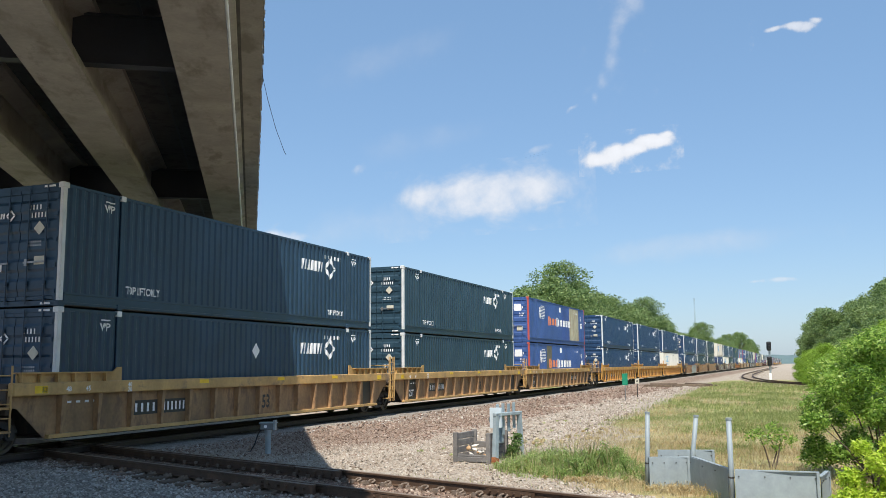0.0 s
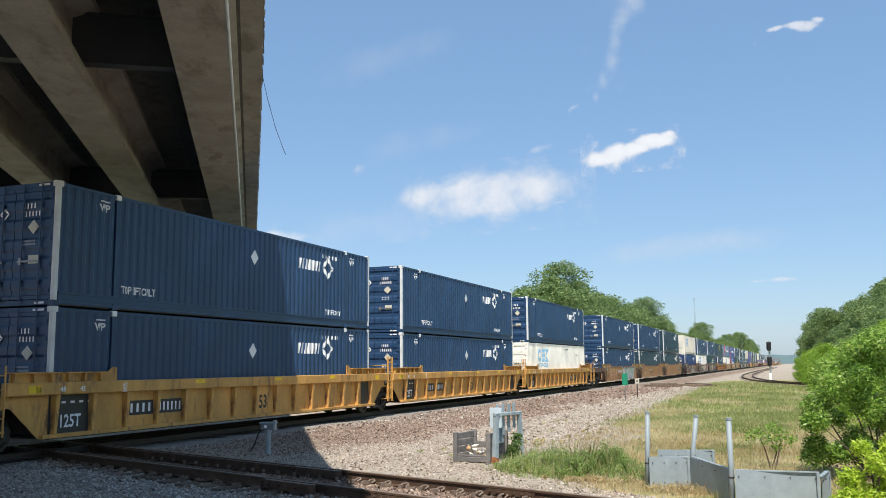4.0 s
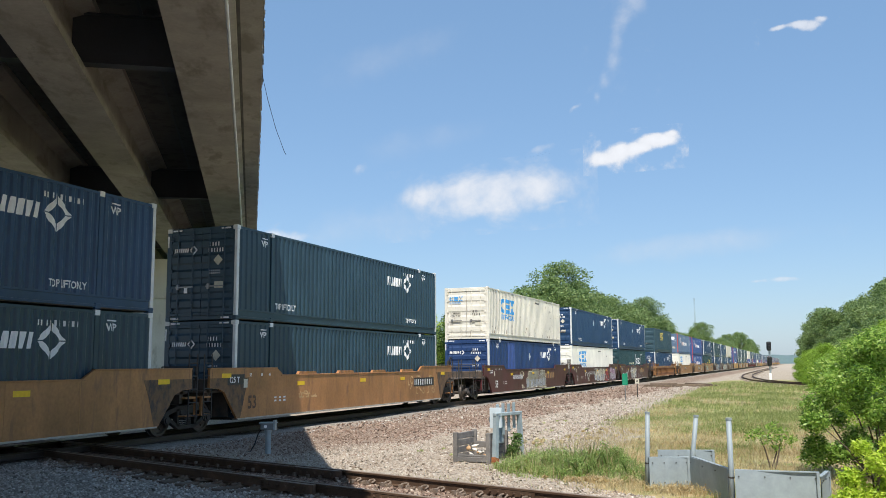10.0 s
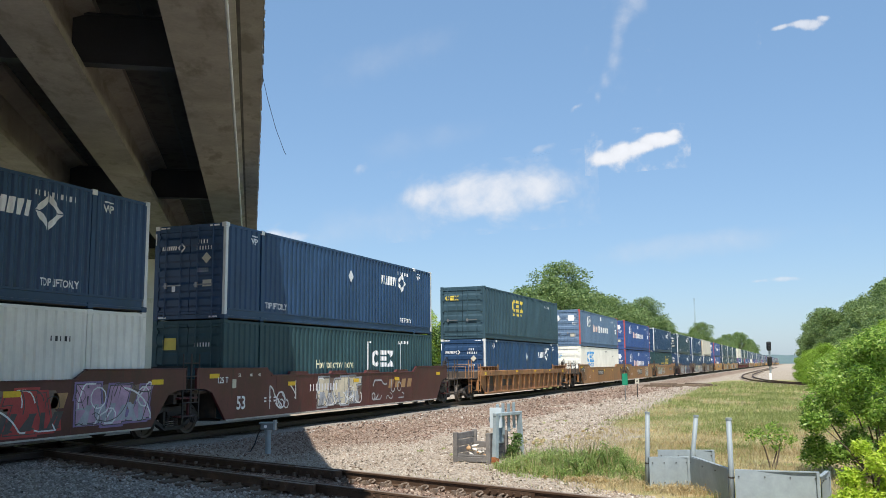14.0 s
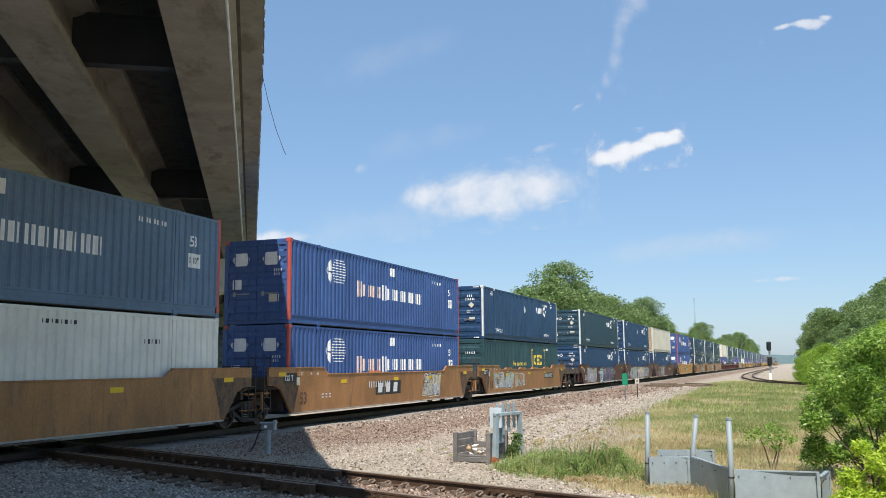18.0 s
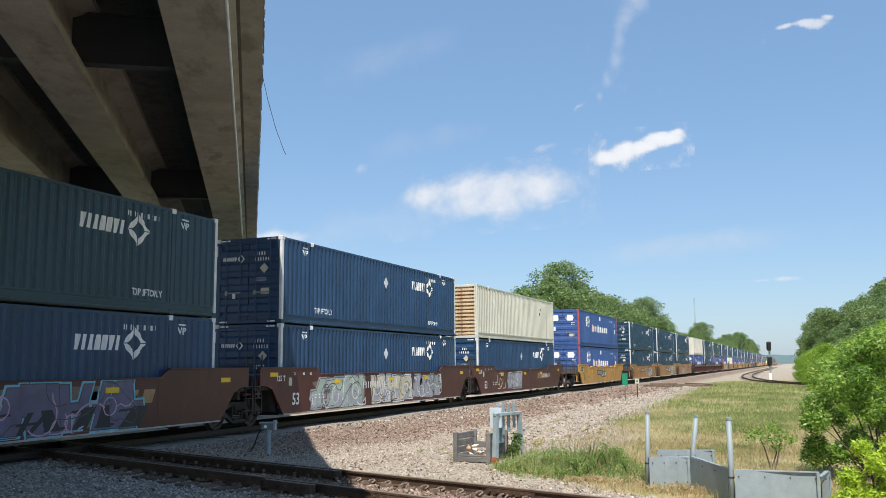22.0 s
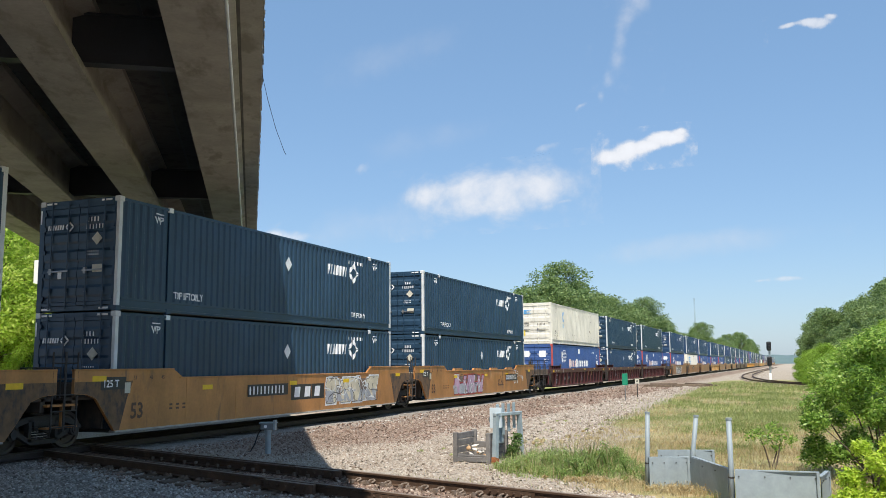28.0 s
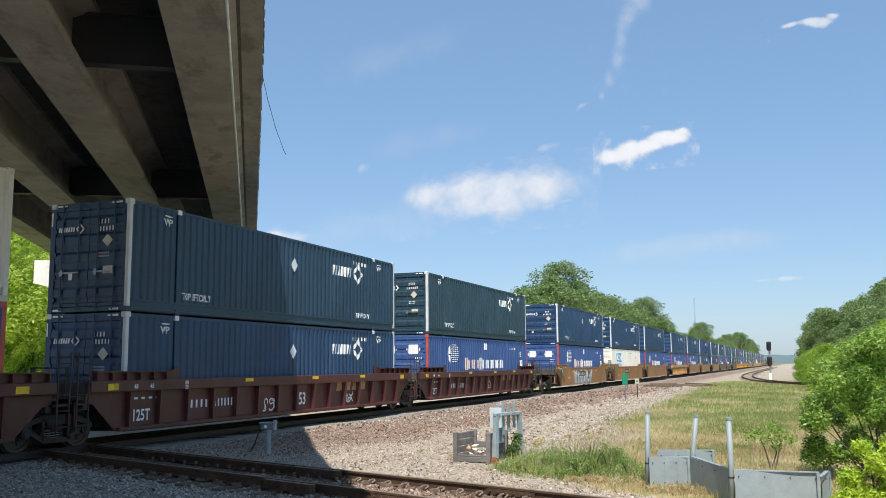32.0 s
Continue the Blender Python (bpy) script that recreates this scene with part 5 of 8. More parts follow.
def build_sky():
    far = 2500.0
    cloud("small bright white cumulus cloud", -402, far, 606, 300, 130, ((-0.56, -0.36, 0.42, 0.42), (-0.24, -0.16, 0.32, 0.52), (0.12, -0.10, 0.40, 0.30), (0.34, 0.24, 0.26, 0.40), (0.62, 0.24, 0.30, 0.36), (0.72, 0.5, 0.14, 0.22)), 1, 0.022, -0.25, 1.0, (0.62, 0.95), 42)
    cloud("broad flat white cumulus cloud", -842, far, 505, 680, 230, ((-0.62, 0.16, 0.36, 0.34), (-0.10, 0.22, 0.60, 0.50), (0.45, 0.12, 0.48, 0.46), (-0.05, -0.22, 0.62, 0.44), (0.25, -0.10, 0.5, 0.6)), 2, 0.013, -0.3, 1.9, (0.60, 0.86), 18, 1.5, 3.2)
    cloud("small white cloud high up", 43, far, 896, 220, 90, ((-0.42, 0.02, 0.36, 0.24), (0.05, 0.0, 0.3, 0.3), (0.34, -0.05, 0.36, 0.50), (0.6, 0.3, 0.2, 0.3)), 3, 0.028, 0.05, 1.2, (0.60, 0.72), 42)
    cloud("thin wispy streak of high cloud", -440, far, 905, 260, 420, ((0.45, 0.70, 0.5, 0.32), (0.22, 0.42, 0.22, 0.30), (0.10, 0.12, 0.18, 0.32), (-0.02, -0.18, 0.20, 0.26), (-0.22, -0.42, 0.18, 0.18), (-0.42, -0.66, 0.12, 0.10)), 4, 0.020, -0.1, 2.8, (0.58, 0.48), 20, 0, 0.8)
    cloud("faint low veil of cloud", -1540, far, 420, 520, 150, ((-0.2, -0.1, 0.6, 0.5), (0.0, -0.1, 0.4, 0.4)), 5, 0.016, 0.0, 1.6, (0.62, 0.75), 10, 0, 1.8)
    cloud("faint low streak of cloud", -230, far, 320, 900, 150, ((0, 0, 0.95, 0.8),), 6, 0.008, 0.1, 2.6, (0.56, 0.42), 15, 4, 3.0)
    cloud("tiny flat cloud near the horizon", -25, far, 217, 180, 40, ((0.1, 0, 0.75, 0.55), (-0.6, -0.1, 0.3, 0.3)), 7, 0.03, 0.2, 1.9, (0.60, 0.55), 15, 0, 3.0)
    cloud("faint small puff of cloud", -1248, far, 622, 110, 90, ((0, 0, 0.8, 0.6),), 8, 0.03, 0.2, 2.2, (0.58, 0.42), 15)
    cloud("faint small puff of cloud", -660, far, 630, 160, 70, ((0, 0, 0.8, 0.5),), 9, 0.03, 0.3, 2.2, (0.58, 0.40), 25, 12)
    cloud("faint small wisp of cloud", -560, far, 740, 80, 50, ((0, 0, 0.7, 0.45),), 10, 0.04, 0.2, 1.9, (0.58, 0.5), 30, 25)
    cloud("faint small wisp of cloud", -640, far, 455, 140, 60, ((-0.2, 0, 0.5, 0.5), (0.5, 0.2, 0.4, 0.3)), 13, 0.03, 0.2, 2.2, (0.58, 0.40), 20, 10)
    cloud("wide thin veil of high cloud", -1150, far, 980, 900, 260, ((0, 0, 0.95, 0.8),), 11, 0.008, 0.2, 3.6, (0.55, 0.32), 20, 8, 2.4)
    cloud("wide thin veil of high cloud", -1050, far, 690, 800, 200, ((0, 0, 0.95, 0.8),), 12, 0.008, 0.2, 3.8, (0.55, 0.32), 20, 4, 2.4)
    cloud("wide thin veil of low cloud", -1250, far, 430, 900, 260, ((0, 0, 0.95, 0.8),), 14, 0.007, 0.1, 3.2, (0.58, 0.42), 15, 3, 2.6)
    # low wooded ridge on the horizon
    v, f = [], []
    n = 160
    for i in range(n + 1):
        x = -900 + 1800 * i / n
        z = 15 + 5 * noise.noise((x * 0.006, 1, 1)) + 2.5 * noise.noise((x * 0.05, 2, 1))
        v += [(x, 1700, -3), (x, 1700 + 20, z), (x, 1900, z * 0.8)]
    for i in range(n):
        a = 3 * i
        f += [(a, a + 3, a + 4, a + 1), (a + 1, a + 4, a + 5, a + 2)]
    r = raw("backdrop_ridge", v, f, mat("hazy_far_woods", (0.085, 0.13, 0.135), 0.95, var=0.1, scale=0.05, grain=0.4, bump=0.0), smooth=True)
    tagged(r, "hazy blue-green wooded ridge on the horizon", "ridge", kind="structure")
# ---------------------------------------------------------------- the train: shared pieces

LEN, WID, HGT = 16.15, 2.59, 2.89
PITCH, DEEP = 0.28, 0.038
HW = WID / 2


def groove(y):
    """Depth of the side wall's corrugation at y."""
    t = (y % PITCH) / PITCH
    if t < 0.36:
        return 0.0
    if t < 0.53:
        return DEEP * (t - 0.36) / 0.17
    if t < 0.83:
        return DEEP
    return DEEP * (1 - (t - 0.83) / 0.17)


def breaks(y0, y1):
    out = []
    k = math.floor(y0 / PITCH)
    while k * PITCH < y1:
        for t in (0.0, 0.36, 0.53, 0.83):
            y = (k + t) * PITCH
            if y0 + 1e-4 < y < y1 - 1e-4:
                out.append(y)
        k += 1
    return out


def corrugated(y0, y1, z0, z1, x):
    """A corrugated sheet with a back, facing away from the axis at x."""
    s = 1 if x > 0 else -1
    ys = [y0] + breaks(y0, y1) + [y1]
    v, f = [], []
    for y in ys:
        d = groove(y)
        v += [(x - s * d, y, z0), (x - s * d, y, z1), (x - s * 0.075, y, z0), (x - s * 0.075, y, z1)]
    for i in range(len(ys) - 1):
        a, b = 4 * i, 4 * i + 4
        f.append((a, b, b + 1, a + 1) if s > 0 else (a, a + 1, b + 1, b))
        f.append((a + 2, a + 3, b + 3, b + 2) if s > 0 else (a + 2, b + 2, b + 3, a + 3))
    me = bpy.data.meshes.new("side_panel")
    me.from_pydata(v, [], f)
    me.update()
    return me


def text_mesh(body, size):
    cu = bpy.data.curves.new("writing", "FONT")
    cu.body, cu.size, cu.align_x, cu.align_y, cu.resolution_u = body, size, "LEFT", "BOTTOM_BASELINE", 2
    cu.offset = 0.022 * size
    ob = new("writing", cu)
    bpy.context.view_layer.update()
    me = bpy.data.meshes.new_from_object(ob.evaluated_get(bpy.context.evaluated_depsgraph_get()))
    bpy.data.objects.remove(ob)
    return me


TEXTS = {}


def text_bm(body, size, squeeze=1.0):
    """Lettering as a flat bmesh in the xy plane, from the built-in font."""
    if (body, size) not in TEXTS:
        TEXTS[body, size] = text_mesh(body, size)
    bm = bmesh.new()
    bm.from_mesh(TEXTS[body, size])
    for v in bm.verts:
        v.co.x *= squeeze
    return bm


def poly(bm, pts, z=0.0):
    bm.faces.new([bm.verts.new((x, y, z)) for x, y in pts])


def bar(bm, x0, y0, x1, y1):
    poly(bm, ((x0, y0), (x1, y0), (x1, y1), (x0, y1)))


def on_side(bm, y, z, x, conform=True, lift=0.004):
    """Turns a flat mark (x right, y up) on to the near side wall at y, z; it follows the corrugation."""
    for v in bm.verts:
        v.co = Vector((x + v.co.z, y + v.co.x, z + v.co.y))
    if conform:
        lo, hi = min(v.co.y for v in bm.verts), max(v.co.y for v in bm.verts)
        for b in breaks(lo, hi):
            bmesh.ops.bisect_plane(bm, geom=bm.verts[:] + bm.edges[:] + bm.faces[:], plane_co=(0, b, 0), plane_no=(0, 1, 0))
        for v in bm.verts:
            v.co.x += lift - groove(v.co.y)
    return bm


def on_end(bm, x, z, y):
    for v in bm.verts:
        v.co = Vector((x + v.co.x, y, z + v.co.y))
    return bm


def logo_slab(k=1.0):
    """A row of slanted plain blocks and a diamond ring of four pieces."""
    bm = bmesh.new()
    h = 0.36 * k
    for x0, w, sl in ((0.0, 0.15, 0.06), (0.22, 0.15, 0.06), (0.44, 0.15, 0.06), (0.66, 0.15, 0.06), (0.88, 0.15, 0.06), (1.10, 0.15, 0.06), (1.32, 0.15, 0.06)):
        poly(bm, ((x0 * k, 0), ((x0 + w) * k, 0), ((x0 + w + sl) * k, h), ((x0 + sl) * k, h)), 0.0004 * len(bm.faces))
    cx, cy = 2.02 * k, 0.18 * k
    for q in range(4):
        a = q * math.pi / 2
        def at(r, t):
            c, s = math.cos(a), math.sin(a)
            px, py = r * (1 - t), r * t
            return (cx + (c * px - s * py) * k, cy + (s * px + c * py) * k)
        poly(bm, (at(0.42, 0.03), at(0.42, 0.97), at(0.24, 0.95), at(0.24, 0.05)))
    return bm


def logo_big(k=1.0):
    """An arc, three stacked slabs and two facing triangles."""
    bm = bmesh.new()
    n = 14
    for i in range(n):
        a0, a1 = (0.22 + 1.56 * i / n) * math.pi, (0.22 + 1.56 * (i + 1) / n) * math.pi
        P = [(0.45 + r * 0.45 * math.cos(a), 0.42 + r * 0.42 * math.sin(a)) for r, a in ((1, a0), (1, a1), (0.52, a1), (0.52, a0))]
        poly(bm, [(x * k, y * k) for x, y in P])
    for pts in (((0.95, 0.62), (1.70, 0.62), (1.70, 0.84), (0.95, 0.84)), ((0.95, 0.31), (1.70, 0.31), (1.70, 0.53), (0.95, 0.53)),
                ((0.95, 0.0), (1.70, 0.0), (1.70, 0.22), (0.95, 0.22)),
                ((1.80, 0.0), (2.70, 0.0), (2.25, 0.39)), ((1.80, 0.84), (2.25, 0.45), (2.70, 0.84))):
        poly(bm, [(x * k, y * k) for x, y in pts], 0.0003 * len(bm.faces))
    return bm


def bars_row(widths, h, gap=0.06, x=0.0):
    """Plain bars, one for each character that is left out; a negative width stands for a taller one."""
    bm = bmesh.new()
    for w in widths:
        bar(bm, x, 0, x + abs(w) * 0.58, h * (1.25 if w < 0 else 1.0))
        x += abs(w) + gap
    return bm


def diamond(w, h):
    bm = bmesh.new()
    poly(bm, ((0, -h / 2), (w / 2, 0), (0, h / 2), (-w / 2, 0)))
    return bm


def speed_mark(k=1.0):
    """A split diamond with trailing stripes."""
    bm = bmesh.new()
    poly(bm, ((0, 0), (0.26 * k, 0.32 * k), (0.30 * k, 0.10 * k), (0.36 * k, -0.03 * k)))
    poly(bm, ((0, -0.02 * k), (0.34 * k, -0.08 * k), (0.26 * k, -0.36 * k)))
    for i in range(9):
        y = (0.30 - i * 0.075) * k
        bar(bm, (0.36 + 0.02 * abs(i - 4)) * k, y, (1.16 - 0.035 * abs(i - 4)) * k, y + 0.026 * k)
    return bm


# ---------------------------------------------------------------- containers
PANELS = {}


def panel_mesh(key, *a):
    if key not in PANELS:
        PANELS[key] = corrugated(*a)
    return PANELS[key]


def shared(key, build):
    if key not in PANELS:
        bm = build()
        me = bpy.data.meshes.new(key)
        bm.to_mesh(me)
        bm.free()
        PANELS[key] = me
    return PANELS[key]


def door_bm(x0, x1, ribs):
    """A door leaf pressed in horizontal ribs, one closed sheet."""
    z0, z1 = 0.16, 2.76
    h = (z1 - z0 - 0.3) / ribs
    front = [(0.0, z0), (0.0, z0 + 0.08), (0.036, z0 + 0.10)]
    for i in range(ribs):
        z = z0 + 0.15 + i * h
        front += [(0.036, z + 0.05), (0.008, z + 0.05 + h * 0.14), (0.008, z + h * 0.64), (0.036, z + h * 0.8)]
    front += [(0.036, z1 - 0.10), (0.0, z1 - 0.08), (0.0, z1)]
    return prism(bmesh.new(), front + [(0.075, z1), (0.075, z0)], "x", x0, x1)


def container(style, paint, post, marks, label, lite=False, doors=True):
    """A 53-foot box: y = 0 is the door end, z = 0 its floor, x = 0 its middle."""
    paint, post = M[paint], M[post]
    c = empty("shipping_container")
    tagged(c, label, "container", "double-stacked containers")
    zb, zt = 0.33, 2.80
    if lite:
        part_of("side_panel", panel_mesh("whole", 0.125, LEN - 0.125, zb, zt, HW), paint, c)
    else:
        part_of("side_panel", panel_mesh("p0", 0.125, 1.895, zb, zt, HW), paint, c)
        part_of("side_panel", panel_mesh("p1", 2.085, 14.065, zb, zt, HW), paint, c)
        part_of("side_panel", panel_mesh("p2", 14.255, LEN - 0.125, zb, zt, HW), paint, c)
    if not lite:
        part_of("front_wall", shared("front", lambda: boxes((-HW + 0.18, HW - 0.18, LEN - 0.07, LEN - 0.02, 0.14, 2.8))), paint, c)
        part_of("floor", shared("floor", lambda: boxes((-HW + 0.05, HW - 0.06, 0.1, LEN - 0.1, 0.02, 0.16))), M["iron"], c)
    part_of("far_side_panel", shared("far", lambda: boxes((-HW, -HW + 0.04, 0.1, LEN - 0.1, 0.1, 2.84))), paint, c)
    part_of("roof", shared("roof", lambda: boxes((-HW + 0.05, HW - 0.05, 0.1, LEN - 0.1, 2.83, 2.87))), paint, c)
    part_of("bottom_rail", shared("brail", lambda: prism(bmesh.new(), ((HW - 0.06, 0.045), (HW + 0.001, 0.045), (HW + 0.001, 0.10), (HW - 0.022, 0.105), (HW - 0.022, 0.28), (HW + 0.001, 0.285), (HW + 0.001, 0.335), (HW - 0.06, 0.335)), "y", 0.17, LEN - 0.17)), paint, c)
    part_of("top_rail", shared("trail", lambda: boxes((HW - 0.06, HW + 0.002, 0.17, LEN - 0.17, 2.79, 2.85))), paint, c)
    post_me = shared("post", lambda: boxes((HW - 0.10, HW + 0.003, 0.0, 0.13, 0.13, 2.76), bevel=0.012))
    part_of("corner_post", post_me, post, c)
    q = part_of("corner_post", post_me, post, c)
    q.matrix_basis = pose(0, LEN - 0.13, 0)
    if lite:
        part_of("door", shared("both_doors", lambda: door_bm(-HW + 0.02, HW - 0.11, 5)), paint, c)
        marks(c, lite)
        return c
    post_l = shared("post_l", lambda: boxes((-HW - 0.003, -HW + 0.17, 0.0, 0.20, 0.13, 2.76), bevel=0.012))
    part_of("corner_post", post_l, paint, c)
    part_of("door_jamb", shared("jamb", lambda: boxes((HW - 0.178, HW - 0.102, 0.004, 0.12, 0.14, 2.757))), paint, c)
    part_of("door_header", shared("header", lambda: boxes((-HW + 0.17, HW - 0.17, 0.02, 0.14, 2.76, 2.88), bevel=0.01)), paint, c)
    part_of("door_sill", shared("sill", lambda: boxes((-HW + 0.17, HW - 0.17, 0.02, 0.14, 0.02, 0.15), bevel=0.01)), paint, c)
    if doors:
        ribs = 5 if style in ("slab", "stripe") else 4
        for s, key in ((-1, "dl"), (1, "dr")):
            x0, x1 = (-HW + 0.18, -0.01) if s < 0 else (0.01, HW - 0.18)
            d = part_of("door", shared(key + str(ribs), lambda: door_bm(x0, x1, ribs)), paint, c)
            if not lite:
                for k, xr in enumerate((x0 + 0.26, x1 - 0.30) if s < 0 else (x0 + 0.30, x1 - 0.26)):
                    part_of("lock_rod", shared("rod%d%s" % (k, key), lambda: tube(tube(tube(bmesh.new(), (xr, -0.03, 0.06), (xr, -0.03, 2.84), 0.018, 6), (xr, -0.03, 0.5), (xr, -0.03, 0.6), 0.035, 6), (xr, -0.03, 2.3), (xr, -0.03, 2.4), 0.035, 6)), paint, d)
                part_of("handle", shared("hnd" + key, lambda: boxes((x0 + 0.2, x1 - 0.25, -0.055, -0.03, 1.02, 1.06), (x0 + 0.24, x0 + 0.32, -0.06, 0.0, 0.96, 1.12))), M["steel"], d)
                xh = x0 if s < 0 else x1
                for z in (0.3, 0.9, 1.5, 2.1, 2.5):
                    part_of("hinge", shared("hg" + key, lambda: boxes((xh - 0.05, xh + 0.05, -0.02, 0.02, 0, 0.10))), paint, d).matrix_basis = pose(0, 0, z)
    else:
        w = part_of("slatted_wall", shared("slat_back", lambda: boxes((-HW + 0.18, HW - 0.18, 0.13, 0.17, 0.15, 2.76))), M["rusty_slat"], c, "rust-stained slatted end wall")
        for i in range(13):
            part_of("slat", shared("slat", lambda: boxes((-HW + 0.18, HW - 0.18, 0.0, 0.128, 0.0, 0.11), bevel=0.01)), M["rusty_slat"], w).matrix_basis = pose(0, 0, 0.2 + i * 0.196)
    if not lite:
        for y in (1.92, 14.09):
            w = part_of("side_post", shared("mid", lambda: boxes((HW - 0.08, HW + 0.003, 0.0, 0.14, 0.30, 2.80), bevel=0.008)), paint, c)
            w.matrix_basis = pose(0, y, 0)
            for z in (0.0, 2.74):
                w = part_of("corner_casting", shared("mcast", lambda: boxes((HW - 0.10, HW + 0.012, -0.02, 0.16, 0.0, 0.14), bevel=0.012)), M["mark"] if z and style == "slab" else paint, c)
                w.matrix_basis = pose(0, y, z)
    for x in (-HW, HW - 0.16):
        for y in (0.0, LEN - 0.18):
            for z in (0.0, 2.76):
                if lite and (y > 1 or x < 0):
                    continue
                w = part_of("corner_casting", shared("cast", lambda: boxes((0.0, 0.165, -0.004, 0.184, 0.0, 0.135), bevel=0.012)), paint if z == 0 else post, c)
                w.matrix_basis = pose(x, y, z)
    marks(c, lite)
    return c


def mk(c, name, bm, paint, label=""):
    ob = part(name, bm, M[paint], c, label)
    if name.endswith("marking"):
        ob["kind"] = "stuff"
    return ob


def slab_marks(c, lite, tag=(8.05, 1.95), seed=0):
    x = HW
    mk(c, "logo", on_side(logo_slab(1.02), 10.72, 1.92, x), "mark", "white slab and diamond-ring logo")
    mk(c, "diamond_placard", on_side(diamond(0.42, 0.5), tag[0], 1.98, x + 0.006, conform=False), "mark", "pale diamond placard") if tag else None
    if lite:
        return
    mk(c, "number_marking", on_side(bars_row((0.07,) * 4 + (0.08,) * 6, 0.13, 0.055), 12.35, 2.44, x), "mark")
    mk(c, "writing", on_side(text_bm("TOP LIFT ONLY", 0.27, 0.66), 2.2, 0.43, x), "mark")
    mk(c, "writing", on_side(text_bm("TOP LIFT ONLY", 0.25, 0.66), 12.6, 0.43, x), "mark")
    for y in (1.36, 14.5):
        bm = text_bm("WP", 0.27, 0.78)
        bar(bm, 0.02, 0.24, 0.32, 0.275)
        mk(c, "writing", on_side(bm, y, 2.38, x), "mark")
    bm = logo_slab(0.36)
    mk(c, "door_logo", on_end(bm, -1.02, 2.12, -0.006), "mark")
    mk(c, "number_marking", on_end(bars_row((0.07, 0.07, 0.08, 0.07), 0.12, 0.03), 0.30, 2.28, -0.006), "mark")
    mk(c, "number_marking", on_end(bars_row((0.07,) * 6, 0.12, 0.03), 0.26, 2.09, -0.006), "mark")
    mk(c, "diamond_placard", on_end(diamond(0.34, 0.34), 0.62, 1.84, -0.010), "placard")
    mk(c, "number_marking", on_end(bars_row((0.05,) * 6, 0.04, 0.02), 0.30, 1.5, -0.006), "mark")
    mk(c, "number_marking", on_end(bars_row((0.05,) * 6, 0.04, 0.02), 0.30, 1.42, -0.006), "mark")
    bm = bmesh.new()
    bar(bm, 0, 0, 0.34, 0.2)
    mk(c, "data_plate", on_end(bm, 0.5, 0.98, -0.008), "placard")
    bm = bmesh.new()
    bar(bm, 0, 0, 0.13, 0.2)
    mk(c, "data_plate", on_end(bm, -0.62, 0.85, -0.008), "mark")
    for xx, zz, w, h in ((-1.08, 2.79, 0.34, 0.05), (0.72, 2.79, 0.34, 0.05), (-1.27, 2.3, 0.05, 0.36), (-1.1, 0.05, 0.3, 0.05), (0.75, 0.05, 0.3, 0.05)):
        bm = bmesh.new()
        bar(bm, 0, 0, w, h)
        mk(c, "reflective_strip", on_end(bm, xx, zz, -0.008 if abs(xx) < 1.2 else -0.007), "mark")


M["slogan"] = mat("pale_yellow_lettering", (0.62, 0.60, 0.42), 0.5, var=0.1, scale=6)
M["rust_dark"] = mat("dark_rust_run", (0.12, 0.065, 0.04), 0.9, var=0.4, scale=8, grain=40, bump=0.2)
M["worn_red"] = mat("worn_reddish_white_lettering", (0.62, 0.50, 0.46), 0.55, var=0.15, scale=4, stain=(0.50, 0.17, 0.10), stain_at=0.56, stain_scale=(6, 6, 3))
M["placard"] = mat("pale_placard", (0.50, 0.47, 0.38), 0.5, var=0.15, scale=6)
M["patch"] = mat("worn_olive_primer", (0.30, 0.285, 0.21), 0.6, var=0.3, scale=2, grain=20, stain=(0.22, 0.13, 0.075), stain_at=0.54, stain_scale=(3, 3, 0.35))
M["patch_dark"] = mat("dark_olive_primer", (0.085, 0.085, 0.065), 0.6, var=0.3, scale=3, grain=20, stain=(0.13, 0.085, 0.055), stain_at=0.54, stain_scale=(3, 3, 0.35))
M["dkpatch"] = mat("dark_blue_touch_up_paint", (0.034, 0.070, 0.215), 0.5, var=0.2, scale=2, grain=20)
M["word_blue"] = mat("faded_logo_blue", (0.22, 0.42, 0.58), 0.55, var=0.3, scale=4, grain=30, bump=0.0)


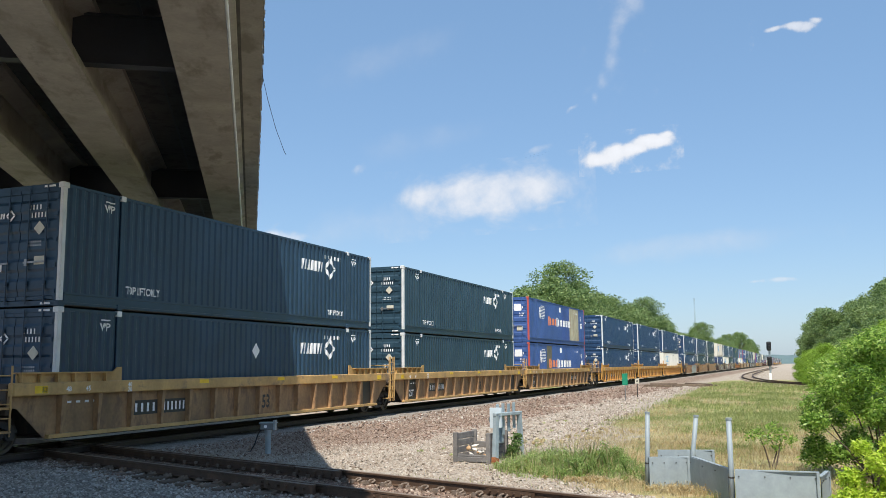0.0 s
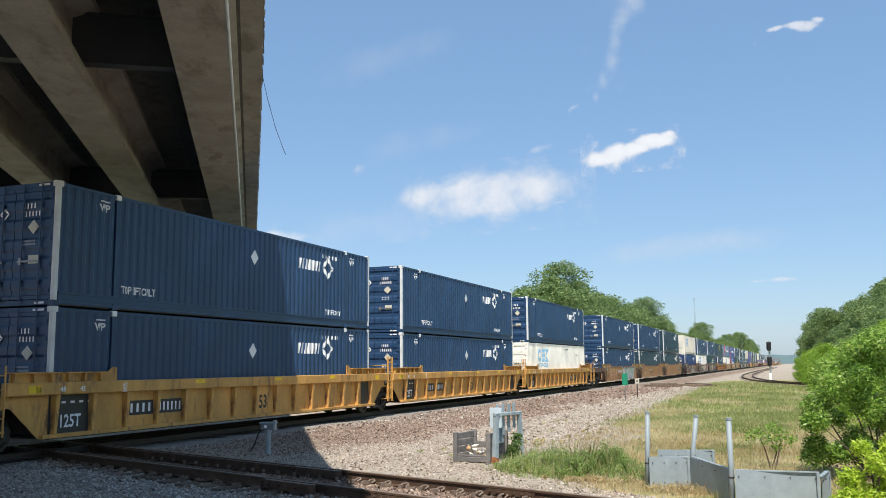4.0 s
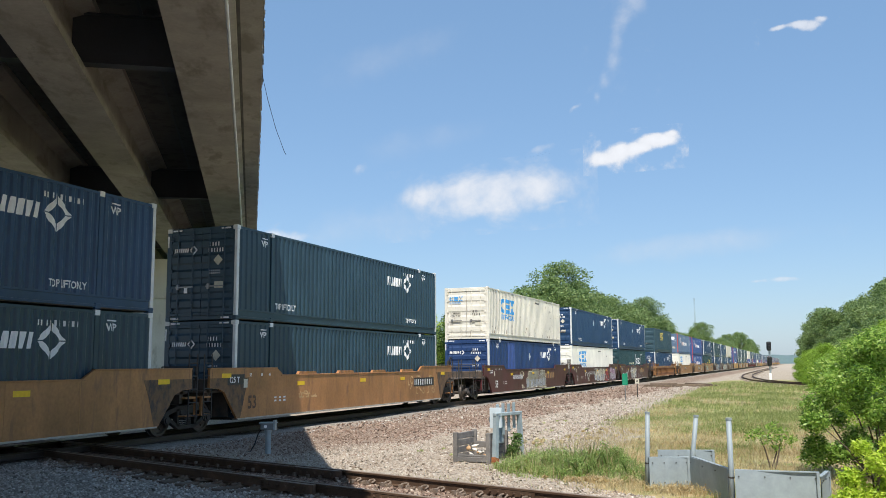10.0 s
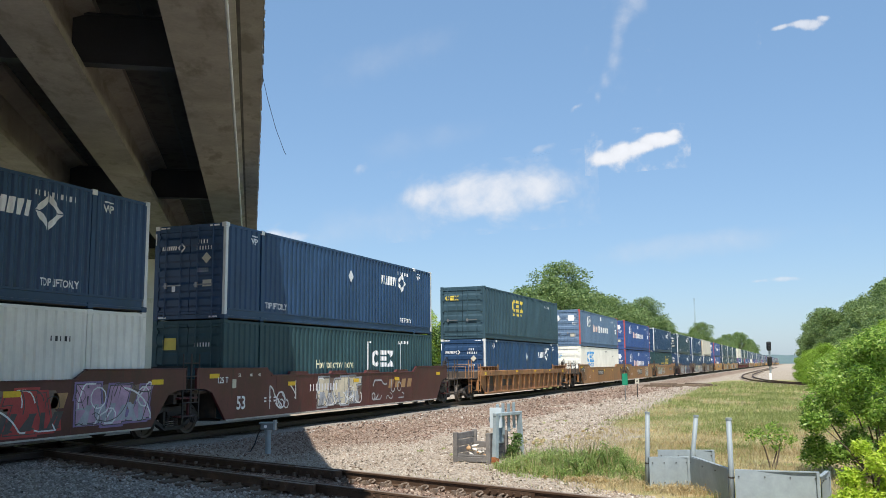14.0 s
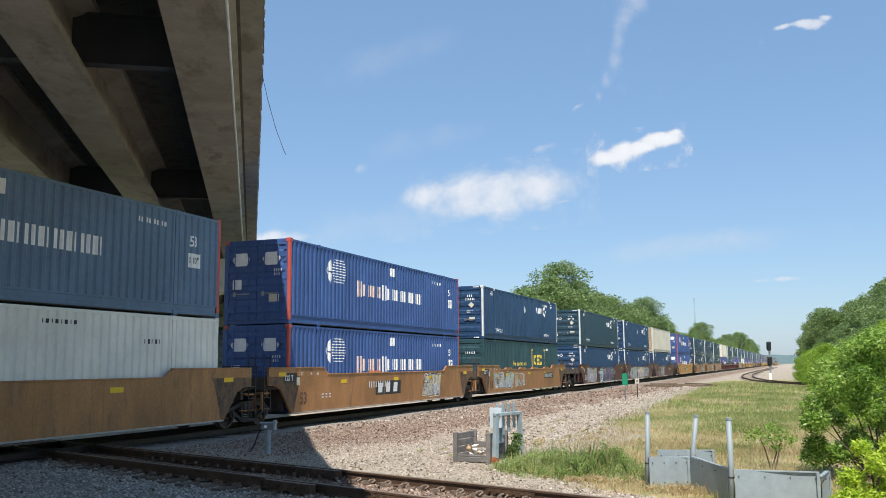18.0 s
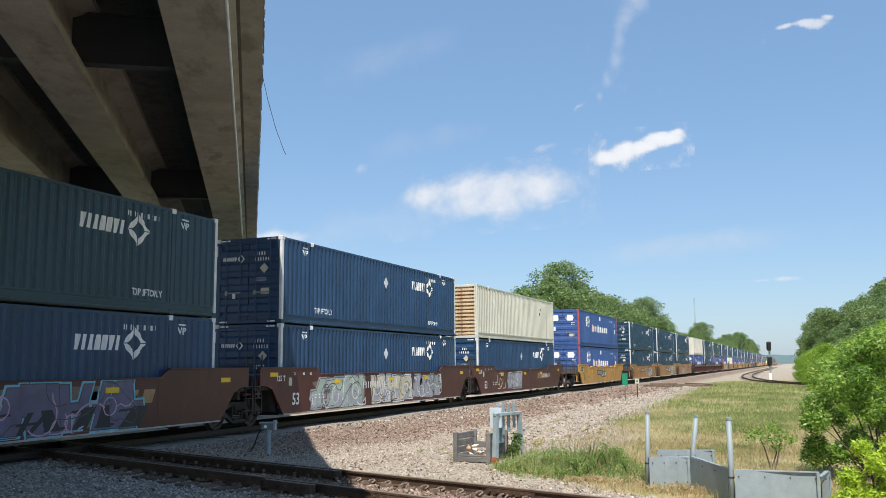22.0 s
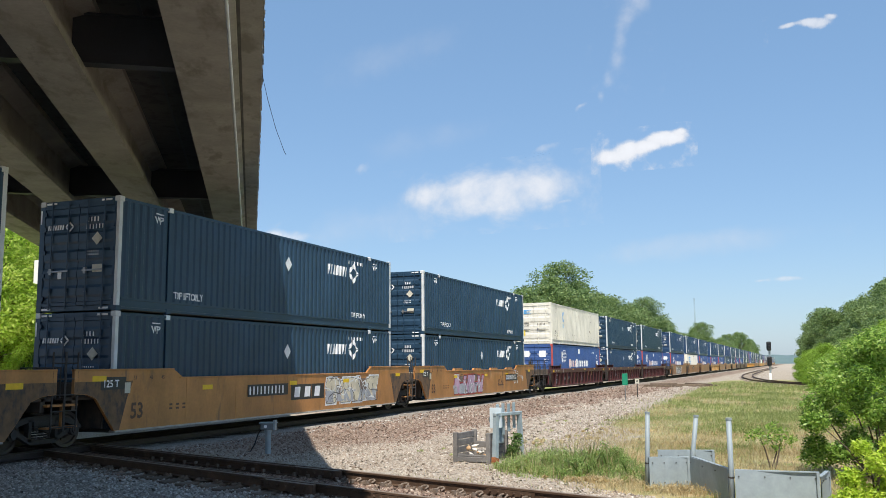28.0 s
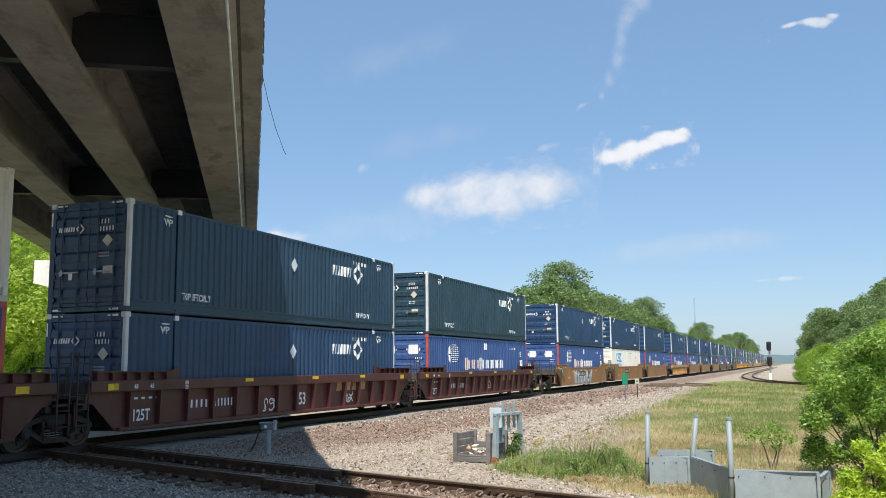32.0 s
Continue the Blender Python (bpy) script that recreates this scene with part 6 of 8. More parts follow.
def arc_marks(c, lite, ink="arc_blue", z=1.66, y=2.25, word=True, k=1.0):
    x = HW
    mk(c, "logo", on_side(logo_big(k), y, z, x), ink, "large blue arc-and-bars logo" if ink == "arc_blue" else "large arc-and-bars logo")
    if word:
        mk(c, "writing", on_side(text_bm("INTERMODAL", 0.40, 0.98), y + 0.15, z - 0.36, x), ink)
    if lite:
        return
    if z < 1.6:
        rust_streaks(c, 3)
    mk(c, "number_marking", on_side(bars_row((0.10,) * 8, 0.10, 0.04), 9.6, 2.5, x), "panel_black")
    mk(c, "number_marking", on_side(bars_row((0.10,) * 5, 0.12, 0.04), 13.0, 2.1, x), "panel_black")
    mk(c, "door_logo", on_end(logo_big(0.30), -1.0, 2.14, -0.006), ink)
    mk(c, "writing", on_end(text_bm("INTERMODAL", 0.11), -1.0, 2.0, -0.006), ink)
    mk(c, "number_marking", on_end(bars_row((0.07,) * 4, 0.12, 0.03), 0.30, 1.5, -0.006), "panel_black")
    mk(c, "number_marking", on_end(bars_row((0.07,) * 6, 0.12, 0.03), 0.26, 1.32, -0.006), "panel_black")
    mk(c, "writing", on_end(text_bm("WARNING", 0.12), -0.95, 1.42, -0.006), "panel_black")
    mk(c, "writing", on_end(text_bm("HIGH CUBE", 0.12), -0.98, 1.26, -0.006), "panel_black")
    bm = bmesh.new()
    bar(bm, 0, 0, 0.4, 0.26)
    mk(c, "data_plate", on_end(bm, 0.5, 0.75, -0.008), "placard")


def rust_streaks(c, seed):
    """Short rust runs and scrapes above the lower rail and under the top rail."""
    rng = random.Random(seed)
    bm = bmesh.new()
    for k in range(170):
        y, w = rng.uniform(0.4, 15.6) if k % 5 else rng.uniform(0.6, 2.2), rng.uniform(0.012, 0.04)
        z0, h = (0.36, rng.uniform(0.05, 0.30)) if k % 4 == 0 else (rng.uniform(2.45, 2.7), rng.uniform(0.05, 0.2)) if k % 4 == 1 else (rng.uniform(0.5, 2.3), rng.uniform(0.03, 0.16)) if k % 4 == 2 else (rng.uniform(0.5, 0.8), rng.uniform(0.05, 0.16))
        poly(bm, ((y, z0), (y + w, z0), (y + w * 0.7, z0 + h), (y + w * 0.3, z0 + h)))
    tagged(mk(c, "rust_streak", on_side(bm, 0, 0, HW), "rust_dark", "short dark rust streaks"), kind="stuff")


def worn_marks(c, lite):
    """What is left of a worn logo: one arc and a few letters' bars."""
    bm = logo_big(0.95)
    bmesh.ops.delete(bm, geom=[v for v in bm.verts if v.co.x > 0.6], context="VERTS")
    mk(c, "logo", on_side(bm, 3.1, 1.6, HW), "arc_blue", "worn blue arc logo")
    mk(c, "number_marking", on_side(bars_row((0.12, 0.16), 0.3, 0.06), 3.3, 1.2, HW), "word_blue")
    if not lite:
        rust_streaks(c, 5)
        mk(c, "writing", on_side(text_bm("53", 0.34, 0.8), 0.9, 0.75, HW), "panel_black")
        mk(c, "door_logo", on_end(logo_big(0.30), -1.0, 2.14, -0.006), "arc_blue")
        mk(c, "number_marking", on_end(bars_row((0.07,) * 6, 0.12, 0.03), 0.26, 1.32, -0.006), "panel_black")
        mk(c, "writing", on_end(text_bm("WARNING", 0.12), -0.95, 1.42, -0.006), "panel_black")
        mk(c, "writing", on_end(text_bm("HIGH CUBE", 0.12), -0.98, 1.26, -0.006), "panel_black")
        mk(c, "data_plate", on_end(boxes_flat(0.36, 0.4), -0.98, 0.6, -0.008), "gold")


def stem_row(n, h, w=0.30, gap=0.115):
    """Plain pairs of a thick and a thin upright bar, the first pair taller, for a row of worn lettering."""
    bm = bmesh.new()
    x = 0.0
    for k in range(n):
        ww, hh = (0.38, h * 1.36) if k == 0 else (w, h)
        z = -0.06 if k == 0 else 0.0
        bar(bm, x, z, x + 0.14, z + hh)
        bar(bm, x + ww - 0.09, z, x + ww, z + hh)
        x += ww + gap
    return bm


def stripe_marks(c, lite, two=True, patches=(), ink="worn_red"):
    x = HW
    mk(c, "logo", on_side(speed_mark(1.35), 2.5, 2.05, x), "mark", "white diamond logo with trailing stripes")
    mk(c, "word_marking", on_side(stem_row(5, 0.46), 5.0, 1.30, x), ink)
    mk(c, "word_marking", on_side(stem_row(10, 0.46), 7.25, 1.30, x), "mark")
    bm = bmesh.new()
    bar(bm, 0, 0, 0.42, 0.34)
    mk(c, "blank_panel", on_side(bm, 8.0, 2.3, x), "mark")
    for y0, y1, paint, *zz in patches:
        z0, z1 = zz or (0.36, 2.76)
        mk(c, "paint_patch", on_side(boxes_flat(y1 - y0, z1 - z0), y0, z0, x, lift=0.0025), paint, "repainted patch of the side wall")
    mk(c, "writing", on_side(text_bm("53", 0.42, 0.8), 14.75, 1.95, x), "mark")
    if lite:
        return
    bm = bmesh.new()
    bar(bm, 0, 0, 0.5, 0.4)
    mk(c, "data_plate", on_side(bm, 14.7, 1.35, x), "mark")
    mk(c, "writing", on_side(text_bm("110'", 0.24), 14.72, 1.48, x, lift=0.007), "panel_black")
    mk(c, "number_marking", on_side(bars_row((0.10,) * 8, 0.13, 0.05), 12.6, 2.35, x), "mark")
    for xx in (-0.62, 0.58):
        bm = bmesh.new()
        poly(bm, ((-0.36, 0), (-0.22, -0.22), (0.22, -0.22), (0.36, 0), (0.22, 0.22), (-0.22, 0.22)))
        mk(c, "door_logo", on_end(bm, xx, 2.22, -0.006), "mark")
    mk(c, "number_marking", on_end(bars_row((0.06,) * 4, 0.09, 0.03), 0.68, 1.78, -0.006), "mark")
    mk(c, "number_marking", on_end(bars_row((0.06,) * 3, 0.09, 0.03), 0.70, 1.64, -0.006), "mark")
    bm = bmesh.new()
    bar(bm, 0, 0, 0.4, 0.26)
    mk(c, "data_plate", on_end(bm, 0.5, 0.75, -0.008), "placard")
    bm = bmesh.new()
    bar(bm, 0, 0, 0.36, 0.34)
    mk(c, "data_plate", on_end(bm, -0.95, 1.2, -0.008), "mark")


def boxes_flat(w, h):
    bm = bmesh.new()
    bar(bm, 0, 0, w, h)
    return bm


def green_marks(c, lite, ink="mark"):
    x = HW
    arc = logo_big(0.78)
    mk(c, "logo", on_side(arc, 9.9, 1.45, x), ink, "arc-and-bars logo between brackets")
    for y, s in ((9.5, 1), (12.6, -1)):
        bm = bmesh.new()
        bar(bm, 0, -0.25, 0.07, 1.05)
        bar(bm, 0, 0.98, 0.3 * s, 1.05) if s > 0 else bar(bm, -0.24, 0.98, 0.0, 1.05)
        bar(bm, 0, -0.25, 0.3 * s, -0.18) if s > 0 else bar(bm, -0.24, -0.25, 0.0, -0.18)
        mk(c, "bracket", on_side(bm, y, 1.40, x), ink)
    mk(c, "writing", on_side(text_bm("How tomorrow moves", 0.42, 0.72), 5.5, 1.42, x), ink if ink == "gold" else "slogan")
    if not lite:
        mk(c, "number_marking", on_side(bars_row((0.10,) * 8, 0.13, 0.05), 12.5, 2.4, x), "mark")
        mk(c, "number_marking", on_end(bars_row((0.07,) * 6, 0.12, 0.03), 0.26, 2.09, -0.006), "mark")
        bm = bmesh.new()
        bar(bm, 0, 0, 0.5, 0.36)
        mk(c, "data_plate", on_end(bm, -0.9, 2.0, -0.008), "gold")


def gold_marks(c, lite):
    mk(c, "logo", on_side(logo_big(0.85), 5.2, 1.75, HW), "gold", "large gold arc-and-bars logo")
    mk(c, "word_marking", on_side(bars_row((0.16,) * 9, 0.14, 0.05), 5.3, 1.5, HW), "gold")
    if not lite:
        mk(c, "door_logo", on_end(logo_big(0.30), -1.0, 2.14, -0.006), "gold")
        mk(c, "number_marking", on_side(bars_row((0.10,) * 8, 0.13, 0.05), 12.6, 2.35, HW), "mark")


def plain_marks(c, lite):
    mk(c, "number_marking", on_side(bars_row((0.10,) * 5, 0.16, 0.05), 12.2, 2.1, HW), "panel_black")
    mk(c, "number_marking", on_side(bars_row((0.10,) * 3, 0.16, 0.05), 12.4, 1.8, HW), "panel_black")


L_NAVY = "navy blue corrugated steel container with white logo and white corner posts"
L_GREEN = "dark green corrugated steel container with white logo and white corner posts"
L_STRIPE = "faded bright blue corrugated container with red corner posts and white stripes"
L_WHITE = "off-white corrugated container with large blue logo and rust stains"
STYLES = {
    "N": lambda q: container("slab", "navy", "post_white", lambda c, l: slab_marks(c, l), L_NAVY, q),
    "n": lambda q: container("slab", "navy", "post_white", lambda c, l: slab_marks(c, l, tag=None), L_NAVY, q),
    "B": lambda q: container("slab", "royal", "post_white", lambda c, l: (slab_marks(c, l), mk(c, "paint_patch", on_side(boxes_flat(1.5, 2.4), 3.4, 0.36, HW, lift=0.0025), "dkpatch", "brighter blue repainted patch of the side wall")), "bright navy corrugated container with white logo and white posts", q),
    "K": lambda q: container("slab", "slate", "post_white", lambda c, l: slab_marks(c, l, tag=None), "dark slate-blue corrugated steel container with white logo", q),
    "k": lambda q: container("slab", "slate", "post_white", lambda c, l: slab_marks(c, l), "dark slate-blue corrugated container with a diamond placard", q),
    "G": lambda q: container("slab", "dkgreen", "post_white", lambda c, l: slab_marks(c, l, tag=None), L_GREEN, q),
    "P": lambda q: container("stripe", "purple", "post_red", lambda c, l: stripe_marks(c, l), L_STRIPE, q),
    "Q": lambda q: container("stripe", "purple", "post_red", lambda c, l: stripe_marks(c, l, ink="orange", patches=((8.75, 11.1, "dkpatch"), (11.1, 14.05, "patch"))), "faded bright blue corrugated container patched brown, with red posts", q),
    "R": lambda q: container("stripe", "purple", "post_red", lambda c, l: stripe_marks(c, l, ink="orange", patches=((4.25, 5.6, "patch_dark"),)), "faded bright blue corrugated container with one brown patch", q),
    "p": lambda q: container("stripe", "purple", "post_red", lambda c, l: stripe_marks(c, l, patches=((3.9, 6.6, "dkpatch", 0.36, 0.75), (6.1, 7.2, "orange", 0.5, 1.3))), "bright blue corrugated container with dark touched-up patches", q),
    "S": lambda q: container("stripe", "greyblue", "post_red", lambda c, l: stripe_marks(c, l), "faded grey-blue corrugated container with red posts and worn markings", q),
    "V": lambda q: container("arc", "white_rusty", "white_rusty", lambda c, l: arc_marks(c, l, z=1.55), "off-white corrugated container with blue logo and heavy rust streaks", q),
    "W": lambda q: container("arc", "white", "white", lambda c, l: arc_marks(c, l), L_WHITE, q),
    "w": lambda q: container("arc", "white", "white", lambda c, l: arc_marks(c, l, ink="word_blue"), "off-white corrugated container with half-faded blue logo", q),
    "C": lambda q: container("arc", "white_rusty", "white_rusty", lambda c, l: worn_marks(c, l), "cream corrugated container with faded blue logo and rust", q),
    "c": lambda q: container("arc", "bone", "bone", lambda c, l: plain_marks(c, l), "plain cream corrugated container with a slatted rusty end", q, doors=False),
    "T": lambda q: container("green", "teal", "teal", lambda c, l: green_marks(c, l), "teal green corrugated container with white bracketed logo", q),
    "Y": lambda q: container("green", "teal", "teal", lambda c, l: green_marks(c, l, "gold"), "teal green corrugated container with yellow bracketed logo", q),
    "D": lambda q: container("green", "slate_green", "slate_green", lambda c, l: gold_marks(c, l), "slate green corrugated container with gold logo", q),
}
# ---------------------------------------------------------------- well cars
CX = 1.495


def wheelset_bm():
    bm = bmesh.new()
    tube(bm, (-0.98, 0, 0), (0.98, 0, 0), 0.08, 8)
    for s in (-1, 1):
        n = 24
        prof = ((0.69, 0.20), (0.69, 0.455), (0.72, 0.455), (0.735, 0.43), (0.82, 0.42), (0.82, 0.35), (0.775, 0.33), (0.775, 0.20), (0.83, 0.14))
        rings = [[bm.verts.new((s * x, r * math.cos(2 * math.pi * i / n), r * math.sin(2 * math.pi * i / n))) for i in range(n)] for x, r in prof]
        fs = []
        for a, b in zip(rings, rings[1:]):
            for i in range(n):
                j = (i + 1) % n
                fs.append(bm.faces.new((a[i], a[j], b[j], b[i])))
        fs.append(bm.faces.new(rings[-1]))
        fs.append(bm.faces.new(rings[0]))
        for i in range(4):
            t = i * math.pi / 2
            c = Vector((s * 0.79, 0.24 * math.cos(t), 0.24 * math.sin(t)))
            tube(bm, c - Vector((0.02, 0, 0)), c + Vector((0.02, 0, 0)), 0.03, 6)
        bmesh.ops.recalc_face_normals(bm, faces=fs)
    return bm


def side_frame_bm(s):
    """A cast truck side with two window openings, a spring nest and bearing pockets."""
    bm = bmesh.new()
    x0, x1 = (0.90, 1.04) if s > 0 else (-1.04, -0.90)
    prism(bm, ((-1.12, 0.52), (-0.98, 0.62), (-0.45, 0.78), (0.45, 0.78), (0.98, 0.62), (1.12, 0.52), (1.12, 0.44), (0.98, 0.50), (0.42, 0.66), (-0.42, 0.66), (-0.98, 0.50), (-1.12, 0.44)), "x", x0, x1)
    prism(bm, ((-1.0, 0.52), (-0.36, 0.16), (0.36, 0.16), (1.0, 0.52), (0.86, 0.54), (0.32, 0.26), (-0.32, 0.26), (-0.86, 0.54)), "x", x0, x1)
    for y in (-0.42, 0.34):
        box(bm, x0, x1, y, y + 0.08, 0.22, 0.72)
    for y in (-0.20, -0.02, 0.16):
        for k in range(5):
            z = 0.28 + k * 0.055
            tube(bm, ((x0 + x1) / 2, y, z), ((x0 + x1) / 2, y, z + 0.034), 0.075, 8)
    box(bm, x0 - 0.02, x1 + 0.02, -0.3, 0.3, 0.56, 0.66)
    return bm


def truck(car, y, lite=False):
    t = part_of("truck", shared("bolster", lambda: boxes((-1.0, 1.0, -0.2, 0.2, 0.44, 0.66), (-0.5, 0.5, -0.35, 0.35, 0.66, 0.78), bevel=0.03)), M["iron"], car, "dark cast-iron truck")
    t.matrix_basis = pose(0, y, 0)
    part_of("side_frame", shared("sfr", lambda: side_frame_bm(1)), M["iron"], t)
    if not lite:
        part_of("side_frame", shared("sfl", lambda: side_frame_bm(-1)), M["iron"], t)
    me = shared("wheelset", wheelset_bm)
    for k, dy in enumerate((-0.89, 0.89)):
        w = part_of("wheelset", me, M["tread"], t, "worn steel wheelset")
        w.matrix_basis = pose(0, dy, 0.42)
        WHEELS[k].append(w)
        for s in () if lite else (-1, 1):
            b = part_of("bearing_cap", shared("bcap", lambda: tube(tube(bmesh.new(), (-0.05, 0, 0), (0.05, 0, 0), 0.13, 12), (0.05, 0, 0), (0.085, 0, 0), 0.085, 12)), M["iron"], t)
            b.matrix_basis = pose(s * 1.03, dy, 0.42, 0, 0, 0 if s > 0 else 180)
    return t


WHEELS = ([], [])


def side_outline(kind):
    if kind == "rib":
        return ((-1.30, 1.02), (-1.05, 0.98), (-0.28, 0.31), (16.43, 0.31), (17.2, 0.98), (17.45, 1.02), (17.45, 1.26), (-1.30, 1.26))
    return ((-1.45, 1.25), (-1.05, 1.22), (-0.75, 1.12), (-0.10, 0.33), (16.25, 0.33), (16.9, 1.12), (17.2, 1.22), (17.6, 1.25), (17.6, 1.80), (13.95, 1.80), (13.55, 1.57), (2.45, 1.57), (2.05, 1.80), (-1.45, 1.80))


def curve_strokes(rng, n, w, h, wide=0.028, step=0.13):
    """Loose scribbled ribbons that fill a w by h field."""
    bm = bmesh.new()
    for q in range(n):
        p = Vector(((q + rng.uniform(0.2, 0.8)) / n * w, rng.uniform(0.1, 0.9) * h))
        a = rng.uniform(0, 6.28)
        k = rng.uniform(-3.5, 3.5)
        wd = wide * rng.uniform(0.7, 1.25)
        pts = []
        for i in range(rng.randint(9, 17)):
            pts.append(p.copy())
            a += k * 0.22
            if rng.random() < 0.2:
                k = rng.uniform(-4, 4)
            p = p + Vector((math.cos(a), math.sin(a))) * h * step
            p.x, p.y = min(max(p.x, 0.02), w - 0.02), min(max(p.y, 0.03), h - 0.03)
        last = None
        for p0, p1 in zip(pts, pts[1:]):
            d = p1 - p0
            if d.length < 1e-3:
                continue
            o = Vector((-d.y, d.x)).normalized() * wd
            a0, a1 = last if last else (p0 - o, p0 + o)
            b0, b1 = p1 - o, p1 + o
            poly(bm, (a0, b0, b1, a1), 0.0002 * (q + 1) + 0.00001 * len(bm.faces))
            last = (b0, b1)
    return bm


def blob(rng, w, h, n=22):
    """A ragged cloud-shaped patch."""
    bm = bmesh.new()
    mid = bm.verts.new((w / 2, h / 2, 0))
    ring = []
    for i in range(n):
        a = 2 * math.pi * i / n
        k = rng.uniform(0.82, 1.0) if i % 2 else rng.uniform(0.7, 0.95)
        c, s = math.cos(a), math.sin(a)
        e = 1 / max(abs(c), abs(s)) ** 0.8
        ring.append(bm.verts.new((w / 2 + c * e * k * w / 2, h / 2 + s * e * k * h / 2, 0)))
    for i in range(n):
        bm.faces.new((mid, ring[i], ring[(i + 1) % n]))
    return bm


for key, rgb in dict(g_white=(0.62, 0.62, 0.60), g_cream=(0.55, 0.49, 0.36), g_blue=(0.16, 0.42, 0.52), g_pink=(0.42, 0.27, 0.36), g_grey=(0.33, 0.34, 0.36), g_red=(0.36, 0.05, 0.045), g_black=(0.03, 0.03, 0.03),
                     g_rust=(0.10, 0.055, 0.035), g_purple=(0.20, 0.14, 0.26), g_tanmark=(0.34, 0.20, 0.09), g_dust=(0.17, 0.12, 0.09), g_olive=(0.27, 0.25, 0.18), g_shade=(0.075, 0.065, 0.06), g_violet=(0.13, 0.11, 0.17), g_mint=(0.36, 0.42, 0.36)).items():
    M[key] = mat(key + "_spray", rgb, 0.6, var=0.25, scale=3, grain=25, bump=0.0)


def block_strokes(rng, n, w, h, grow=0.0):
    """Fat slanted strokes set side by side over a w by h field, each group leaning its own way."""
    bm = bmesh.new()
    cell = w / n
    for k in range(n):
        x0, lean, up = k * cell, rng.uniform(-0.35, 0.55) * cell, rng.uniform(0.86, 1.0) * h
        lo = rng.uniform(0.0, 0.10) * h
        t = cell * rng.uniform(0.28, 0.42)
        for q in range(rng.choice((2, 2, 3))):
            xa = x0 + cell * (0.06 + 0.32 * q)
            xb = xa + lean + rng.uniform(-0.3, 0.3) * cell
            poly(bm, ((xa - grow, lo - grow), (xa + t + grow, lo - grow), (xb + t + grow, up + grow), (xb - grow, up + grow)), 0.00004 * len(bm.faces))
        z = lo + (up - lo) * rng.choice((0.12, 0.45, 0.78))
        poly(bm, ((x0 - grow, z - 0.09 * h - grow), (x0 + cell * 0.95 + grow, z - 0.05 * h - grow), (x0 + cell * 0.9 + grow, z + 0.13 * h + grow), (x0 + 0.1 * cell - grow, z + 0.10 * h + grow)), 0.00004 * len(bm.faces))
    return bm


def graffiti(car, x, y, z, w, h, seed, fill, edge, n=5, strokes=0):
    """Sprayed field: fat block strokes with an edge colour round them, shade lines on them, thin scrawl beside."""
    def put(name, bm, lift, paint, label):
        tagged(part(name, on_side(bm, y, z, x + lift, conform=False), M[paint], car, label), kind="stuff")
    if fill == "mark":
        put("logo_plate", boxes_flat(w, h), 0.003, "panel_black", "black plate")
        for k in range(3):
            put("logo_slab", on_plate(0.06 * w + 0.30 * w * k, 0.16 * h, 0.26 * w, 0.68 * h), 0.006, "mark", "slanted white slab")
        return
    rng = random.Random(seed)
    if n:
        groups = max(3, round(w / 0.95))
        put("graffiti_ground", blob(rng, w * 1.04, h), 0.001, "g_dust", "dusty sprayed ground colour")
        for grow, lift, paint, label in ((0.075, 0.003, edge, "sprayed edge colour"), (0.022, 0.0045, "g_shade", "dark sprayed outline"), (0.0, 0.006, fill, "fat sprayed block strokes")):
            put("graffiti_band", block_strokes(random.Random(seed), groups, w, h, grow), lift, paint, label)
        put("graffiti_band", block_strokes(random.Random(seed + 1), groups + 1, w * 0.96, h * 0.55, -0.03), 0.0062, {"g_violet": "g_black", "g_red": "g_shade"}.get(fill, "g_grey"), "darker sprayed inner strokes")
        put("graffiti_band", curve_strokes(rng, n + 2, w, h, 0.022, 0.14), 0.0068, {"g_violet": "g_pink", "g_white": "g_grey"}.get(fill, "g_white"), "pale sprayed highlights")
        put("graffiti_scrawl", curve_strokes(rng, n + 3, w, h, 0.013), 0.0095, "g_shade", "thin dark sprayed lines")
    elif strokes:
        put("graffiti_scrawl", curve_strokes(rng, strokes, w, h), 0.006, edge, "sprayed scrawl")


def on_plate(x, y, w, h):
    bm = bmesh.new()
    poly(bm, ((x + 0.1 * w, y), (x + 0.72 * w, y), (x + 0.72 * w + 0.06, y + h), (x + 0.1 * w + 0.06, y + h)))
    return bm


def ladder_bm(x, y0, y1, z0, z1, n):
    bm = bmesh.new()
    for y in (y0, y1):
        tube(bm, (x, y, z0), (x, y, z1), 0.022, 6)
    for i in range(n):
        z = z0 + (z1 - z0) * (i + 0.3) / n
        tube(bm, (x, y0, z), (x, y1, z), 0.016, 6)
    return bm


def rail_loop_bm(x0, x1, y, z0, z1):
    return pipe(bmesh.new(), ((x0, y, z0), (x0, y, z1), (x1, y, z1), (x1, y, z0)), 0.02)


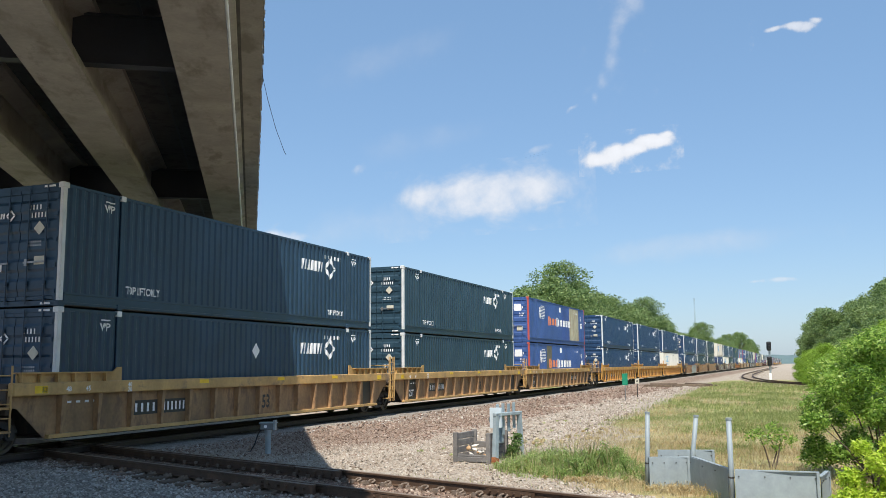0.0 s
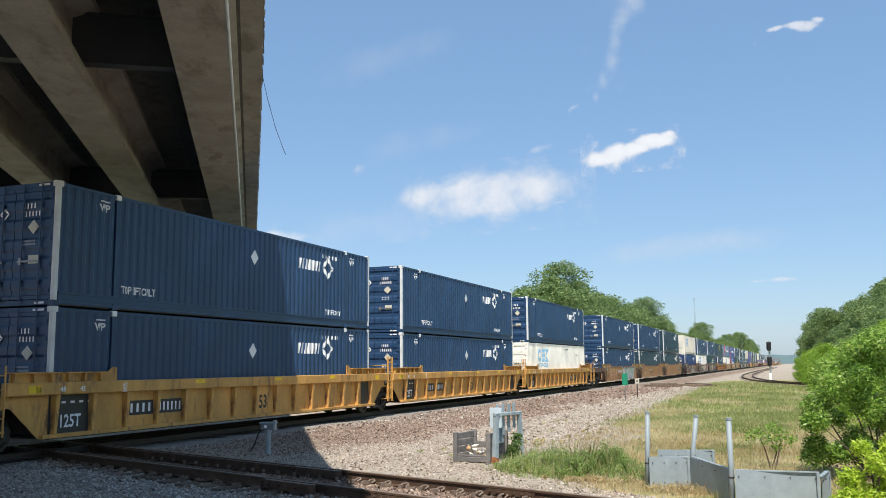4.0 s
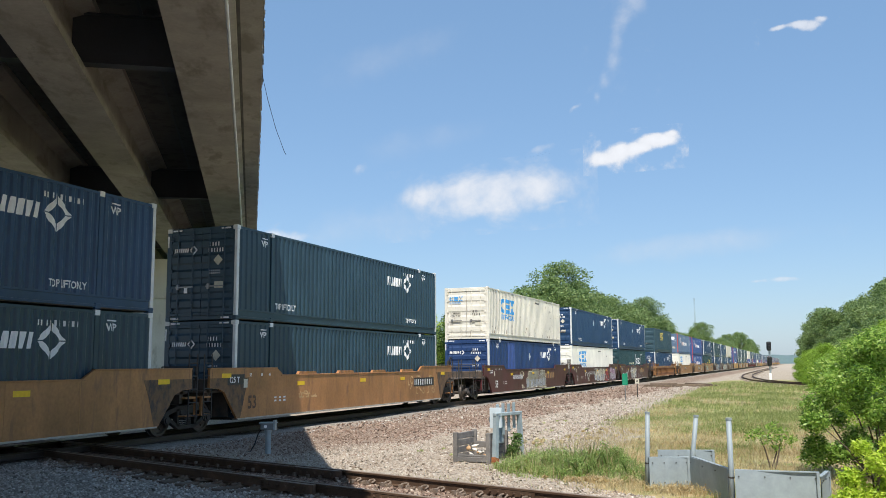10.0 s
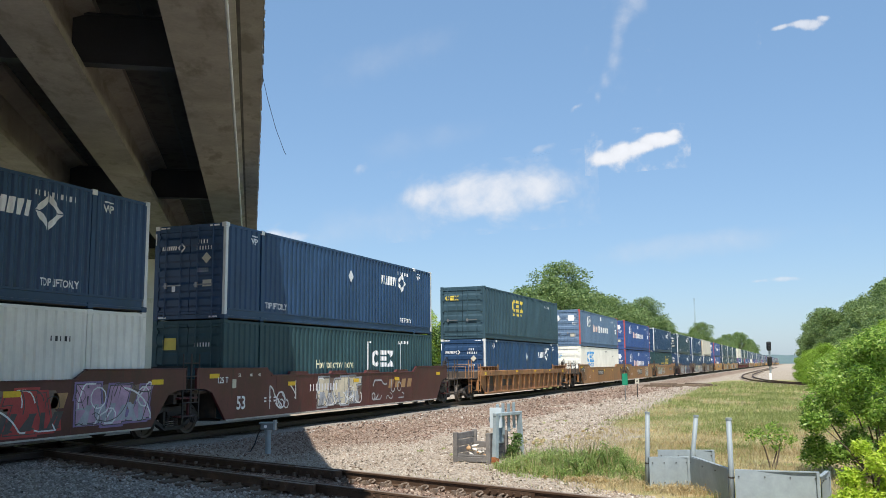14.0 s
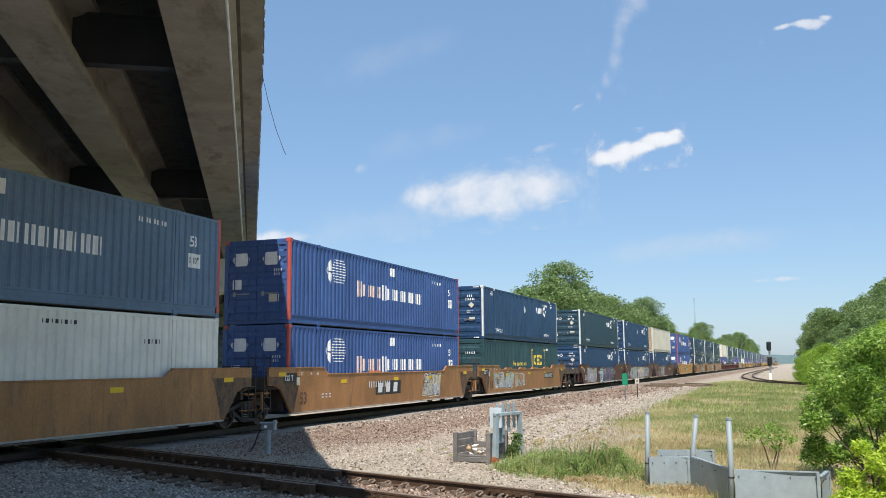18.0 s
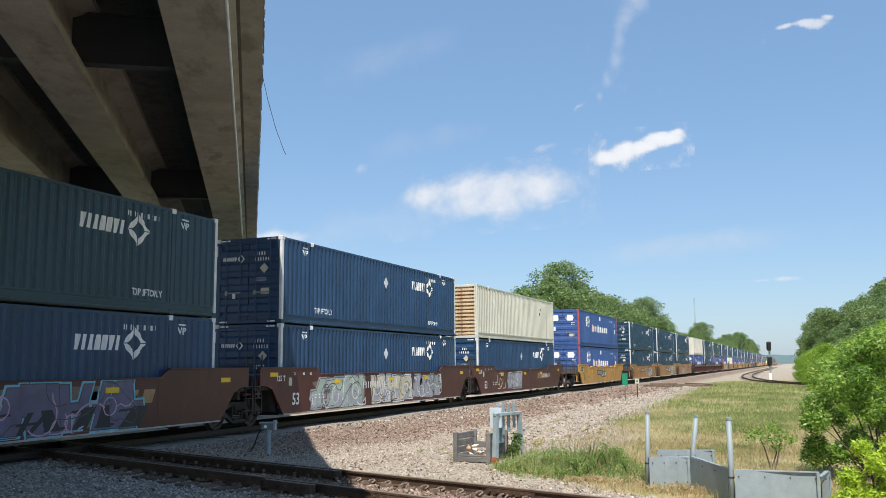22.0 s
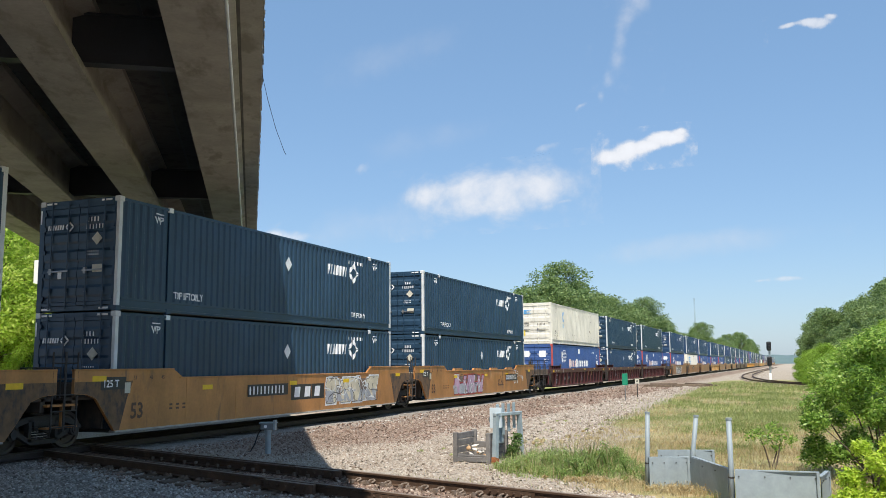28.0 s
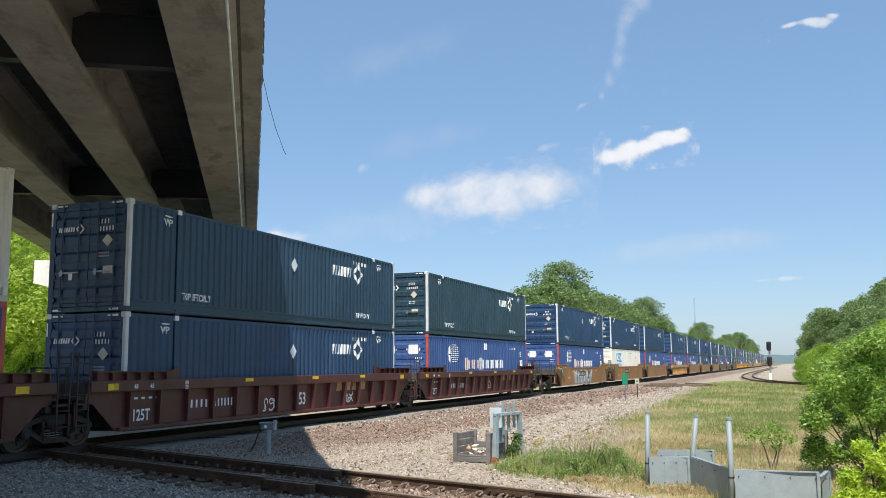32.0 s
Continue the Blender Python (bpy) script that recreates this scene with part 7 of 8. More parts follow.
def hand_wheel_bm(x, y, z, r):
    bm = bmesh.new()
    n = 16
    ring = [[bm.verts.new((x + 0.018 * math.sin(1.571 * j), y + (r + 0.018 * math.cos(1.571 * j)) * math.cos(2 * math.pi * i / n), z + (r + 0.018 * math.cos(1.571 * j)) * math.sin(2 * math.pi * i / n))) for j in range(4)] for i in range(n)]
    for i in range(n):
        for j in range(4):
            bm.faces.new((ring[i][j], ring[(i + 1) % n][j], ring[(i + 1) % n][(j + 1) % 4], ring[i][(j + 1) % 4]))
    box(bm, x - 0.012, x + 0.012, y - r, y + r, z - 0.015, z + 0.015)
    box(bm, x - 0.011, x + 0.011, y - 0.015, y + 0.015, z - r, z + r)
    return bm


def stake_bm():
    """A pressed stake: narrow foot, wider head under the chord."""
    bm = bmesh.new()
    lo = [bm.verts.new(p) for p in ((CX - 0.162, -0.05, 0.36), (CX - 0.06, -0.035, 0.36), (CX - 0.06, 0.035, 0.36), (CX - 0.162, 0.05, 0.36))]
    hi = [bm.verts.new(p) for p in ((CX - 0.162, -0.085, 1.252), (CX - 0.006, -0.06, 1.252), (CX - 0.006, 0.06, 1.252), (CX - 0.162, 0.085, 1.252))]
    bm.faces.new(lo[::-1])
    bm.faces.new(hi)
    for i in range(4):
        j = (i + 1) % 4
        bm.faces.new((lo[i], lo[j], hi[j], hi[i]))
    return bm


def well_car(kind, paint, label, first, last, lite=False, plates=None, extra=None, dark_ends=False):
    """One unit of a well car. y = 0 and y = 16.15 are the ends of its load, z = 0 the rail."""
    P = M[paint]
    c = empty("well_car")
    tagged(c, label, "well car", "train of well cars")
    if kind == "rib":
        part_of("side_sheet", shared("sheet_rib", lambda: prism(bmesh.new(), side_outline("rib"), "x", CX - 0.185, CX - 0.160)), M["tan_dirty_shaded"] if paint == "tan" else P, c)
        part_of("top_chord", shared("chord", lambda: boxes((CX - 0.19, CX + 0.005, -1.30, 17.45, 1.25, 1.535), bevel=0.02)), P, c)
        part_of("bottom_sill", shared("bsill", lambda: boxes((CX - 0.19, CX - 0.04, -0.25, 16.40, 0.30, 0.39), bevel=0.01)), P, c)
        if lite:
            part_of("side_stakes", shared("stakes", lambda: boxes(*[(CX - 0.165, CX - 0.01, 0.1 + i * 1.14, 0.2 + i * 1.14, 0.36, 1.26) for i in range(15)])), P, c)
        else:
            me = shared("stake", lambda: stake_bm())
            for i in range(15):
                s = part_of("side_stake", me, M["tan_dirty_shaded"] if paint == "tan" else P, c)
                s.matrix_basis = pose(0, 0.12 + i * 1.14, 0)
        gd = shared("guide", lambda: prism(prism(bmesh.new(), ((-1.15, 1.53), (2.05, 1.53), (2.05, 1.86), (1.9, 1.86), (1.75, 1.75), (-1.15, 1.75)), "x", CX - 0.14, CX - 0.11),
                                             ((-1.15, 1.725), (1.75, 1.725), (1.75, 1.755), (-1.15, 1.755)), "x", CX - 0.22, CX + 0.01))
        gu = shared("gusset", lambda: boxes((CX - 0.11, CX - 0.005, 0, 0.03, 1.53, 1.73)))
        for flip in (0, 1):
            g = part_of("load_guide", gd, P, c)
            if flip:
                g.matrix_basis = pose(0, 16.15, 0) @ Matrix.Diagonal((1, -1, 1, 1))
            for y in () if lite else (-1.1, -0.6, -0.1, 0.4, 0.9, 1.4):
                part_of("gusset", gu, P, c).matrix_basis = pose(0, 16.12 - y if flip else y, 0)
        part_of("far_side", shared("far_rib", lambda: prism(bmesh.new(), [(y, z if z < 1.2 else 1.53) for y, z in side_outline("rib")], "x", -CX, -CX + 0.12)), P, c)
    else:
        part_of("side_sheet", shared("sheet_smooth", lambda: prism(bmesh.new(), side_outline("smooth"), "x", CX - 0.09, CX - 0.01)), P, c)
        part_of("bottom_sill", shared("bsill2", lambda: boxes((CX - 0.2, CX + 0.004, -0.08, 16.22, 0.29, 0.335), bevel=0.008)), M["galv_sill"], c)
        part_of("top_lip", shared("lip", lambda: boxes((CX - 0.12, CX + 0.012, 2.3, 13.7, 1.545, 1.585), (CX - 0.12, CX + 0.012, -1.45, 2.06, 1.775, 1.815), (CX - 0.12, CX + 0.012, 13.94, 17.6, 1.775, 1.815), bevel=0.008)), P, c)
        if paint in ("brown", "orange_brown"):
            gp = shared("end_patch", lambda: prism(bmesh.new(), ((-1.44, 1.26), (-1.05, 1.23), (-0.75, 1.13), (-0.10, 0.345), (0.06, 0.345), (0.30, 1.10), (0.50, 1.52), (-1.44, 1.52)), "x", CX - 0.02, CX - 0.007))
            part_of("grimy_end_panel", gp, M["end_grime"], c, "grimy dark brown end panel")
            part_of("grimy_end_panel", gp, M["end_grime"], c).matrix_basis = pose(0, 16.15, 0) @ Matrix.Diagonal((1, -1, 1, 1))
        for y in () if lite else (2.6, 4.9, 7.0, 9.3, 11.4, 13.5):
            part_of("weld_seam", shared("seam", lambda: boxes((CX - 0.03, CX - 0.006, 0.0, 0.022, 0.335, 1.55))), P, c).matrix_basis = pose(0, y, 0)
        part_of("far_side", shared("far_smooth", lambda: prism(bmesh.new(), side_outline("smooth"), "x", -CX, -CX + 0.1)), P, c)
    part_of("well_floor", shared("wfloor", lambda: boxes((-CX + 0.1, CX - 0.1, 0.0, 16.15, 0.28, 0.345))), M["iron"], c)
    bulk = shared("bulk", lambda: boxes((-1.3, 1.3, -0.34, -0.28, 0.40, 1.5), (-1.28, 1.28, -0.30, -0.16, 1.1, 1.5)))
    bm_p = M["grime"]
    part_of("bulkhead", bulk, bm_p, c)
    q = part_of("bulkhead", bulk, bm_p, c)
    q.matrix_basis = pose(0, 16.15, 0) @ Matrix.Diagonal((1, -1, 1, 1))
    for end, far in ((0, first), (1, last)):
        m = Matrix.Identity(4) if not end else pose(0, 16.15, 0) @ Matrix.Diagonal((1, -1, 1, 1))
        y1 = -3.05 if far else -1.86
        key = "long" if far else "short"
        q = part_of("end_platform", shared("plat" + key, lambda: boxes((-0.36, 0.36, y1, -0.3, 0.78, 1.12), (-1.3, 1.3, -1.5, -0.34, 1.10, 1.18), (-1.3, 1.3, -1.32, -1.18, 0.86, 1.5), (-0.9, 0.9, y1, -1.3, 1.12, 1.17), bevel=0.012)), M["grime"], c)
        q.matrix_basis = m
        if lite:
            continue
        part_of("end_step", shared("step" + key, lambda: boxes((0.95, CX - 0.06, -1.74, -1.26, 0.98, 1.03), (1.2, CX - 0.06, -1.74, -1.26, 0.50, 0.54), (1.36, CX - 0.05, -1.74, -1.70, 0.5, 1.05), bevel=0.008)), P, c).matrix_basis = m
        if not lite:
            part_of("ladder", shared("lad" + key, lambda: ladder_bm(CX - 0.03, -1.70, -1.34, 0.42, 2.20 if not far else 1.9, 5)), P if not dark_ends else M["iron"], c).matrix_basis = m
            part_of("handrail", shared("hr" + key, lambda: rail_loop_bm(0.2, 1.25, -1.78, 1.15, 1.85)), P if not dark_ends else M["iron"], c).matrix_basis = m
        if far:
            part_of("coupler", shared("coupler", lambda: prism(prism(bmesh.new(), ((-3.55, 0.72), (-2.9, 0.76), (-2.9, 1.0), (-3.55, 1.04)), "x", -0.13, 0.13), ((-3.78, 0.70), (-3.5, 0.66), (-3.5, 1.08), (-3.78, 1.04)), "x", -0.2, 0.16)), M["iron"], c).matrix_basis = m
            if not lite:
                part_of("handrail", shared("hr_out", lambda: rail_loop_bm(-1.2, 1.2, -2.9, 1.15, 1.75)), M["iron"] if dark_ends else P, c).matrix_basis = m
                part_of("ladder", shared("lad_out", lambda: ladder_bm(CX - 0.08, -3.0, -2.6, 0.42, 2.1, 5)), M["iron"] if dark_ends else P, c).matrix_basis = m
                part_of("end_deck", shared("edeck", lambda: boxes((-1.35, CX - 0.06, -3.0, -1.7, 1.14, 1.18), bevel=0.01)), M["grime"], c).matrix_basis = m
                if end:
                    part_of("air_tank", shared("tank", lambda: tube(bmesh.new(), (-0.5, -1.7, 1.5), (0.55, -1.7, 1.5), 0.23, 14)), M["iron"], c).matrix_basis = m
                    part_of("hand_brake_wheel", shared("hwheel", lambda: hand_wheel_bm(1.0, -2.6, 1.95, 0.28)), M["iron"], c).matrix_basis = m
                    part_of("brake_stand", shared("bstand", lambda: boxes((0.84, 0.98, -2.72, -2.48, 1.16, 2.05), bevel=0.02)), M["iron"], c).matrix_basis = m
        else:
            part_of("articulated_joint", shared("joint", lambda: boxes((-0.3, 0.3, -1.95, -1.5, 0.78, 1.05), bevel=0.04)), M["iron"], c).matrix_basis = m
    for y in (-1.85, 18.02)[:1 + bool(last)]:
        truck(c, y, lite)
    if plates and not lite:
        plates(c)
    if extra:
        extra(c)
    return c


M["galv_sill"] = mat("scuffed_sill_steel", (0.36, 0.34, 0.31), 0.55, metal=0.3, var=0.3, scale=4, grain=30)


def flat_on(c, name, bm, y, z, paint, lift=0.009, label=""):
    ob = part(name, on_side(bm, y, z, CX - 0.01 + lift, conform=False), M[paint], c, label)
    if name.endswith("marking"):
        ob["kind"] = "stuff"


def common_plates(c, kind, ink="mark", black=False, ton=True, start_panel=True, num=2.5, size=8.1, dark=False, plate=5.5):
    """Capacity numbers, length marks, reflectors and data panels of a car side."""
    if kind == "rib":
        off = -0.062
        if black and start_panel:
            flat_on(c, "black_panel", boxes_flat(1.30, 0.86), -0.02, 0.38, "panel_black", -0.146)
        if black:
            flat_on(c, "black_panel", boxes_flat(0.9, 0.86), 15.35, 0.38, "panel_black", -0.146)
        if start_panel or not black:
            flat_on(c, "writing", text_bm("125T", 0.40, 0.8), 0.28, 0.52, ink, -0.137)
        flat_on(c, "writing", text_bm("53", 0.56, 0.85), size, 0.58, "panel_black" if black else "mark", -0.141)
        if black:
            flat_on(c, "number_panel", boxes_flat(1.0, 0.36), num, 0.66, "panel_black", -0.145)
            flat_on(c, "number_panel", boxes_flat(1.08, 0.36), num + 1.12, 0.66, "panel_black", -0.145)
        flat_on(c, "number_marking", bars_row((0.14,) * 4, 0.22, 0.08), num + 0.12, 0.73, ink, -0.141)
        flat_on(c, "number_marking", bars_row((0.11,) * 6, 0.22, 0.05), num + 1.20, 0.73, ink, -0.141)
        flat_on(c, "data_marking", bars_row((0.22,) * 4, 0.05, 0.05), 0.35, 1.05, ink, -0.137)
        for y in (-0.75, 16.3):
            flat_on(c, "reflector", boxes_flat(0.36, 0.16), y, 1.30, "reflector", 0.018)
        for y in (5.0, 9.0, 12.6):
            flat_on(c, "reflector", boxes_flat(0.42, 0.10), y, 1.40, "reflector", 0.018)
        for t, y in (("45", 0.75), ("48", 0.15), ("53", -0.55)):
            flat_on(c, "writing", text_bm(t, 0.16), y, 1.32, ink, 0.018)
        bm = text_bm("40", 0.15)
        flat_on(c, "writing", bm, 2.15, 1.38, ink, 0.018)
        flat_on(c, "writing", text_bm("20", 0.15), 2.15, 1.26, ink, 0.018)
    else:
        if ton:
            if dark:
                flat_on(c, "black_panel", boxes_flat(0.86, 0.30), -0.62, 1.32, "panel_black", 0.007)
            flat_on(c, "writing", text_bm("125 T", 0.24, 0.95), -0.55, 1.38, "mark", 0.011)
        flat_on(c, "writing", text_bm("53", 0.54, 0.9), 0.42, 0.60, "g_rust" if dark else "mark")
        if black:
            flat_on(c, "number_panel", boxes_flat(2.3, 0.36), plate, 0.94, "panel_black", 0.009)
        flat_on(c, "number_marking", bars_row((0.12,) * 4 + (0.13,) * 6, 0.24, 0.08), plate + 0.1, 1.0, "mark", 0.012)
        flat_on(c, "data_marking", bars_row((0.22,) * 3, 0.05, 0.05), 1.9, 0.85, ink)
        flat_on(c, "data_marking", bars_row((0.22,) * 3, 0.05, 0.05), 1.9, 0.75, ink)
        for y, z in ((-0.9, 1.52), (3.3, 1.22), (7.9, 1.24), (11.6, 1.24), (16.2, 1.40)):
            flat_on(c, "reflector", boxes_flat(0.46, 0.13), y, z, "reflector")
        flat_on(c, "data_plate", boxes_flat(0.2, 0.26), 0.2, 1.22, "placard")
        for t, y in (("53", 0.5), ("48", 1.1), ("45", 1.55)):
            flat_on(c, "writing", text_bm(t, 0.13), y, 1.55, ink)


# what each unit carries: car kind, paint, place in its car, upper and lower load
LAYOUT = [
    ("rib", "tan", "f", "K", "k"), ("rib", "tan", "m", "G", "G"), ("rib", "tan", "l", "Q", "R"),
    ("rib", "yellow", "f", "N", "N"), ("rib", "yellow", "m", "N", "N"), ("rib", "yellow", "l", "n", "w"),
    ("smooth", "brown", "f", "N", "N"), ("smooth", "brown", "m", "N", "G"), ("smooth", "brown", "l", "G", "G"),
    ("smooth", "maroon", "f", "V", "B"), ("smooth", "maroon", "m", "N", "W"), ("smooth", "maroon", "l", "N", "T"),
    ("rib", "rust_brown", "fl", "D", "N"),
    ("smooth", "brown", "f", "S", "W"), ("smooth", "brown", "m", "P", "p"), ("smooth", "brown", "l", "N", "Y"),
    ("smooth", "maroon", "f", "G", "n"), ("smooth", "maroon", "m", "N", "N"), ("smooth", "maroon", "l", "c", "N"),
    ("smooth", "yellow", "fl", "P", "P"),
    ("smooth", "orange_brown", "f", "k", "k"), ("smooth", "orange_brown", "m", "k", "k"), ("smooth", "orange_brown", "l", "K", "k"),
    ("rib", "maroon", "f", "C", "P"), ("rib", "maroon", "m", "k", "N"), ("rib", "maroon", "l", "G", "P"),
    ("smooth", "brown", "f", "N", "P"), ("smooth", "brown", "m", "N", "W"), ("smooth", "brown", "l", "N", "P"),
]
STARTS = [15.04, 34.36, 53.92, 77.43, 96.75, 116.25, 140.2, 159.78, 179.64, 203.54, 223.31, 242.84, 266.67, 290.02, 310.05, 330.0, 353.6, 373.29, 392.8, 416.95, 440.35, 459.92, 479.62, 502.75, 522.53, 542.35, 566.66]
# run of the train: seconds and metres
RUN = [(0, -0.51), (1, 15.11), (2, 30.74), (3, 46.38), (4, 62.05), (5, 77.76), (6, 93.54), (7, 109.38), (8, 125.28), (9, 141.20), (10, 157.15), (11, 173.11), (12, 189.08), (13, 205.01), (14, 220.93), (15, 236.82), (16, 252.71), (17, 268.60), (18, 284.52), (19, 300.48), (20, 316.44), (21, 332.37), (22, 348.25), (23, 364.07), (24, 379.82), (25, 395.53), (26, 411.20), (27, 426.86), (28, 442.52), (29, 458.19), (30, 473.86), (31, 489.54), (32, 504.76)]
CAR_LABEL = {"rust_brown": "rust-brown ribbed steel well car with yellow-brown ladders", "tan": "weathered tan steel well car with outside stakes, grimy", "yellow": "yellow-ochre painted steel well car, rust at its seams", "brown": "rust-brown smooth-sided well car covered in graffiti",
             "maroon": "maroon steel well car with white markings and graffiti", "orange_brown": "orange-brown smooth-sided well car with faded graffiti"}
MOVING = []


def car_graffiti(i):
    """The sprayed fields of the unit i, as far as it has some."""
    x = CX - 0.01
    G = {
        6: ((8.2, 0.40, 6.2, 1.10, "g_mint", "g_blue", 3, 0), (1.6, 0.5, 3.2, 0.9, "g_cream", "g_cream", 0, 6), (5.4, 0.45, 2.4, 0.5, "g_rust", "g_rust", 0, 9)),
        7: ((1.0, 0.5, 1.5, 0.9, "g_cream", "faint_tan", 0, 7), (3.0, 0.7, 2.3, 0.75, "g_cream", "faint_tan", 0, 9), (5.9, 0.75, 1.7, 0.7, "g_cream", "g_rust", 0, 7), (8.0, 0.6, 3.3, 0.85, "g_cream", "faint_tan", 0, 9)),
        8: ((12.4, 0.6, 3.2, 0.8, "g_cream", "faint_tan", 0, 9), (3.4, 0.8, 1.2, 0.5, "g_cream", "faint_tan", 0, 4)),
        9: ((6.6, 0.42, 4.6, 1.08, "g_olive", "g_cream", 3, 4), (5.3, 0.95, 0.8, 0.5, "g_cream", "g_cream", 0, 5), (5.5, 0.4, 0.7, 0.3, "g_cream", "g_cream", 0, 4)),
        10: ((3.3, 0.5, 1.9, 0.9, "g_white", "g_white", 0, 9), (6.9, 0.42, 4.0, 1.05, "g_cream", "g_rust", 4, 3), (10.8, 0.45, 2.4, 0.95, "g_red", "g_red", 1, 0), (13.6, 0.5, 2.6, 1.0, "g_pink", "g_purple", 4, 4)),
        11: ((2.2, 0.5, 1.6, 0.9, "g_white", "g_white", 0, 7), (5.2, 0.45, 3.4, 1.0, "g_cream", "g_grey", 4, 3), (9.4, 0.5, 3.2, 0.8, "g_grey", "g_grey", 0, 8)),
        13: ((4.6, 1.05, 3.4, 0.4, "g_cream", "faint_tan", 0, 9),),
        14: ((11.0, 0.5, 2.0, 1.0, "g_cream", "g_cream", 3, 0), (6.2, 0.7, 2.4, 0.55, "mark", "panel_black", 3, 0)),
        15: ((1.2, 0.5, 3.6, 0.95, "g_mint", "faint_tan", 3, 0), (5.2, 0.6, 1.9, 0.7, "faint_tan", "g_cream", 3, 0)),
        16: ((1.2, 0.4, 3.6, 1.1, "g_grey", "g_cream", 4, 4), (7.4, 0.36, 5.6, 1.15, "g_violet", "g_blue", 5, 8), (6.4, 0.4, 1.2, 1.0, "g_blue", "g_white", 1, 0)),
        17: ((1.6, 0.36, 4.2, 1.15, "g_mint", "g_grey", 4, 4), (6.4, 0.4, 3.8, 1.1, "g_cream", "g_white", 4, 3), (10.3, 0.45, 3.4, 1.0, "g_grey", "g_grey", 5, 4)),
        18: ((2.6, 0.5, 1.6, 0.9, "g_red", "g_cream", 0, 5), (4.6, 0.5, 2.6, 0.9, "g_grey", "g_grey", 4, 3)),
        19: ((7.3, 0.75, 2.0, 0.5, "mark", "panel_black", 3, 0),),
        20: ((9.8, 0.45, 3.4, 1.0, "g_grey", "panel_black", 4, 3), (3.4, 0.6, 2.2, 0.7, "g_rust", "g_rust", 0, 5)),
        21: ((8.0, 0.75, 2.2, 0.5, "mark", "panel_black", 3, 0), (10.3, 0.5, 4.2, 1.0, "g_cream", "g_white", 5, 4)),
        22: ((3.3, 0.4, 4.3, 1.0, "g_pink", "g_red", 5, 4), (13.2, 0.75, 1.0, 0.8, "g_white", "g_white", 0, 7), (14.4, 0.85, 0.9, 0.35, "g_white", "g_white", 0, 4), (10.2, 0.7, 1.0, 0.8, "g_rust", "g_rust", 0, 6)),
        24: ((6.2, 0.45, 0.9, 0.5, "g_white", "g_white", 0, 6), (11.8, 0.5, 0.5, 0.4, "g_white", "g_white", 0, 6)),
        26: ((4.0, 0.4, 6.0, 1.0, "g_white", "g_grey", 6, 4),),
    }
    def add(c):
        for k, (y, z, w, h, fill, edge, n, s) in enumerate(G.get(i, ())):
            graffiti(c, x if LAYOUT[i][0] == "smooth" else CX - 0.158, y, z, w, h, 17 * i + k, fill, edge, n, s)
    return add


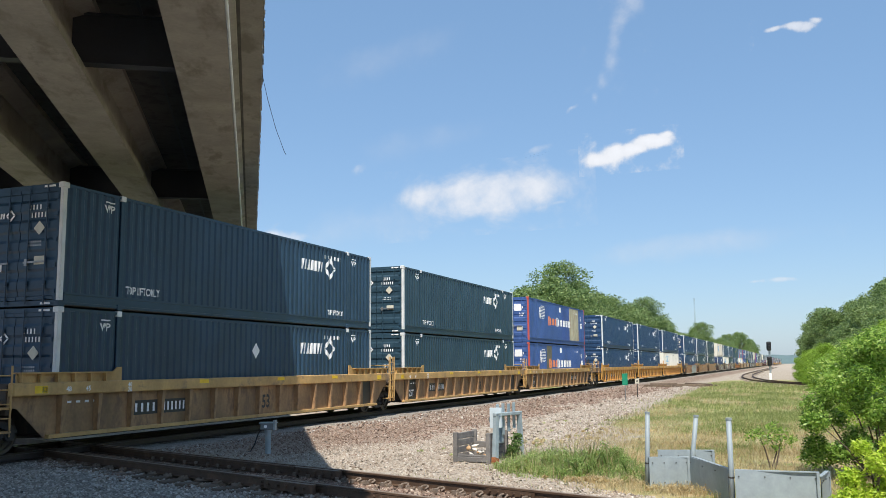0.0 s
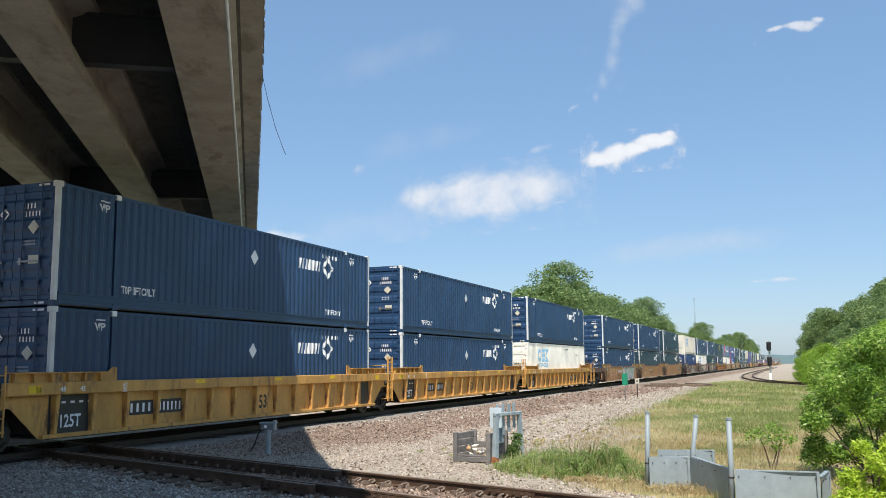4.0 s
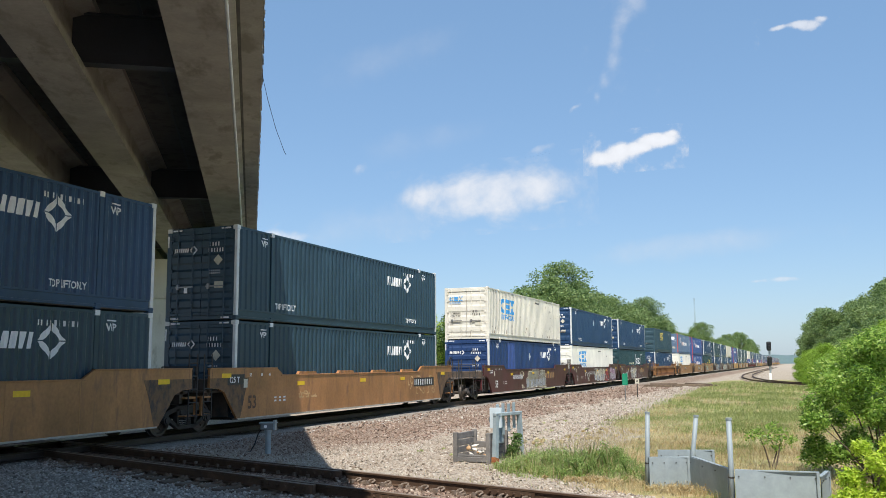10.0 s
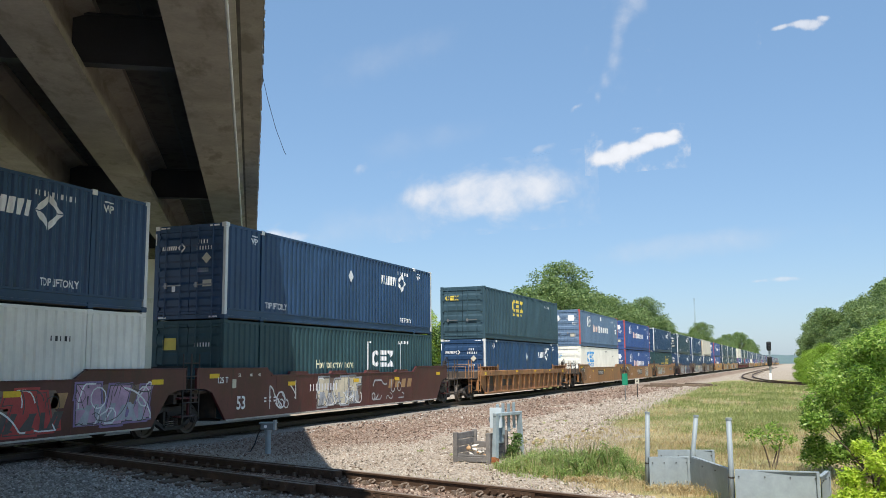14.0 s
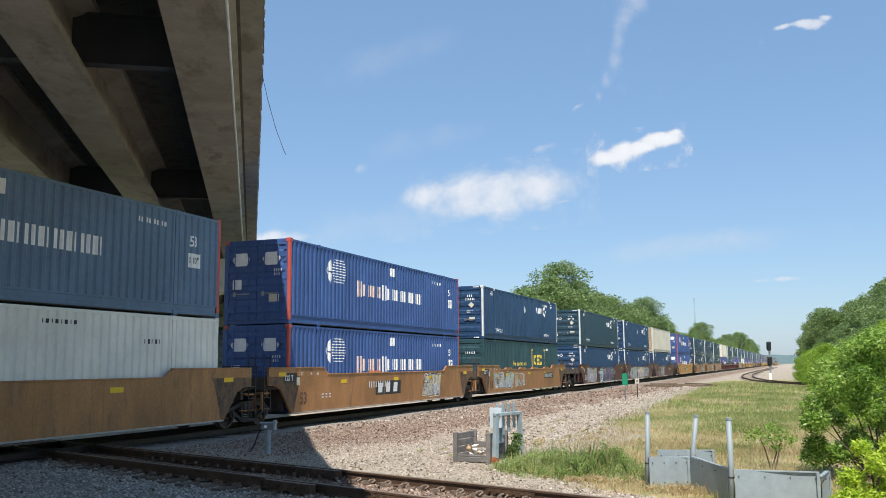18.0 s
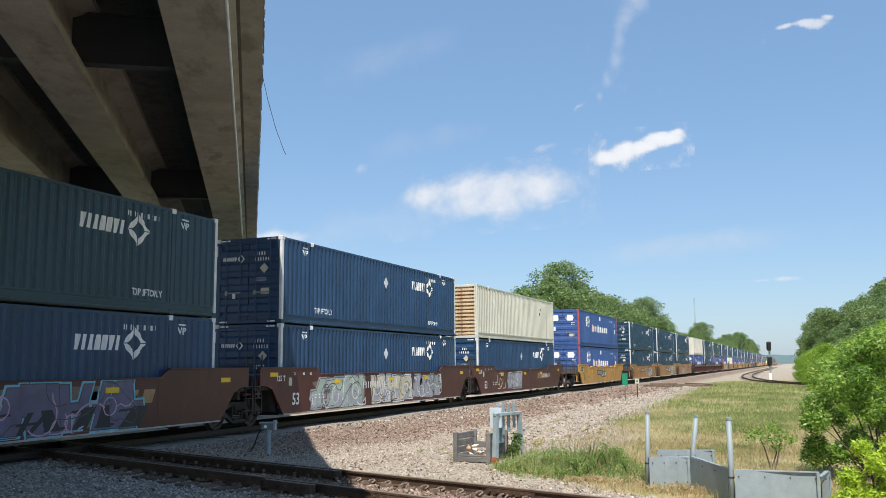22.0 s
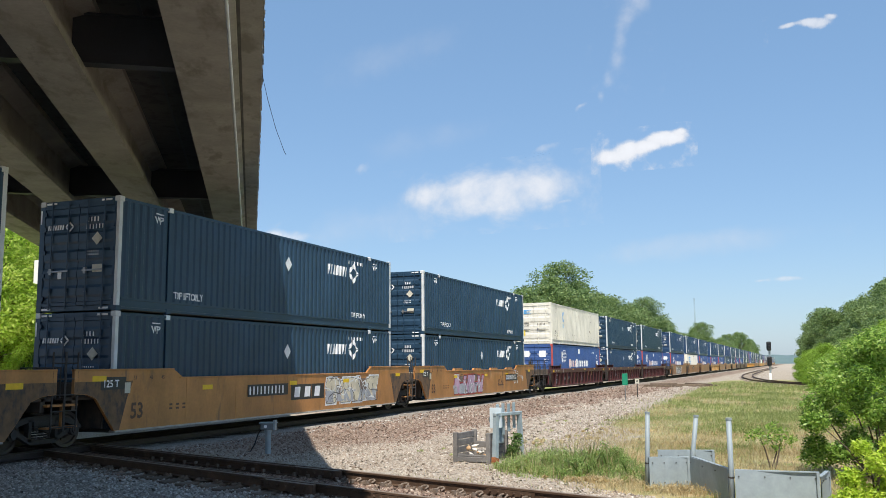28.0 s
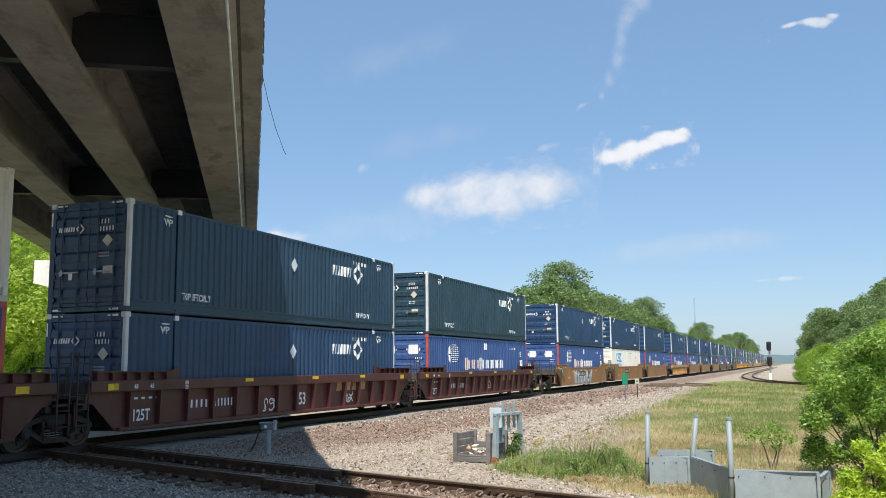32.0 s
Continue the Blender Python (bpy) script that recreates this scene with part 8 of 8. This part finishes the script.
def build_train():
    rng = random.Random(4)
    protos = {}

    def load(key, lite):
        if (key, lite) not in protos:
            protos[key, lite] = STYLES[key](lite)
            return protos[key, lite]
        return copy_thing(protos[key, lite], Matrix.Identity(4))

    far = [("smooth", "brown"), ("smooth", "maroon"), ("rib", "yellow"), ("smooth", "orange_brown"), ("rib", "tan")]
    layout, starts = list(LAYOUT), list(STARTS)
    starts = starts[:27]
    k = 27
    while k < 60:
        pos = "fml"[(k - 26) % 3]
        if k >= len(layout):
            kind, paint = far[(k // 3) % 5]
            layout.append((kind, paint, pos, rng.choice("NNNNGPPBnG"), rng.choice("NNNGPWPnGT")))
        starts.append(starts[-1] + (23.6 if pos == "f" else 20.0))
        k += 1
    far_cars = {}
    for i, (kind, paint, pos, up, low) in enumerate(layout):
        lite = i > 27
        first, last = "f" in pos, "l" in pos
        if lite:
            key = (kind, paint, pos)
            if key in far_cars:
                car = copy_thing(far_cars[key], Matrix.Identity(4))
                for o in car.children_recursive:
                    if o.name.startswith("wheelset"):
                        WHEELS[0 if o.location.y < 0 else 1].append(o)
            else:
                car = far_cars[key] = well_car(kind, paint, CAR_LABEL[paint], first, last, True)
        else:
            ink = "mark" if paint in ("maroon", "brown") or (kind == "rib" and paint in ("tan", "yellow")) else "g_rust"
            car = well_car(kind, paint, CAR_LABEL[paint], first, last, False, lambda c: common_plates(c, kind, ink, black=paint != "maroon" and i not in (6, 7, 14), start_panel=i > 0, num={2: 10.48, 5: 10.48}.get(i, 2.5), size={1: 9.5, 2: 8.4, 5: 12.95}.get(i, 8.36), dark=paint != "maroon", plate={8: 13.0, 9: 3.7, 10: 5.0, 11: 4.6, 15: 11.7, 18: 12.0, 22: 11.6}.get(i, 5.5)), car_graffiti(i), dark_ends=kind == "smooth" or paint == "maroon")
        if i in (8, 11, 15, 19, 22):
            for y in (3.4, 6.2, 9.0, 11.8):
                part_of("load_tab", shared("tab", lambda: prism(bmesh.new(), ((0, 1.58), (1.25, 1.58), (1.15, 1.68), (0.1, 1.68)), "x", CX - 0.13, CX - 0.02)), M[paint], car).matrix_basis = pose(0, y, 0)
        if paint == "maroon" and not lite:
            bm = bmesh.new()
            for k in range(4):
                poly(bm, ((0.62 * k, 0), (0.62 * k + 0.42, 0), (0.62 * k + 0.54, 0.34), (0.62 * k + 0.12, 0.34)))
            flat_on(car, "word_marking", bm, 11.0, 0.95, "g_tanmark", 0.001 if kind == "smooth" else -0.147)
        MOVING.append((car, starts[i], 0.0))
        MOVING.append((load(low, lite), starts[i], 0.35))
        MOVING.append((load(up, lite), starts[i], 0.35 + HGT + 0.01))


def motions():
    for ob, p, drift, tilt in CLOUDS:
        walk(ob, [(t, pose(p.x + drift * t / 32, p.y, p.z + 0.12 * drift * t / 32, 0, -tilt, 0)) for t in (0, 8, 16, 24, 32)])
    for thing, y0, z in MOVING:
        walk(thing, [(t, pose(TRACK_X, y0 - s, z)) for t, s in RUN])
    # wheels turn with the run of the train; one turn a row would be too coarse, so a row every thirtieth of a second
    ts = [k / 30 for k in range(0, 961)]
    rt, rs = [r[0] for r in RUN], [r[1] for r in RUN]
    for row, dy in zip(WHEELS, (-0.89, 0.89)):
        lead = row[0]
        walk(lead, [(t, pose(0, dy, 0.42, math.degrees(float(np.interp(t, rt, rs)) / 0.42))) for t in ts])
        for w in row[1:]:
            w.rotation_mode = "QUATERNION"
            keys = w.animation_data_create()
            keys.action = lead.animation_data.action
            keys.action_slot = lead.animation_data.action_slot
build_ground()
build_bridge()
build_tracks()
build_trackside()
build_train()
build_plants()
build_grass()
build_stones()
build_sky()
motions()
